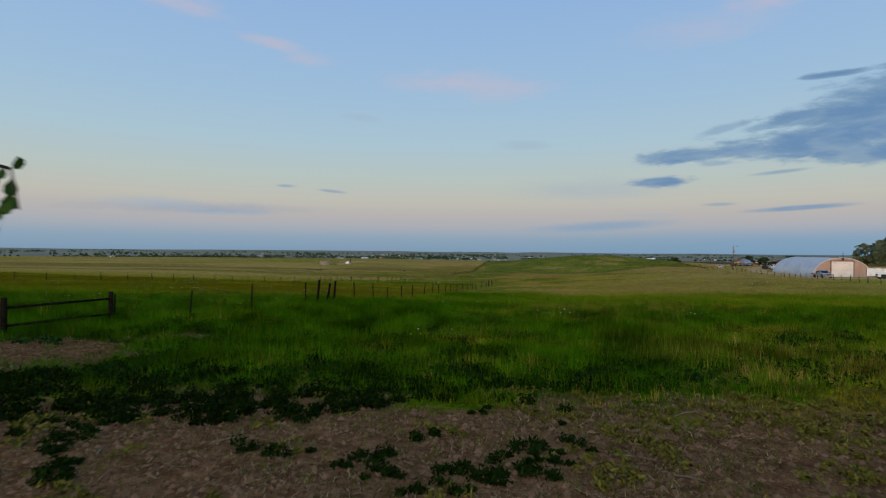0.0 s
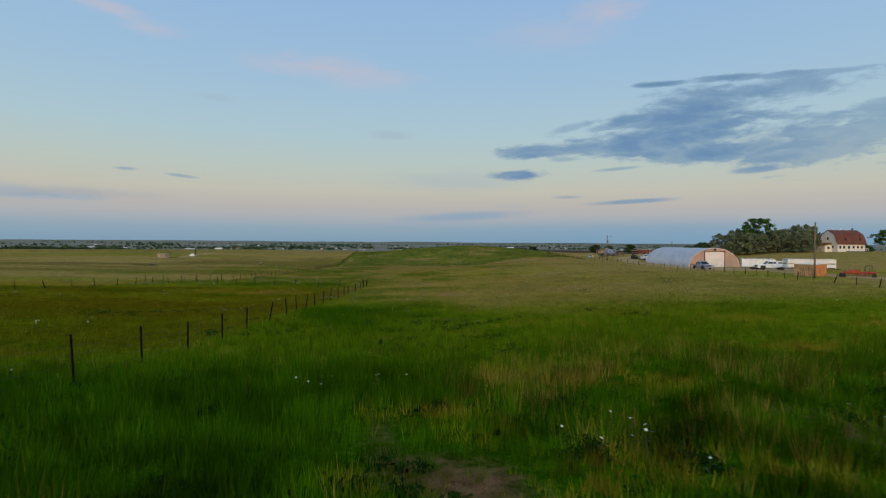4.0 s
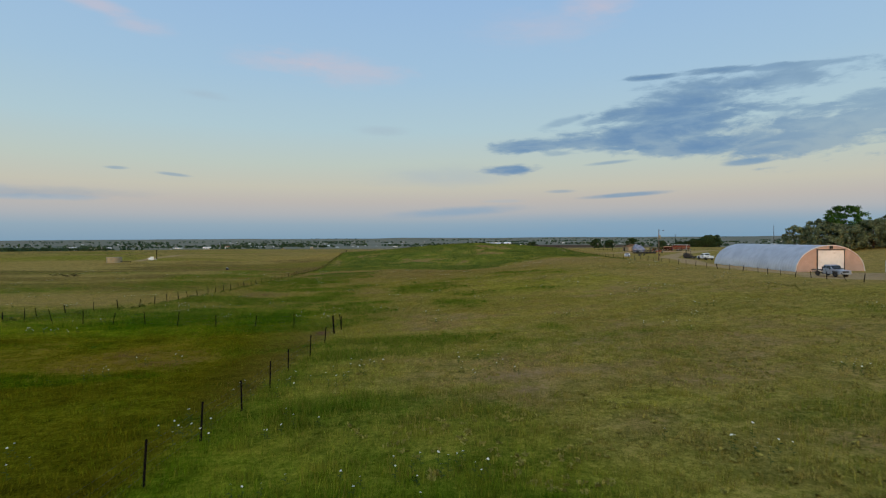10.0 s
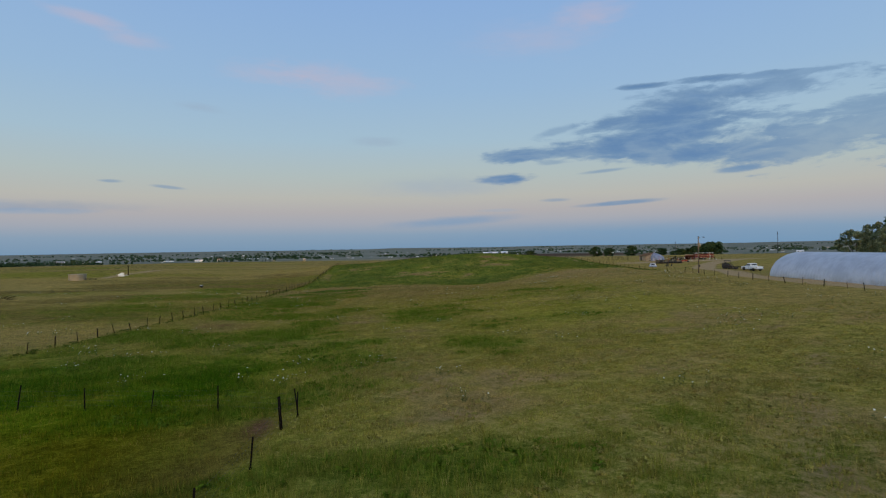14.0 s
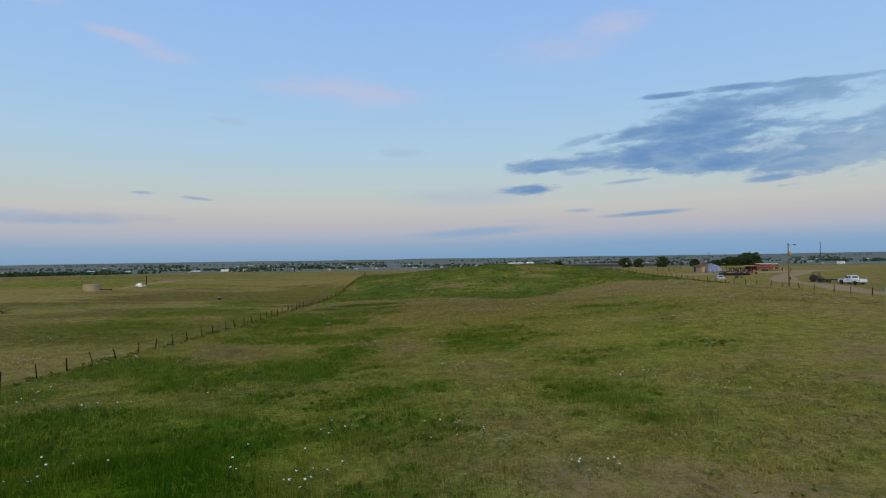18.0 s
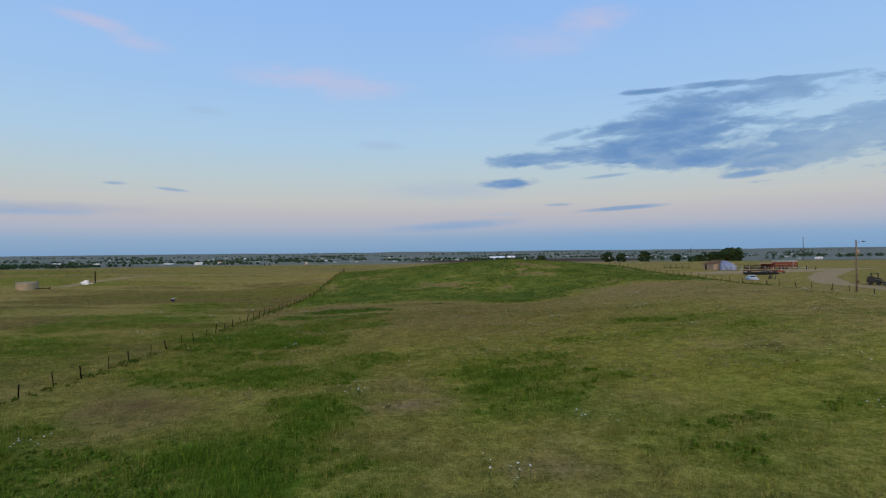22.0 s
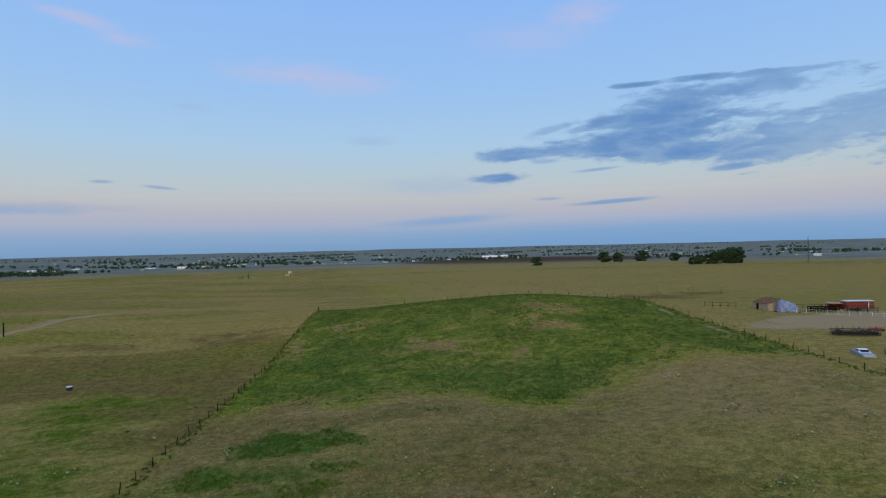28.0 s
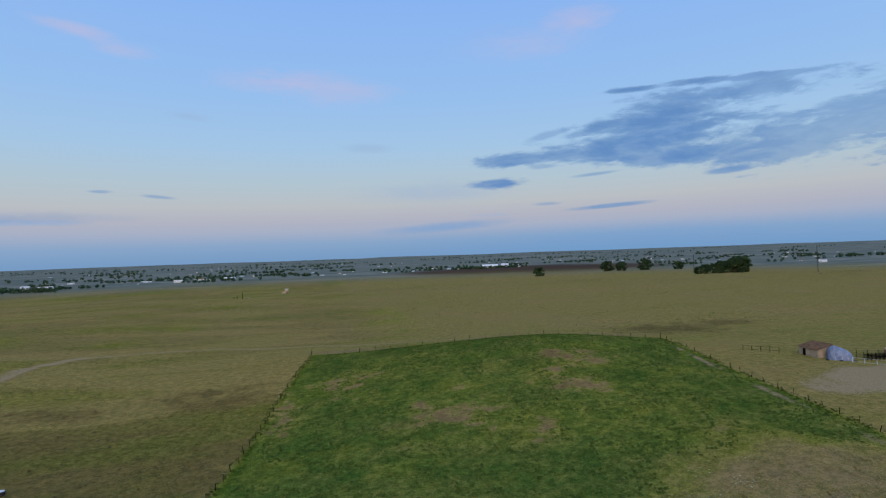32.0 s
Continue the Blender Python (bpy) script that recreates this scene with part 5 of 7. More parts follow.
def tarp_stack(m):
    t = empty("tarp_covered_stack", m, "haystack covered with a wrinkled blue tarpaulin", "tarp")
    r = random.Random(4)
    bm = bmesh.new()
    rows, cols = 15, 26
    grid = []
    for i in range(rows):
        a = math.pi / 2 * i / (rows - 1)
        ring = []
        for j in range(cols):
            b = 2 * math.pi * j / cols
            sx, sy = abs(math.cos(b)) ** 0.6 * math.copysign(1, math.cos(b)), abs(math.sin(b)) ** 0.6 * math.copysign(1, math.sin(b))
            k = math.cos(a) ** 0.55 * (1 + 0.05 * math.sin(b * 9 + i) + r.uniform(-0.02, 0.02))
            x = 2.5 * sx * k
            ring.append(bm.verts.new((x, 1.6 * sy * k, (2.75 - 0.38 * x) * math.sin(a) ** 0.9 + 0.10 * math.sin(b * 7 + x) * math.cos(a) + r.uniform(-0.07, 0.07))))
        grid.append(ring)
    for i in range(rows - 1):
        for j in range(cols):
            bm.faces.new((grid[i][j], grid[i][(j + 1) % cols], grid[i + 1][(j + 1) % cols], grid[i + 1][j]))
    part("tarpaulin", bm, M["tarp"], t, "wrinkled blue tarpaulin")
    for x in (-1.2, 0.2, 1.3):
        top = 2.8 - 0.38 * x
        part("rope", rods(((x, -1.75, 0.3), (x, -0.9, top), 0.02), ((x, -0.9, top), (x, 0.9, top), 0.02), ((x, 0.9, top), (x, 1.75, 0.3), 0.02)), M["cream"], t)
    for x, y in ((-2.6, -1.7), (0.0, -1.95), (2.7, -1.5)):
        part("weight_tyre", rods(((x, y, 0.0), (x, y, 0.22), 0.36), seg=14), M["black"], t)
    return t


tarp_stack(on_ground(131.6, 270.9, -43))


def corral(m, length, name, label, mat, panels, h=1.4, rails=4, thick=0.06):
    c = empty(name, m, label, "corral", "corral panels")
    for i in range(panels + 1):
        part("post", rods(((length * i / panels, 0, -0.2), (length * i / panels, 0, h + 0.12), thick)), M[mat], c)
    for k in range(rails):
        z = 0.35 + (h - 0.35) * k / max(1, rails - 1)
        for i in range(panels):
            part("rail", rods(((length * i / panels, 0, z), (length * (i + 1) / panels, 0, z), thick * 0.45), seg=6), M[mat], c)
    return c


corral(on_ground(130.5, 267.0, -58), 20.0, "corral_fence", "white pipe corral fence along the gravel yard", "white", 9, 1.2, 2, 0.035)
corral(on_ground(134.5, 272.0, -24), 9.0, "corral_fence", "dark weathered board corral behind the tarpaulin", "post", 4, 1.7)
corral(on_ground(141.0, 262.0, -50), 6.0, "corral_fence", "dark board corral gate beside the red box", "post", 3, 1.6)
corral(on_ground(119.5, 287.5, -42), 8.0, "rail_fence", "dark wooden rail fence beside the shed", "post", 4, 1.2, 2)


def cattle_chute(m):
    c = empty("cattle_chute", m, "dark timber cattle chute with leaning rails", "chute")
    r = random.Random(9)
    for i in range(9):
        x = i * 0.9
        for y in (0, 1.1):
            part("post", rods(((x, y, -0.2), (x + r.uniform(-0.1, 0.1), y, 1.6 + r.uniform(-0.2, 0.2)), 0.07)), M["post"], c)
    for z in (0.5, 0.9, 1.3):
        for y in (0, 1.1):
            part("rail", boxes(((3.6, y - 0.09, z), (7.6, 0.05, 0.16))), M["post"], c)
    return c


cattle_chute(on_ground(135.5, 267.6, -16))
for x, y, h in ((139.5, 248.8, 1.2), (141.4, 247.6, 0.9)):
    p = tagged(new("marker_post", finish(rods(((0, 0, -0.3), (0, 0, h), 0.09), seg=9), "marker_post", M["post"])), "short dark wooden post beside the gravel yard", "post", "yard posts")
    p.matrix_world = on_ground(x, y)


def plywood_shed(m):
    s = empty("plywood_shed", m, "tan plywood box shed with orange painted end", "shed")
    w, d, h = 4.2, 3.6, 2.3
    part("front_wall", boxes(((0, -d / 2, h / 2 - 0.1), (w, 0.1, h + 0.2))), M["ochre"], s)
    part("back_wall", boxes(((0, d / 2, h / 2 - 0.1), (w, 0.1, h + 0.2))), M["ochre"], s)
    part("end_wall", boxes(((w / 2 - 0.05, 0, h / 2 - 0.1), (0.1, d - 0.1, h + 0.2))), M["orange"], s, "orange painted plywood end")
    part("end_wall", boxes(((-w / 2 + 0.05, 0, h / 2 - 0.1), (0.1, d - 0.1, h + 0.2))), M["ochre"], s)
    part("roof", boxes(((0, 0, h + 0.07), (w + 0.2, d + 0.2, 0.08), pose(0, 0, 0, 2, 0, 0))), M["cream"], s, "pale sheet roof")
    for x in (-w / 2 + 0.05, -0.7, 0.7, w / 2 - 0.05):
        part("batten", boxes(((x, -d / 2 - 0.07, h / 2), (0.09, 0.05, h))), M["ochre"], s)
    for y in (-d / 2 + 0.1, 0, d / 2 - 0.1):
        part("batten", boxes(((w / 2 + 0.025, y, h / 2), (0.05, 0.09, h))), M["orange"], s)
    return s


plywood_shed(on_ground(72.6, 94.0, -76, -0.32) @ Matrix.Diagonal((0.78, 0.78, 0.95, 1)))


def hand_cart(m):
    c = empty("hand_cart", m, "dark pipe frame leaning beside the plywood shed", "frame")
    for x in (-0.45, 0.0, 0.45):
        part("bar", rods(((x, 0, 0), (x, 0.2, 1.5), 0.03)), M["dark"], c)
    part("crossbar", rods(((-0.5, 0.05, 0.4), (0.5, 0.05, 0.4), 0.025)), M["dark"], c)
    part("crossbar", rods(((-0.5, 0.14, 1.1), (0.5, 0.14, 1.1), 0.025)), M["dark"], c)
    return c


hand_cart(on_ground(70.2, 91.2, -20))
hand_cart(on_ground(69.6, 92.3, 15))


def gambrel_house(m):
    h = empty("farmhouse", m, "white farmhouse with red gambrel roof on a rise", "house")
    L, W = 13.0, 9.0
    eave, knee, ridge = 2.7, 6.0, 7.6
    for s in (-1, 1):
        part("wall", boxes(((0, s * (W / 2 - 0.12), eave / 2 - 0.3), (L, 0.24, eave + 0.6))), M["plaster"], h)
    gable = [(-W / 2, -0.6), (W / 2, -0.6), (W / 2, eave), (W / 2 - 1.4, knee), (0, ridge), (-W / 2 + 1.4, knee), (-W / 2, eave)]
    for x in (-L / 2 + 0.12, L / 2 - 0.12):
        bm = prism(gable, 0.24)
        bmesh.ops.transform(bm, matrix=pose(x, 0, 0, 0, 0, 90), verts=bm.verts)
        part("gable_wall", bm, M["plaster"], h)
    for s in (1, -1):
        for (y0, z0), (y1, z1), name in (((W / 2 + 0.35, eave - 0.25), (W / 2 - 1.4, knee), "lower_roof"), ((W / 2 - 1.4, knee), (0, ridge), "upper_roof")):
            bm = bmesh.new()
            n = Vector((0, z1 - z0, y0 - y1)).normalized() * 0.16
            q = [(-L / 2 - 0.4, y0, z0), (L / 2 + 0.4, y0, z0), (L / 2 + 0.4, y1, z1), (-L / 2 - 0.4, y1, z1)]
            lo = [bm.verts.new((x, s * y, z)) for x, y, z in q]
            hi = [bm.verts.new((x, s * (y + abs(n.y)), z + abs(n.z) * 0.8 + 0.02)) for x, y, z in q]
            bm.faces.new(lo), bm.faces.new(hi[::-1])
            for i in range(4):
                bm.faces.new((lo[i], lo[(i + 1) % 4], hi[(i + 1) % 4], hi[i]))
            part(name, bm, M["tile"], h, "red tiled roof slope")
    # frames take the roof's red to stand for a reddish reflection in the panes
    for x in (-2.6, 4.3):
        win = part("roof_window", boxes(((x, -W / 2 + 0.42, 4.3), (0.9, 0.5, 1.2))), M["tile"], h, "roof window frame, red for the reflection in its pane")
        part("pane", boxes(((x, -W / 2 + 0.15, 4.3), (0.7, 0.06, 1.0))), M["glass"], win)
    for x in (-5.2, -3.4, -1.2, 1.0, 3.0, 4.8):
        win = part("window_frame", boxes(((x, -W / 2 - 0.02, 1.45), (1.1, 0.08, 1.2))), M["white"], h)
        part("pane", boxes(((x, -W / 2 - 0.07, 1.45), (0.9, 0.03, 1.0))), M["glass"], win)
    for y, z in ((0, 4.6), (-2.4, 1.5), (2.2, 1.5)):
        win = part("window_frame", boxes(((-L / 2 - 0.02, y, z), (0.08, 1.0, 1.2))), M["white"], h)
        part("pane", boxes(((-L / 2 - 0.07, y, z), (0.03, 0.8, 1.0))), M["glass"], win)
    for x in (-4.5, -0.5, 2.4, 5.2):
        part("chimney", boxes(((x, 0.3, ridge + 0.35), (0.4, 0.4, 1.0 if x > 5 else 0.6))), M["dark" if x > 5 else "white"], h)
    deck = part("deck", boxes(((1.5, -W / 2 - 1.3, 0.0), (8.0, 2.4, 0.15))), M["post"], h)
    for i in range(9):
        part("deck_post", boxes(((-2.4 + i * 0.98, -W / 2 - 2.4, 0.3), (0.1, 0.1, 1.6))), M["white"], deck)
    part("deck_rail", boxes(((1.5, -W / 2 - 2.4, 1.05), (8.0, 0.08, 0.1))), M["white"], deck)
    annex = part("annex", boxes(((-L / 2 - 1.6, 0.6, 0.9), (3.2, 5.0, 2.6))), M["plaster"], h, "low white annex")
    part("annex_roof", boxes(((-L / 2 - 1.6, 0.6, 2.6), (3.8, 5.6, 0.18), pose(0, 0, 0, 0, -14, 0))), M["rust"], annex)
    part("annex_window", boxes(((-L / 2 - 1.6, -1.94, 1.2), (1.0, 0.06, 0.9))), M["glass"], annex)
    return h


gambrel_house(pose(158.9, 169.0, ground_z(160, 169) + 0.2, 0, 0, -2) @ Matrix.Diagonal((0.78, 0.78, 0.88, 1)))


# ---------- pasture things ----------
def field_gate(a, b):
    g = empty("timber_gate", on_ground(*a), "dark weathered two rail timber barrier between stout posts", "gate")
    inv = g.matrix_world.inverted()
    ends = []
    for x, y in (a, b):
        z = ground_z(x, y)
        bm = rods(((x, y, z - 0.4), (x, y, z + 1.42), 0.115, 0.10), seg=10)
        bm.transform(inv)
        part("gate_post", bm, M["post"], g, smooth=True)
        ends.append(Vector((x, y, z)))
    for h in (1.12, 0.45):
        bm = rods((ends[0] + Vector((0, 0, h - 0.08)), ends[1] + Vector((0, 0, h)), 0.055, 0.045), seg=9)
        bm.transform(inv)
        part("rail", bm, M["post"], g, smooth=True)
    return g


field_gate((-17.25, 19.2), (-15.9, 23.2))


def stock_tank(m):
    t = empty("stock_tank", m, "round tan steel water tank standing in the pasture", "tank")
    part("drum", rods(((0, 0, -0.3), (0, 0, 2.5), 3.2), seg=36), M["tanktan"], t)
    part("rim", rods(((0, 0, 2.45), (0, 0, 2.58), 3.27), seg=36), M["tanktan"], t)
    for k in range(12):
        a = k * math.pi / 6
        part("stave_rib", boxes(((3.22 * math.cos(a), 3.22 * math.sin(a), 1.2), (0.08, 0.08, 2.4), pose(0, 0, 0, 0, 0, math.degrees(a)))), M["tanktan"], t)
    part("outlet_pipe", rods(((3.0, -1.0, 0.35), (7.5, -1.4, 0.35), 0.12), ((7.5, -1.4, -0.2), (7.5, -1.4, 0.7), 0.12)), M["post"], t)
    return t


stock_tank(on_ground(-80.0, 292.0) @ Matrix.Diagonal((0.83, 0.83, 0.8, 1)))


def pump_station(m):
    p = empty("pump_station", m, "low white pump housing with pipes in the pasture", "pump")
    part("housing", boxes(((0, 0, 0.7), (2.4, 1.6, 1.4), None, 0.08)), M["white"], p)
    part("lid", boxes(((0, 0, 1.45), (2.6, 1.8, 0.1), None, 0.03)), M["white"], p)
    part("cylinder", rods(((-2.6, 0, 0.6), (-1.3, 0, 0.6), 0.5), seg=16), M["white"], p)
    part("pipe", rods(((1.2, 0, 0.4), (3.6, 0, 0.4), 0.1), ((-3.6, 0, 0.9), (-2.6, 0, 0.6), 0.1)), M["cream"], p)
    return p


pump_station(on_ground(-71.5, 309.0, 10, -0.1) @ Matrix.Diagonal((0.5, 0.6, 1.0, 1)))
p = tagged(new("vent_pipe", finish(rods(((0, 0, -0.4), (0, 0, 3.6), 0.17, 0.15), ((0, 0, 3.55), (0, 0, 3.7), 0.22), seg=10), "vent_pipe", M["post"])), "tall dark upright pipe standing in the pasture", "pipe")
p.matrix_world = on_ground(-72.0, 317.0)
f = empty("mineral_feeder", on_ground(-32.2, 256.3), "small black mineral feeder with pale lid in grass", "feeder")
part("tub", rods(((0, 0, -0.1), (0, 0, 0.62), 0.42, 0.52), seg=16), M["black"], f)
part("lid", rods(((0, 0, 0.62), (0, 0, 0.72), 0.5, 0.34), seg=16), M["cream"], f)


def brush_pile(m):
    b = empty("brush_pile", m, "brown heap of dead branches in dry grass", "branches")
    r = random.Random(21)
    for i in range(26):
        a, l = r.uniform(0, 6.28), r.uniform(1.0, 2.4)
        x, y, z = r.uniform(-2.6, 2.6), r.uniform(-0.8, 0.8), r.uniform(0.05, 0.6)
        part("branch", rods(((x, y, z), (x + l * math.cos(a), y + 0.5 * l * math.sin(a), z + r.uniform(-0.1, 0.7)), 0.05, 0.02), seg=5), M["post"], b)
    return b


brush_pile(on_ground(-60.8, 206.8))


def survey_posts(m):
    s = empty("post_group", m, "group of dark posts on the open prairie", "posts")
    part("post", rods(((0, 0, -0.4), (0, 0, 5.0), 0.25, 0.2)), M["post"], s)
    part("post", rods(((-4.5, 1, -0.4), (-4.5, 1, 2.6), 0.22)), M["post"], s)
    part("post", rods(((-7.0, 2, -0.4), (-7.0, 2, 2.0), 0.22)), M["post"], s)
    part("trough", boxes(((4.0, 0, 0.5), (3.0, 1.2, 0.8))), M["tanktan"], s)
    return s


survey_posts(on_ground(-50.7, 646.7))
w = empty("well_house", on_ground(-22.0, 760.0), "pale square pump house standing on the prairie", "shed")
part("wall", boxes(((0, 0, 2.0), (3.2, 3.0, 4.8))), M["adobe"], w)
part("roof", boxes(((0, 0, 4.45), (3.6, 3.4, 0.2), pose(0, 0, 0, 4, 0, 0))), M["cream"], w)
part("door", boxes(((0.4, -1.72, 1.2), (1.0, 0.06, 2.2))), M["post"], w)
part("lean_to", boxes(((-3.4, 0, 0.8), (3.2, 2.8, 1.9))), M["adobe"], w)


def mast(x, y, h, label):
    t = empty("radio_mast", on_ground(x, y), label, "mast", "radio masts")
    for k in range(3):
        a = k * 2.094
        part("leg", rods(((0.9 * math.cos(a), 0.9 * math.sin(a), -1), (0.35 * math.cos(a), 0.35 * math.sin(a), h), 0.16, 0.12), seg=5), M["dark"], t)
    n = int(h / 2.2)
    for i in range(n):
        z, z2 = i * h / n, (i + 1) * h / n
        r0, r1 = 0.9 - 0.55 * z / h, 0.9 - 0.55 * z2 / h
        a, b = (i % 3) * 2.094, (i % 3 + 1) * 2.094
        part("brace", rods(((r0 * math.cos(a), r0 * math.sin(a), z), (r1 * math.cos(b), r1 * math.sin(b), z2), 0.07), seg=4), M["dark"], t)
    return t


mast(634, 743, 34, "thin dark lattice radio mast far across the plain")
mast(664, 1020, 27, "slender distant lattice radio mast on the plain")


# ---------- trees ----------
def leaf_material(name, dark, lite):
    def build(n, b):
        pos = n.add("ShaderNodeNewGeometry").outputs["Position"]
        rnd = n.add("ShaderNodeNewGeometry").outputs["Random Per Island"]
        c = n.mix(n.math("ADD", n.math("MULTIPLY", rnd, 0.45), n.math("MULTIPLY", n.step(n.noise(pos, 0.55, 3), 0.3, 0.7), 0.55)), dark, lite)
        n.put(c, b.inputs["Base Color"])
        b.inputs["Specular IOR Level"].default_value = 0.2

    return material(name, build, 0.75)


M["leaf_dark"] = leaf_material("cottonwood_leaf", (0.010, 0.040, 0.006), (0.070, 0.165, 0.022))
M["leaf_olive"] = leaf_material("olive_leaf", (0.024, 0.042, 0.020), (0.210, 0.265, 0.150))
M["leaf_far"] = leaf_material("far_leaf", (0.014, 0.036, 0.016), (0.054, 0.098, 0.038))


def leaf_quads(centres, size, r, squash=0.75):
    """One small four-sided leaf clump, turned at random, for each centre."""
    n = len(centres)
    a = r.normal(size=(n, 3))
    a /= np.linalg.norm(a, axis=1)[:, None]
    b = np.cross(a, r.normal(size=(n, 3)))
    b /= np.linalg.norm(b, axis=1)[:, None]
    s = size * r.uniform(0.6, 1.3, (n, 1))
    a, b = a * s, b * s * squash
    v = np.stack([centres - a, centres - b * 0.9 + a * 0.1, centres + a, centres + b * 0.9 - a * 0.1], 1).reshape(-1, 3)
    return v, np.arange(n * 4).reshape(-1, 4)


def crown_points(r, h, spread, base, lobes, per, lobe):
    """Points in uneven lobes of many sizes, with gaps between and ragged sprays at the rim."""
    pts = []
    for i in range(lobes):
        t = r.uniform(-0.06, 1)
        ang = r.uniform(0, 2 * np.pi)
        rad = spread * r.uniform(0.15, 1) ** 0.6 * (0.50 + 0.62 * np.sin(np.pi * min(0.95, 0.16 + max(t, 0) * 0.8)))
        c = np.array([rad * np.cos(ang), rad * np.sin(ang), base + (h - base) * (0.08 + 0.86 * t)])
        k = spread * r.uniform(*lobe)
        n = int(per * (0.4 + 5 * (k / spread) ** 1.3))
        d = r.normal(size=(n, 3))
        d /= np.linalg.norm(d, axis=1)[:, None]
        pts.append(c + d * np.array([k, k, k * 0.7]) * (r.uniform(0.05, 1.0, (n, 1)) ** 0.5) * r.uniform(0.8, 1.25, (n, 1)))
    p = np.concatenate(pts)
    return p[p[:, 2] > base * 0.55]


def tree_meshes(seed, h, spread, base, lobes, per, leaf, mat, trunk_r, lobe=(0.07, 0.27)):
    r = np.random.default_rng(seed)
    pts = crown_points(r, h, spread, base, lobes, per, lobe)
    crown = mesh_of("crown", *leaf_quads(pts, leaf, r), [M[mat]])
    bm = rods(((0, 0, -0.5), (0.1 * spread * 0.2, 0, base * 1.1), trunk_r * 1.3, trunk_r * 0.8), ((0.02 * spread, 0, base), (0.0, 0.1, h * 0.72), trunk_r * 0.75, trunk_r * 0.2), seg=9)
    trunk = finish(bm, "trunk", M["bark"], True)
    limbs = []
    for i in range(6):
        a = i * 1.05 + r.uniform(0, 0.5)
        z = base * r.uniform(0.7, 1.2)
        limbs.append(finish(rods(((0.02 * spread, 0, z), (spread * 0.55 * math.cos(a), spread * 0.55 * math.sin(a), z + (h - base) * r.uniform(0.25, 0.6)), trunk_r * 0.5, trunk_r * 0.12), seg=6), "limb", M["bark"]))
    return trunk, limbs, crown


def tree(meshes, m, label, group, name="tree"):
    t = empty(name, m, label, "tree", group)
    part("trunk", meshes[0], None, t)
    for l in meshes[1]:
        part("limb", l, None, t)
    part("crown", meshes[2], None, t)
    return t


COTTON = tree_meshes(1, 11.8, 5.0, 3.4, 190, 110, 0.165, "leaf_dark", 0.32, (0.05, 0.19))
OLIVES = [tree_meshes(s, 7.0, 3.9, 0.5, 170, 95, 0.145, "leaf_olive", 0.2, (0.07, 0.20)) for s in (2, 3, 5)]
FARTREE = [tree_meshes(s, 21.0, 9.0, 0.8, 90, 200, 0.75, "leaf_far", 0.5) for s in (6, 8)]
tree(COTTON, on_ground(139.5, 182.0), "tall dark green cottonwood above a grove of olives", "grove beside the farmhouse", "cottonwood_tree")
r = random.Random(3)
for k, (x, y, s) in enumerate([(129.5, 187, 1.05), (130.5, 179, 1.05), (135, 178, 1.12), (136, 186, 1.15), (141.5, 176, 1.12), (146, 180, 1.1),
                               (147, 171, 1.0), (151, 176, 1.15), (143, 168, 0.75), (156, 181, 1.25), (162, 186, 1.2)]):
    tree(OLIVES[k % 3], on_ground(x, y, r.uniform(0, 360)) @ Matrix.Diagonal((s, s, s * r.uniform(0.9, 1.12), 1)), "bushy grey green olive tree in the grove", "grove beside the farmhouse", "olive_tree")
tree(COTTON, on_ground(180, 170, 80) @ Matrix.Diagonal((1.1, 1.1, 0.62, 1)), "low dark green tree beside the farmhouse", "grove beside the farmhouse", "cottonwood_tree")
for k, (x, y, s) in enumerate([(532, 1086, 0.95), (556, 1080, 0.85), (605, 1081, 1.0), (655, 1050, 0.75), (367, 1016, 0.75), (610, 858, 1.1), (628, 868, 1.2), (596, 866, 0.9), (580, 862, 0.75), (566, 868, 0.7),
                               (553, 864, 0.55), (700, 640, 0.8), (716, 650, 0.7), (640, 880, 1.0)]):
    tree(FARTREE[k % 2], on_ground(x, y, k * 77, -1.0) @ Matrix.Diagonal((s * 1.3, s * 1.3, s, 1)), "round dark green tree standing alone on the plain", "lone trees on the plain")


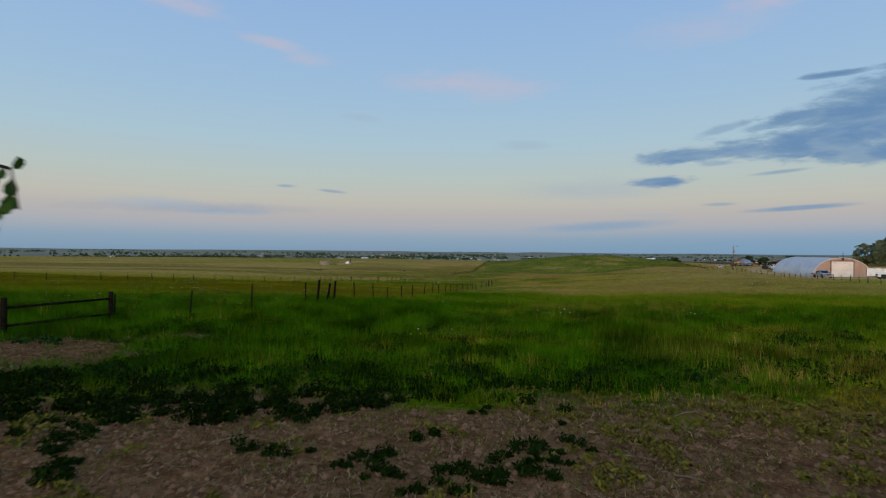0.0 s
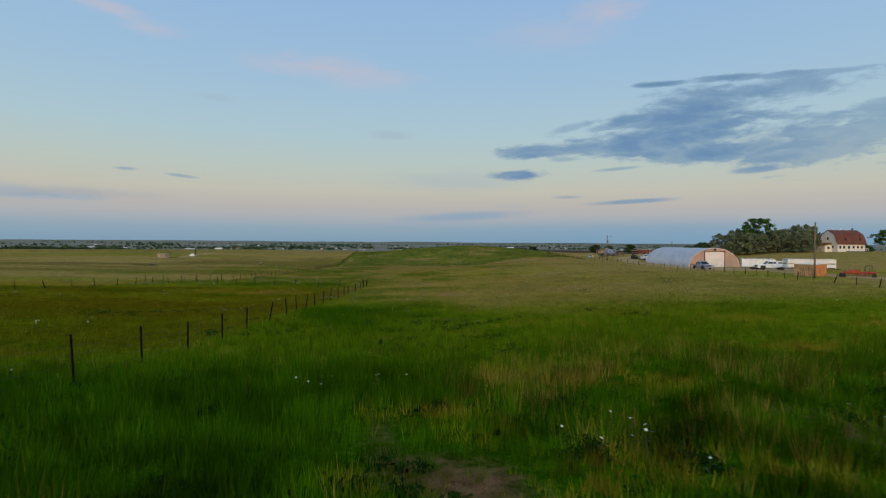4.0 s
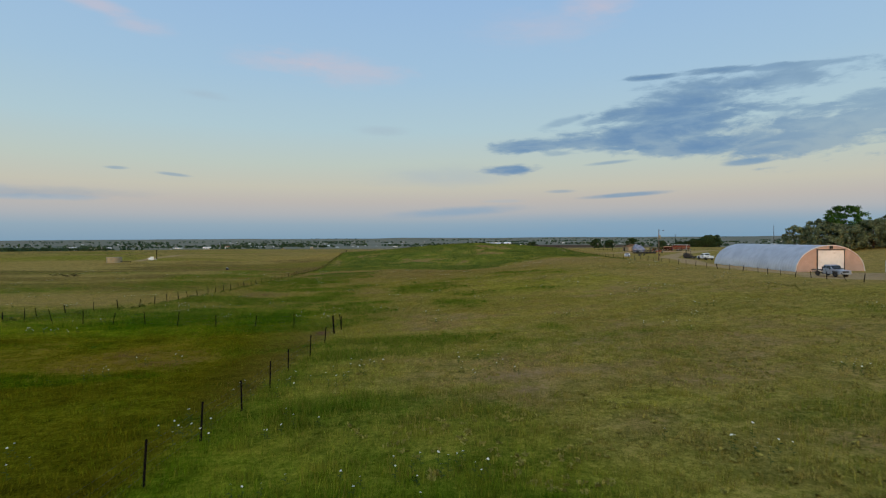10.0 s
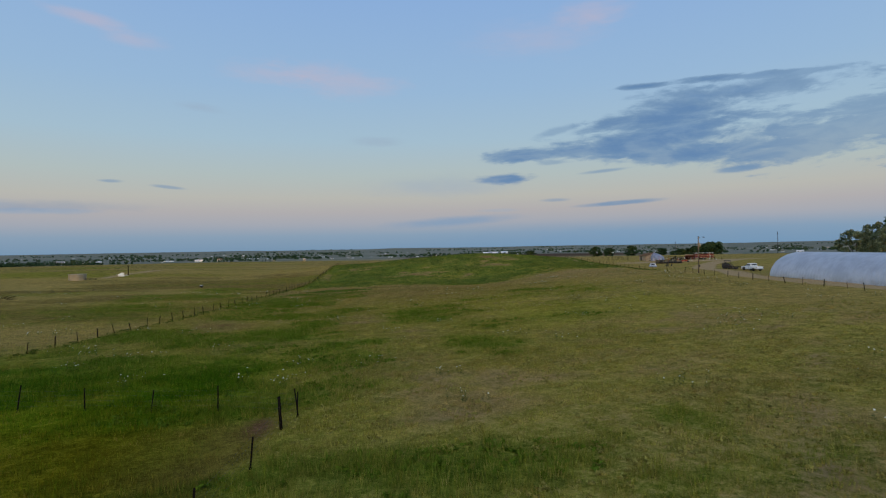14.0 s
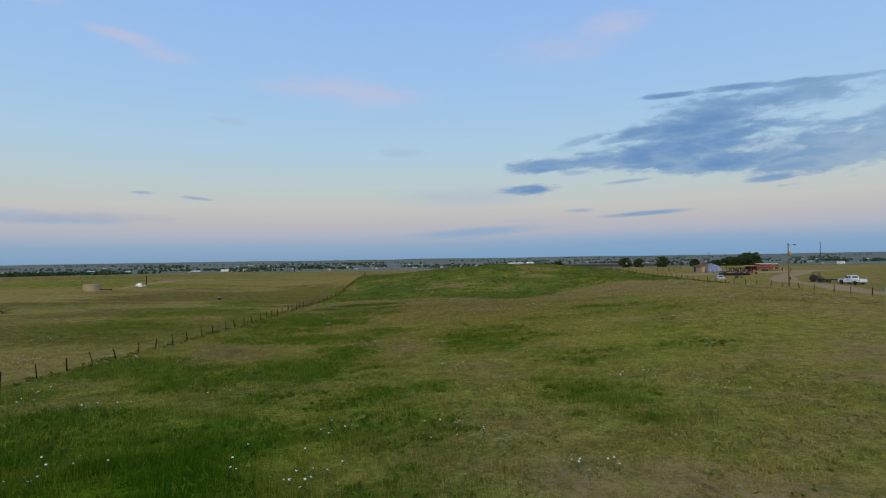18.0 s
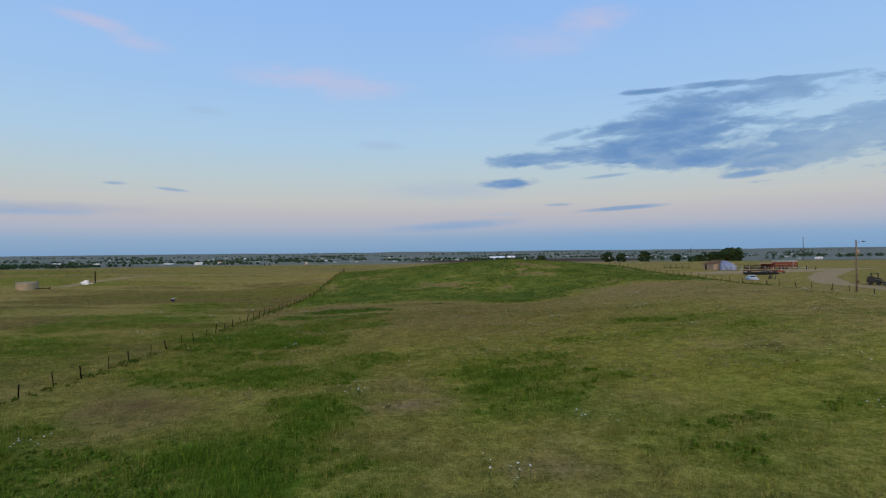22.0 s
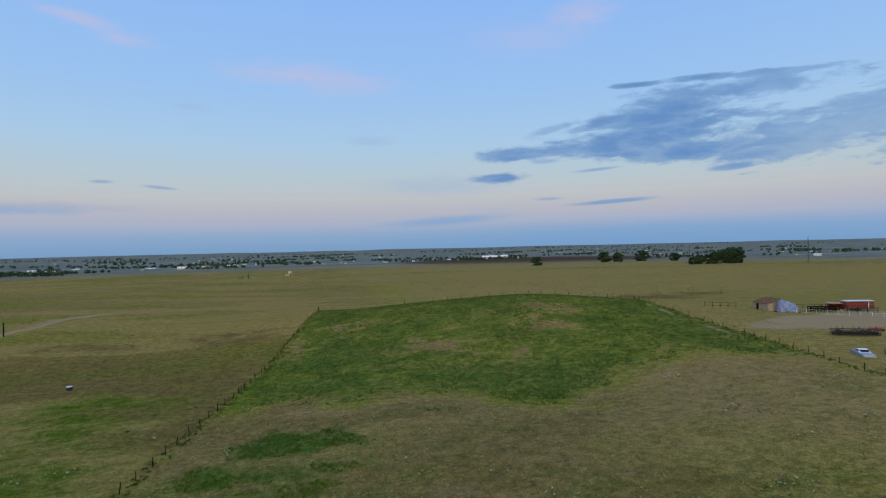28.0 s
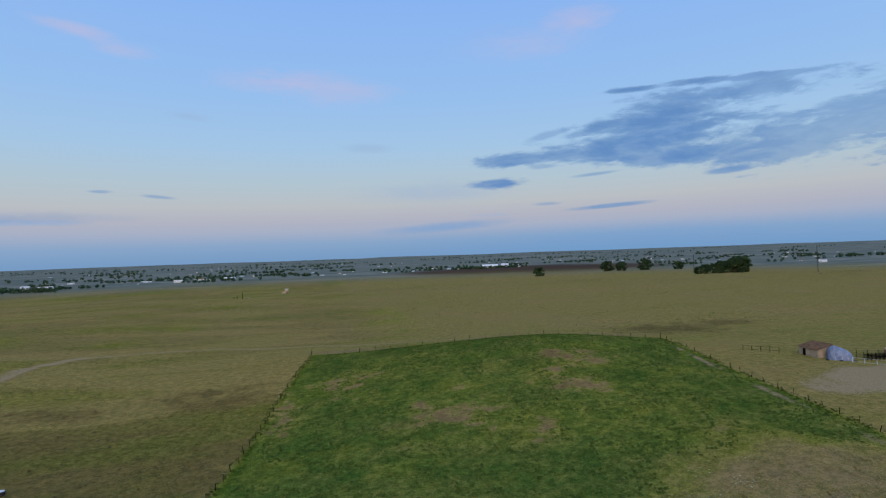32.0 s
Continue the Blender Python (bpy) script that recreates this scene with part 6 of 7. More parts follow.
def near_branch_tree():
    """The tree beside the take-off place: one leafy twig hangs into sight."""
    t = empty("cottonwood_tree", on_ground(-6.4, -1.2), "leafy cottonwood beside the bare take-off ground", "tree")
    inv = t.matrix_world.inverted()
    tip, fork = Vector((-2.22, 2.50, 3.62)), Vector((-6.2, -1.0, 3.6))
    bm = rods(((-6.4, -1.2, -0.4), tuple(fork), 0.24, 0.17), (tuple(fork), (-7.6, -2.0, 7.0), 0.16, 0.05), (tuple(fork), (-4.6, -2.6, 6.4), 0.12, 0.04), seg=10)
    bm.transform(inv)
    part("trunk", bm, M["bark"], t, smooth=True)
    bm = rods((tuple(fork), (-4.0, 0.9, 4.15), 0.07, 0.035), ((-4.0, 0.9, 4.15), tuple(tip), 0.03, 0.008), (tuple(tip), (-2.14, 2.46, 3.42), 0.006, 0.003), seg=7)
    bm.transform(inv)
    part("limb", bm, M["bark"], t, smooth=True)
    rr = np.random.default_rng(5)
    leaves = bmesh.new()
    for i in range(62):
        k = rr.uniform(0.0, 1.0) ** 0.35
        c = Vector((-4.0, 0.9, 4.15)).lerp(tip, k) + Vector(rr.normal(size=3) * 0.06) - Vector((0, 0, 0.02 + 0.20 * rr.random()))
        m = Matrix.Translation(c) @ Euler((rr.uniform(0.9, 2.1), rr.uniform(-0.6, 0.6), rr.uniform(0, 6.28))).to_matrix().to_4x4() @ Matrix.Scale(rr.uniform(0.032, 0.055), 4)
        v = [leaves.verts.new(m @ Vector(p)) for p in ((0, -0.9, 0.0), (0.75, -0.55, 0.12), (0.8, 0.1, 0.12), (0.35, 0.7, 0.05), (0, 1.2, -0.1), (-0.35, 0.7, 0.05), (-0.8, 0.1, 0.12), (-0.75, -0.55, 0.12))]
        leaves.faces.new(v)
    for dx, dz in ((-0.05, -0.02), (0.0, -0.09), (-0.07, -0.13), (-0.02, -0.19), (-0.09, -0.05), (-0.06, -0.22)):
        m = Matrix.Translation(tip + Vector((dx - 0.02, 0.02, dz))) @ Euler((rr.uniform(1.1, 1.9), rr.uniform(-0.5, 0.5), rr.uniform(0, 6.28))).to_matrix().to_4x4() @ Matrix.Scale(rr.uniform(0.036, 0.050), 4)
        leaves.faces.new([leaves.verts.new(m @ Vector(p)) for p in ((0, -0.9, 0.0), (0.75, -0.55, 0.12), (0.8, 0.1, 0.12), (0.35, 0.7, 0.05), (0, 1.2, -0.1), (-0.35, 0.7, 0.05), (-0.8, 0.1, 0.12), (-0.75, -0.55, 0.12))])
    leaves.transform(inv)
    part("twig_leaves", leaves, M["leaf_dark"], t)
    pts = crown_points(rr, 8.5, 2.6, 4.0, 20, 160, (0.07, 0.27)) + np.array((-7.6, -3.4, 0.2)) - np.array((-6.4, -1.2, 0))
    part("crown", mesh_of("crown", *leaf_quads(pts, 0.12, rr), [M["leaf_dark"]]), None, t)


near_branch_tree()

# far woods, shelter belts and scrub across the plain
rr = np.random.default_rng(31)
spots = []
# bearing range, distance range, rows, trees in a row, row length, height range
for lo, hi, d0, d1, n, k, long, s0, s1 in ((-48, -4, 1330, 1650, 20, 16, 120, 4, 9), (-34, -20, 1250, 1340, 7, 20, 90, 7, 12), (-24, 20, 1450, 1900, 26, 14, 120, 4, 8), (-48, 56, 1900, 2700, 34, 13, 220, 4, 9),
                                           (-48, 56, 2700, 4400, 38, 14, 420, 6, 11), (18, 56, 1400, 2300, 16, 9, 110, 3, 7), (40, 52, 1700, 1950, 3, 16, 110, 5, 10), (-50, 52, 1400, 3000, 70, 3, 60, 4, 8)):
    for _ in range(n):
        a, d, turn = math.radians(rr.uniform(lo, hi)), rr.uniform(d0, d1), rr.normal(0, 0.25)
        t = rr.uniform(-0.5, 0.5, k) * long * rr.uniform(0.5, 1.3)
        side = rr.normal(0, 0.06, k) * long
        spots.append(np.stack([d * math.sin(a) + 8 + t * math.cos(turn) - side * math.sin(turn), d * math.cos(a) + 100 + t * math.sin(turn) + side * math.cos(turn), rr.uniform(s0, s1, k)], 1))
spots = np.concatenate(spots)
pts = []
for x, y, s in spots:
    d = rr.normal(size=(30, 3))
    d /= np.linalg.norm(d, axis=1)[:, None]
    pts.append(np.array([x, y, ground_z(x, y) + s * 0.5]) + d * np.array([s * rr.uniform(0.45, 0.8), s * 0.5, s * rr.uniform(0.42, 0.56)]) * rr.uniform(0.35, 1.0, (30, 1)))
pts = np.concatenate(pts)
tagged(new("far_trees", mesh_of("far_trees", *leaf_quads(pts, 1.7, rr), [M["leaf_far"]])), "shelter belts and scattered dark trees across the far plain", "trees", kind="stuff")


# ---------- far buildings ----------
def far_house(m, w, d, h, label, roof, group="far houses on the plain", name="far_house"):
    b = empty(name, m, label, "house", group)
    part("wall", boxes(((0, 0, h / 2 - 1.5), (w, d, h + 3))), M["plaster"], b)
    bm = prism([(-d / 2 - 0.6, h), (d / 2 + 0.6, h), (0, h + d * 0.24)], w + 1.0)
    bmesh.ops.transform(bm, matrix=pose(0, 0, 0, 0, 0, 90), verts=bm.verts)
    part("roof", bm, M[roof], b)
    n = max(2, int(w / 5))
    for i in range(n):
        part("window", boxes(((-w / 2 + w * (i + 0.5) / n, -d / 2 - 0.05, h * 0.55), (1.6, 0.12, h * 0.35))), M["glass"], b)
    return b


far_house(on_ground(-520, 1395, 14), 26, 10, 3.6, "large white farm building with pale roof among trees", "cream")
far_house(on_ground(-552, 1390, 14), 14, 10, 6, "white house with pale roof among far trees", "cream")
far_house(on_ground(480, 1640, -14), 44, 16, 5, "long white barn far out on the plain", "white", name="far_barn")
far_house(on_ground(520, 1630, -14), 20, 16, 6, "small white barn far out on the plain", "white", name="far_barn")
far_house(on_ground(1010, 1080, -40), 13, 8, 3.2, "pale flat farm building far on the plain", "cream", name="far_barn")
far_house(on_ground(1130, 1010, -40), 16, 8, 3.2, "reddish farm building far on the plain", "rust", name="far_barn")
house_a = far_house(on_ground(-300, 1500), 18, 9, 3.6, "small white house on the far plain", "cream")
house_b = far_house(on_ground(-260, 1540, 10), 12, 9, 4.5, "small white house with brown roof on the far plain", "rust")
house_c = far_house(on_ground(-200, 1560, -10), 26, 7, 3.2, "long low white mobile home on the far plain", "white")
r = random.Random(12)
for lo, hi, d0, d1, n in ((-24, 14, 1420, 1700, 30), (-40, -22, 1500, 1900, 8), (16, 52, 1500, 2500, 34), (-30, 30, 2000, 3200, 22)):
    for _ in range(n):
        a, d = math.radians(r.uniform(lo, hi)), r.uniform(d0, d1)
        s = r.uniform(0.28, 0.50)
        copy_thing(r.choice((house_a, house_b, house_c)), on_ground(d * math.sin(a) + 8, d * math.cos(a) + 100, r.uniform(-30, 30)) @ Matrix.Diagonal((s, s, s, 1)))


# ---------- grass ----------
def build_blade(n, b):
    """Thin leaf: colour from the plan, and normals bent upwards so that blades are lit like the ground."""
    at = n.add("ShaderNodeAttribute")
    at.attribute_name = "tint"
    n.put(at.outputs["Color"], b.inputs["Base Color"])
    b.inputs["Specular IOR Level"].default_value = 0.0
    up = n.add("ShaderNodeVectorMath")
    up.operation = "MULTIPLY_ADD"
    n.put(n.add("ShaderNodeNewGeometry").outputs["Normal"], up.inputs[0])
    up.inputs[1].default_value, up.inputs[2].default_value = (0.45, 0.45, 0.45), (0, 0, 0.8)
    soft = n.add("ShaderNodeVectorMath")
    soft.operation = "NORMALIZE"
    n.put(up.outputs[0], soft.inputs[0])
    n.put(soft.outputs[0], b.inputs["Normal"])


M["blade"] = material("grass_blade", build_blade, 0.8)
TONES = np.array([LUSH, MID, DRY, STRAW, RED, LUSH_UP, MID_UP, DRY_UP, RED_UP])


def grass(name, label, y0, y1, count, blades, hgt, width, seed, spread=0.14, xlim=(-80, 110), middle=8.0, core=10.0, fall=16.0, heads=0.10):
    """Tufts of tapered blades, thick in the middle of the strip and thinner to its sides."""
    q = np.random.default_rng(seed)
    n = count * 8
    x, y = q.uniform(*xlim, n), q.uniform(y0, y1, n)
    ok = (x > -(0.88 * y + 8)) & (x < np.minimum(1.2 * y + 8, side_x(y, RIGHT_FENCE) + 30))
    ok &= q.random(n) < np.maximum(1.0 / (1.0 + (np.maximum(np.abs(x - middle) - core, 0) / fall) ** 2), 0.10)
    x, y = x[ok], y[ok]
    bare, lush, dry, stems, _, hill = cover(x, y)
    clump = 0.6 * value_noise(x, y, 1.3, 41, 2) + 0.4 * value_noise(x, y, 0.45, 42, 1)
    keep = q.random(len(x)) < np.clip((1.0 - 0.97 * bare) * (-0.15 + 1.9 * clump) * (0.6 + 0.5 * lush), 0.02, 1)
    keep[keep] &= np.cumsum(keep)[keep] <= count
    x, y, bare, lush, dry, stems, clump, hill = (v[keep] for v in (x, y, bare, lush, dry, stems, clump, hill))
    size = hgt * (0.50 + 0.65 * lush + 0.12 * dry) * (0.35 + 1.3 * clump) * (1 - 0.55 * bare) * (0.50 + 0.50 * ease(y, 9, 20)) * (0.3 + 0.7 * ease(line_distance(x, y, LANE), 4, 20)) * q.uniform(0.75, 1.25, len(x))
    gold = np.clip(1.25 * blob(x, y, 9.5, 34.5, 7, 5.5) + 0.9 * blob(x, y, 10, 15, 7, 6), 0, 1)
    patchy = ease(value_noise(x, y, 3.0, 43, 2), 0.46, 0.66)
    straw = (q.random(len(x)) < (heads + 0.75 * gold) * patchy * (1 - 0.5 * lush)) * q.uniform(0.35, 1.0, len(x))
    size = size * (1 + 0.35 * gold * patchy)
    k = blades
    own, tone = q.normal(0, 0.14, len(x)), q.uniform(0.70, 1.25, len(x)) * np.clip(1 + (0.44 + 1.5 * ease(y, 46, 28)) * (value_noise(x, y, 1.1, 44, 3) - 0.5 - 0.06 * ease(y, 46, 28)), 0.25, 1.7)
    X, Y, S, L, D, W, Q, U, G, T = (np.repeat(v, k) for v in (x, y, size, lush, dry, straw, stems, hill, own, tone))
    m = len(X)
    ang, rad = q.uniform(0, 2 * np.pi, m), spread * np.sqrt(q.random(m))
    X, Y = X + rad * np.cos(ang), Y + rad * np.sin(ang)
    Z = height(X, Y) - 0.02
    H = S * q.uniform(0.5, 1.1, m)
    lean = H * q.uniform(0.05, 0.42, m)
    face = q.uniform(0, np.pi, m)
    w = width * q.uniform(0.6, 1.3, m)
    dx, dy = np.cos(face) * w / 2, np.sin(face) * w / 2
    verts = np.stack([np.stack([X - dx, Y - dy, Z], 1), np.stack([X + dx, Y + dy, Z], 1), np.stack([X + lean * np.cos(ang), Y + lean * np.sin(ang), Z + H], 1)], 1).reshape(-1, 3)
    jit = q.normal(0, 0.08, m)
    a, d, e = (np.clip(v, 0, 1)[:, None] for v in (1.25 * (L + G + jit) - 0.12, 1.2 * (D - G + jit) - 0.1, Q + q.normal(0, 0.12, m)))
    u, h, v = U[:, None], W[:, None], cooler(X, Y)[:, None]

    def tint(near, up):
        return TONES[near] * (1 - u) + TONES[up] * u

    col = tint(1, 6) * (1 - d) + (tint(2, 7) * (1 - v) + np.array(DRY_HILL) * v) * d
    col = col * (1 - e) + tint(4, 8) * e
    col = col * (1 - a) + (tint(0, 5) * (1 - v) + np.array(LUSH_HILL) * v) * a
    col = col * (1 - h) + TONES[3] * h
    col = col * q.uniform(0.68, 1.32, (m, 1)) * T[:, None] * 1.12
    me = mesh_of(name, verts, np.arange(m * 3).reshape(-1, 3), [M["blade"]])
    colour_layer(me, "tint", np.concatenate([np.repeat(col, 3, 0), np.ones((m * 3, 1))], 1))
    return tagged(new(name, me), label, "grass", kind="stuff")


grass("near_grass", "tall dark green grass tufts by the bare take-off ground", 5, 36, 36000, 10, 0.46, 0.019, 1, 0.15, (-38, 52), 0.0, 12, 14, 0.05)
grass("meadow_grass", "green meadow grass with straw coloured seed heads", 36, 74, 40000, 9, 0.46, 0.022, 2, 0.20, (-60, 85), 1.0, 12, 16, 0.06)
grass("field_grass", "mixed green and dry field grass", 74, 122, 44000, 8, 0.40, 0.024, 3, 0.24, (-75, 105), 8.0, 12, 16, 0.05)
grass("dry_grass", "pale dry prairie grass over the field", 122, 205, 52000, 7, 0.38, 0.034, 4, 0.28, (-95, 118), 8.0, 18, 20, 0.03)
grass("hill_grass", "short green grass on the hill", 205, 335, 40000, 5, 0.34, 0.055, 5, 0.34, (-75, 150), 35.0, 40, 30, 0.02)


def weeds(name, label, n, y0, y1, xr, tone, size, seed, pred, leaf=0.05, per=70, tries=6):
    """Low leafy weed clumps, as on disturbed ground."""
    q = np.random.default_rng(seed)
    x, y = q.uniform(*xr, n * tries), q.uniform(y0, y1, n * tries)
    ok = pred(x, y) & (x > -(0.88 * y + 6)) & (x < 1.2 * y + 6) & (line_distance(x, y, TRAILS[0]) > 3)
    x, y = x[ok][:n], y[ok][:n]
    s = size * q.uniform(0.45, 1.3, len(x))
    pts = []
    for a, b, c in zip(x, y, s):
        d = q.normal(size=(per, 3))
        d[:, 2] = np.abs(d[:, 2])
        d /= np.linalg.norm(d, axis=1)[:, None]
        pts.append(np.array([a, b, ground_z(a, b)]) + d * np.array([c, c, c * 0.8]) * q.uniform(0.25, 1, (per, 1)))
    pts = np.concatenate(pts)
    v, f = leaf_quads(pts, leaf, q, 0.45)
    me = mesh_of(name, v, f, [M["blade"]])
    col = np.array(tone) * q.uniform(0.6, 1.4, (len(pts), 1))
    colour_layer(me, "tint", np.concatenate([np.repeat(col, 4, 0), np.ones((len(v), 1))], 1))
    return tagged(new(name, me), label, "weeds", kind="stuff")


weeds("dark_weeds", "dark green leafy weed clumps on bare earth", 3000, 10.0, 26, (-20, 22), (0.008, 0.017, 0.003), 0.27, 6, lambda x, y: (value_noise(x, y, 0.8, 58, 2) > 0.39) & (patches(x, y, EARTHS[:2]) < 0.40) & (0.8 * value_noise(x, y, 5, 51, 2) + 0.3 * value_noise(x, y, 1.3, 59, 2) - 0.05 + 0.64 * blob(x, y, -8.5, 13.5, 7, 3.6) + 0.42 * blob(x, y, 0.5, 15.0, 7, 3.4) > 0.55 + 0.45 * ease(x, -4, 2) * ease(y, 15.5, 12.5) + 0.25 * ease(x, 2, 6)), leaf=0.06, per=46)
weeds("meadow_weeds", "dark green leafy weeds in dense patches between straw tufts", 2500, 13.5, 34, (-14, 18), (0.013, 0.034, 0.006), 0.30, 31, lambda x, y: (value_noise(x, y, 3.2, 61, 3) > 0.47 + 0.05 * ease(y, 20, 28)) & (value_noise(x, y, 0.9, 62, 2) > 0.42) & (patches(x, y, EARTHS[:2]) < 0.35), leaf=0.065, per=40)
weeds("field_weeds", "dark leafy weeds scattered through the meadow grass", 1900, 18, 74, (-26, 20), (0.020, 0.046, 0.010), 0.24, 7, lambda x, y: (value_noise(x, y, 9, 52, 3) > 0.52) & (value_noise(x, y, 1.6, 56, 2) > 0.45), leaf=0.07, per=34)
weeds("straw_tussocks", "pale straw and yellow green bunch grass on the worn field", 5200, 62, 132, (3, 64), (0.265, 0.228, 0.055), 0.18, 33, lambda x, y: (value_noise(x, y, 2.4, 63, 3) > 0.46) & (cover(x, y)[1] < 0.45), leaf=0.085, per=15)
weeds("green_tussocks", "ragged green grass tussocks in the moist parts of the field", 4200, 96, 232, (-14, 50), (0.085, 0.135, 0.012), 0.26, 34, lambda x, y: (value_noise(x, y, 3.0, 64, 3) > 0.45) & (cover(x, y)[1] > 0.42) & (x > side_x(y, LEFT_FENCE)), leaf=0.115, per=16)
weeds("hill_tussocks", "rough green and brown tufts of grass on the hill", 5200, 214, 332, (0, 112), (0.080, 0.120, 0.024), 0.30, 37, lambda x, y: (value_noise(x, y, 4.0, 67, 3) > 0.46) & (cover(x, y)[1] > 0.30) & (x > side_x(y, LEFT_FENCE)) & (x < side_x(y, RIGHT_FENCE)), leaf=0.15, per=14)
weeds("dry_tussocks", "pale dry tussocks over the field below the hill", 3600, 150, 246, (-6, 84), (0.300, 0.240, 0.080), 0.20, 38, lambda x, y: (value_noise(x, y, 3.0, 68, 3) > 0.48) & (cover(x, y)[1] < 0.40) & (x > side_x(y, LEFT_FENCE)), leaf=0.11, per=16)
weeds("start_tussocks", "olive and straw bunch grass on the bare earth", 2300, 6.2, 18, (-11, 26), (0.115, 0.105, 0.020), 0.17, 35, lambda x, y: (value_noise(x, y, 1.2, 65, 3) > 0.60 - 0.03 * np.maximum(x, -1)), leaf=0.055, per=22)
weeds("lone_weeds", "single dark leafy weeds on the bare earth", 260, 7.2, 12.8, (-10, 2), (0.010, 0.022, 0.004), 0.17, 36, lambda x, y: value_noise(x, y, 0.9, 66, 2) > 0.62, leaf=0.05, per=60, tries=30)
weeds("sage_tussocks", "low grey green sage tussocks across the far pasture", 3000, 350, 950, (-200, 700), (0.130, 0.125, 0.045), 0.45, 17, lambda x, y: value_noise(x, y, 90, 54, 3) + 0.25 * value_noise(x, y, 12, 55, 2) > 0.60, leaf=0.22, per=18)
weeds("pasture_scrub", "brown scrub bushes in the dry pasture beyond the fences", 380, 225, 372, (-110, 240), (0.140, 0.112, 0.045), 0.32, 18, lambda x, y: (cover(x, y)[3] > 0.3) & ((x > side_x(y, RIGHT_FENCE) + 2) | (x < side_x(y, LEFT_FENCE) - 1)), leaf=0.13, per=34)

weeds("fence_line_weeds", "tall dark weeds left standing along the fence lines", 1300, 60, 345, (-60, 118), (0.078, 0.100, 0.016), 0.30, 20, lambda x, y: np.minimum(line_distance(x, y, LEFT_FENCE), np.minimum(line_distance(x, y, BACK_FENCE), line_distance(x, y, RIGHT_FENCE) + 5 * (y < 205))) < 0.6 + 0.5 * value_noise(x, y, 6, 57, 2), leaf=0.10, per=26, tries=60)


def clods(n, seed):
    """Lumps of earth and pebbles strewn over the bare ground."""
    q = np.random.default_rng(seed)
    x, y = q.uniform(-16, 26, n * 4), 4.5 + 21 * q.random(n * 4) ** 1.4
    ok = (q.random(n * 4) < ease(cover(x, y)[0], 0.35, 0.9)) & (x > -(0.88 * y + 4)) & (x < 1.1 * y + 4)
    x, y = x[ok][:n], y[ok][:n]
    s = 0.014 + 0.070 * q.random(len(x)) ** 3
    unit = np.array([(1, 0, 0), (0.3, 0.95, 0), (-0.8, 0.6, 0), (-0.8, -0.6, 0), (0.3, -0.95, 0), (0.1, 0.05, 0.75)])
    v = unit[None] * s[:, None, None] * q.uniform(0.55, 1.35, (len(x), 6, 1))
    a = q.uniform(0, 6.28, len(x))
    ca, sa = np.cos(a)[:, None], np.sin(a)[:, None]
    z = height(x, y)[:, None] - 0.004
    verts = np.stack([v[..., 0] * ca - v[..., 1] * sa + x[:, None], v[..., 0] * sa + v[..., 1] * ca + y[:, None], v[..., 2] + z], -1).reshape(-1, 3)
    tri = np.array([(k, (k + 1) % 5, 5) for k in range(5)])
    me = mesh_of("dirt_clods", verts, (tri[None] + 6 * np.arange(len(x))[:, None, None]).reshape(-1, 3), [M["blade"]])
    tone = np.array((0.16, 0.092, 0.053)) * q.uniform(0.45, 1.35, (len(x), 1))
    colour_layer(me, "tint", np.concatenate([np.repeat(tone, 6, 0), np.ones((len(x) * 6, 1))], 1))
    return tagged(new("dirt_clods", me), "loose brown earth clods and pebbles on bare ground", "earth", kind="stuff")


clods(20000, 19)


def litter(n, seed):
    """Dead blades and short stems lying on the bare ground, with thin olive grass between."""
    q = np.random.default_rng(seed)
    x, y = q.uniform(-18, 30, n * 3), 4.5 + 24 * q.random(n * 3) ** 1.2
    ok = (q.random(n * 3) < 0.15 + 0.85 * ease(value_noise(x, y, 0.8, 81, 3), 0.40, 0.62)) & (q.random(n * 3) < 0.1 + 0.9 * ease(cover(x, y)[0], 0.2, 0.6)) & (x > -(0.88 * y + 4)) & (x < 1.1 * y + 4)
    x, y = x[ok][:n], y[ok][:n]
    m = len(x)
    ang, size, up = q.uniform(0, 6.28, m), q.uniform(0.05, 0.20, m), q.uniform(0.05, 0.5, m) ** 1.4
    alive = q.random(m) < 0.30 + 0.4 * ease(x, 2, 8)
    up = np.where(alive, up + 0.5, up)
    w = 0.005 + 0.006 * q.random(m)
    z = height(x, y)
    a, b, c = np.stack([x - np.sin(ang) * w, y + np.cos(ang) * w, z], 1), np.stack([x + np.sin(ang) * w, y - np.cos(ang) * w, z], 1), np.stack([x + np.cos(ang) * size, y + np.sin(ang) * size, z + 0.012 + size * up], 1)
    col = np.where(alive[:, None], np.array((0.075, 0.085, 0.014)), np.where(q.random((m, 1)) < 0.45, np.array((0.26, 0.19, 0.10)), np.array((0.06, 0.036, 0.018)))) * q.uniform(0.6, 1.3, (m, 1))
    me = mesh_of("grass_litter", np.stack([a, b, c], 1).reshape(-1, 3), np.arange(m * 3).reshape(-1, 3), [M["blade"]])
    colour_layer(me, "tint", np.concatenate([np.repeat(col, 3, 0), np.ones((m * 3, 1))], 1))
    return tagged(new("grass_litter", me), "dead straw and thin olive grass strewn over bare earth", "litter", kind="stuff")


litter(90000, 77)


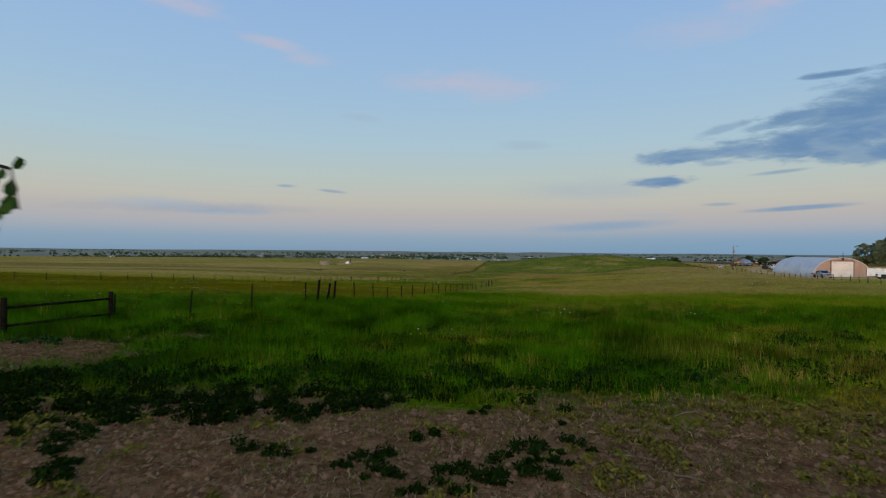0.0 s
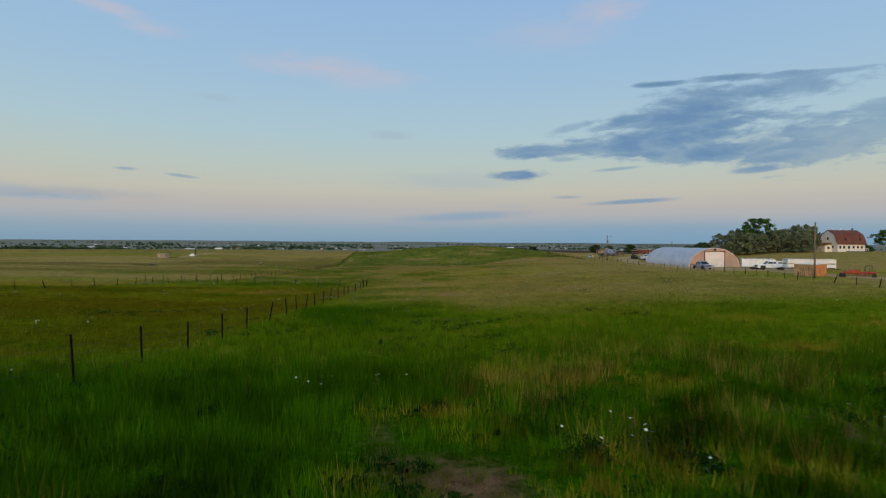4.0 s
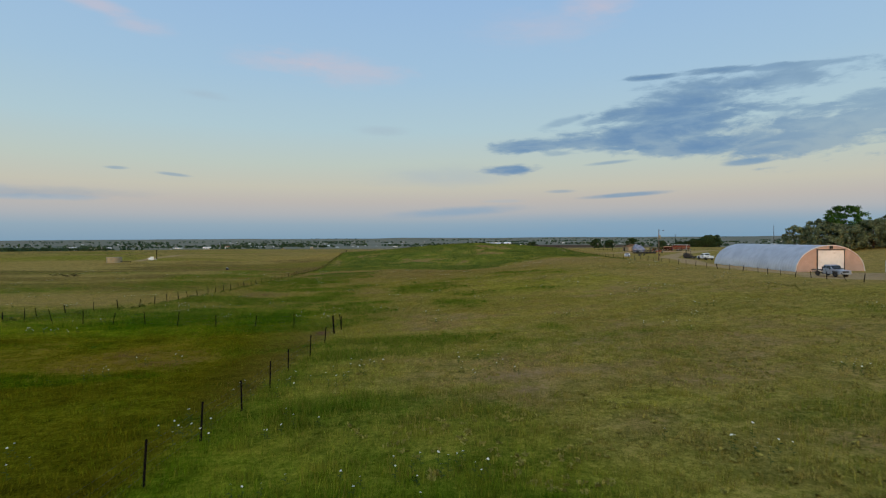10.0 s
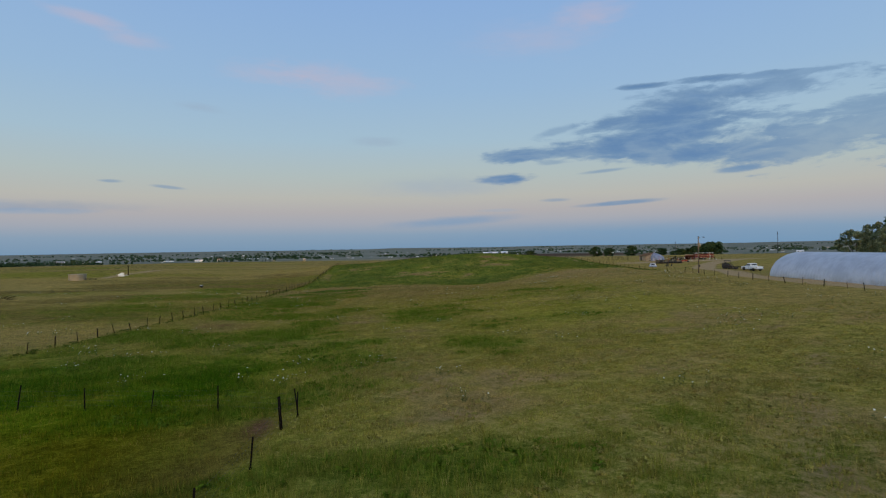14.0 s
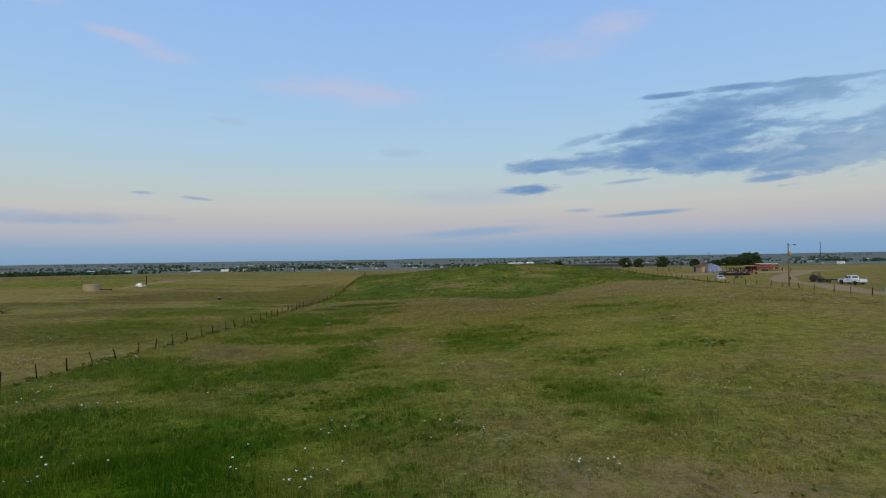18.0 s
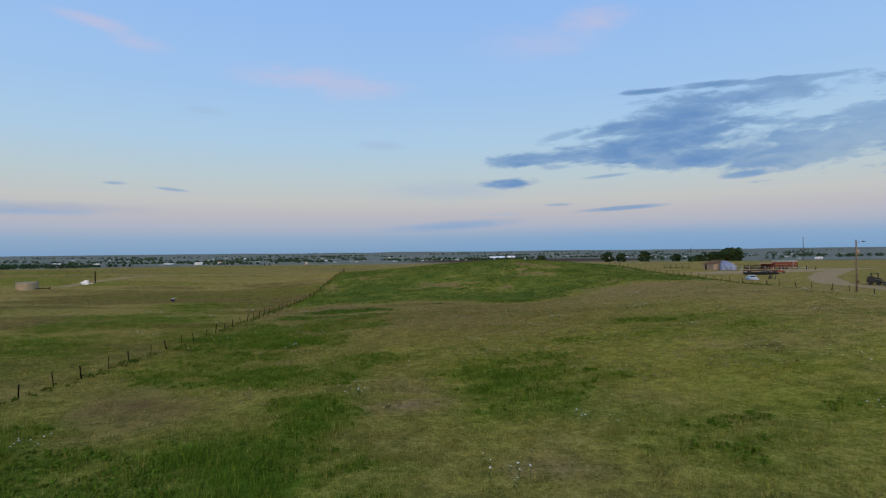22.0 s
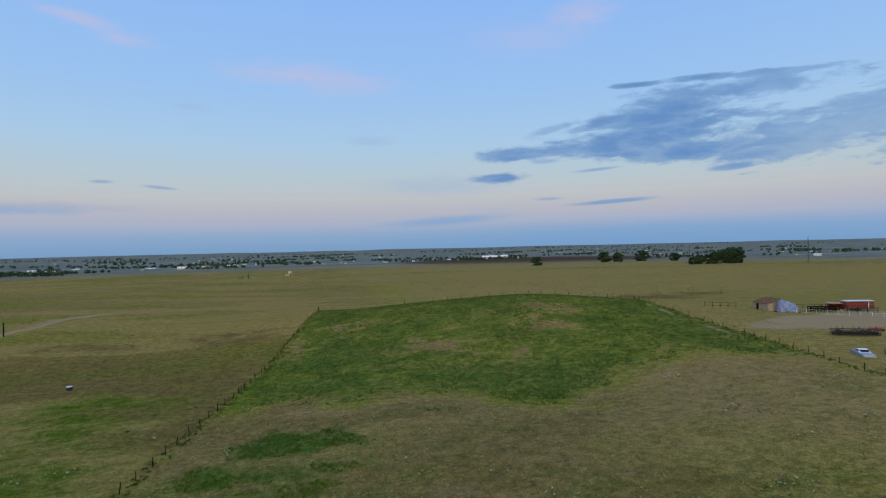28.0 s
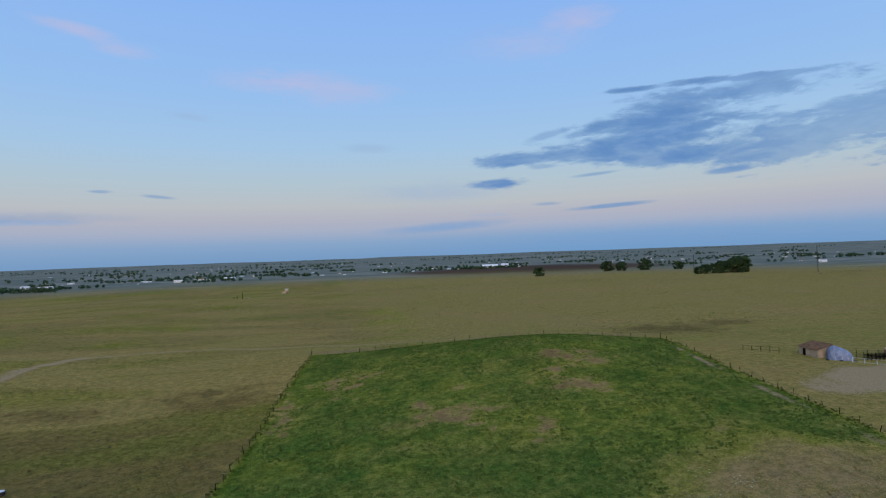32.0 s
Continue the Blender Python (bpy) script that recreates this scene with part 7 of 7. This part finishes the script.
def flowers(n, seed):
    """White prickly poppies: stalk, a few leaves and an open white cup."""
    q = np.random.default_rng(seed)
    cx, cy = q.uniform(-70, 90, 260), q.uniform(17, 235, 260)
    pick = q.integers(0, 260, n)
    x, y = cx[pick] + q.normal(0, 0.9, n), cy[pick] + q.normal(0, 0.9, n)
    ok = (x > -(0.85 * y + 6)) & (x < 1.15 * y + 6) & (x < side_x(y, RIGHT_FENCE) - 2)
    x, y = x[ok], y[ok]
    z = height(x, y)
    h = q.uniform(0.30, 0.60, len(x))
    verts, faces, cols = [], [], []
    for a, b, c, k in zip(x, y, z, h):
        o = len(verts)
        far = 1.0 + 0.005 * b
        rad = q.uniform(0.018, 0.030) * far
        verts += [(a - 0.006, b, c), (a + 0.006, b, c), (a + 0.006, b, c + k), (a - 0.006, b, c + k)]
        cols += [(0.05, 0.08, 0.015)] * 4
        faces.append((o, o + 1, o + 2, o + 3))
        tilt = q.uniform(-0.5, 0.5, 2)
        for s in range(3):
            p = len(verts)
            t = s * 1.047
            for e, u in ((1, 0.0), (0.8, 0.9), (-1, 0.0), (-0.8, -0.9)):
                px, py = rad * (e * math.cos(t) - u * math.sin(t)), rad * (e * math.sin(t) + u * math.cos(t))
                verts.append((a + px, b + py, c + k + tilt[0] * px + tilt[1] * py - 0.5 * rad + 0.9 * abs(e) * rad))
                cols.append((0.78, 0.75, 0.60))
            faces.append((p, p + 1, p + 2, p + 3))
        for s in range(4):
            p = len(verts)
            t, zz, ll = s * 1.7, c + k * (0.15 + 0.2 * s), 0.14
            verts += [(a, b, zz), (a + ll * 0.5 * math.cos(t + 0.4), b + ll * 0.5 * math.sin(t + 0.4), zz + 0.03), (a + ll * math.cos(t), b + ll * math.sin(t), zz + 0.02), (a + ll * 0.5 * math.cos(t - 0.4), b + ll * 0.5 * math.sin(t - 0.4), zz + 0.03)]
            cols += [(0.06, 0.09, 0.03)] * 4
            faces.append((p, p + 1, p + 2, p + 3))
    me = mesh_of("white_flowers", verts, faces, [M["blade"]])
    colour_layer(me, "tint", np.concatenate([np.array(cols), np.ones((len(cols), 1))], 1))
    return tagged(new("white_flowers", me), "white prickly poppies scattered through the grass", "flowers", kind="stuff")


flowers(2600, 8)

# dead sticks on the bare earth
r = random.Random(15)
for x, y, a, l in ((-4.2, 9.2, 40, 0.5), (-6.0, 8.6, 100, 0.35), (2.6, 9.0, -20, 0.7), (8.2, 9.6, 10, 0.8), (4.4, 11.6, 30, 0.6), (6.6, 13.2, 5, 0.5), (-1.6, 8.8, 75, 0.4), (3.2, 8.2, -35, 0.45)):
    bm = rods(((-l / 2, 0, 0), (0, 0.03, 0.02), 0.016, 0.013), ((0, 0.03, 0.02), (l / 2, -0.02, 0.03), 0.013, 0.007), seg=6)
    s = tagged(new("stick", finish(bm, "stick", M["polewood"])), "pale dead stick lying on bare earth", "stick", "sticks on the ground")
    s.matrix_world = on_ground(x, y, a, 0.012)
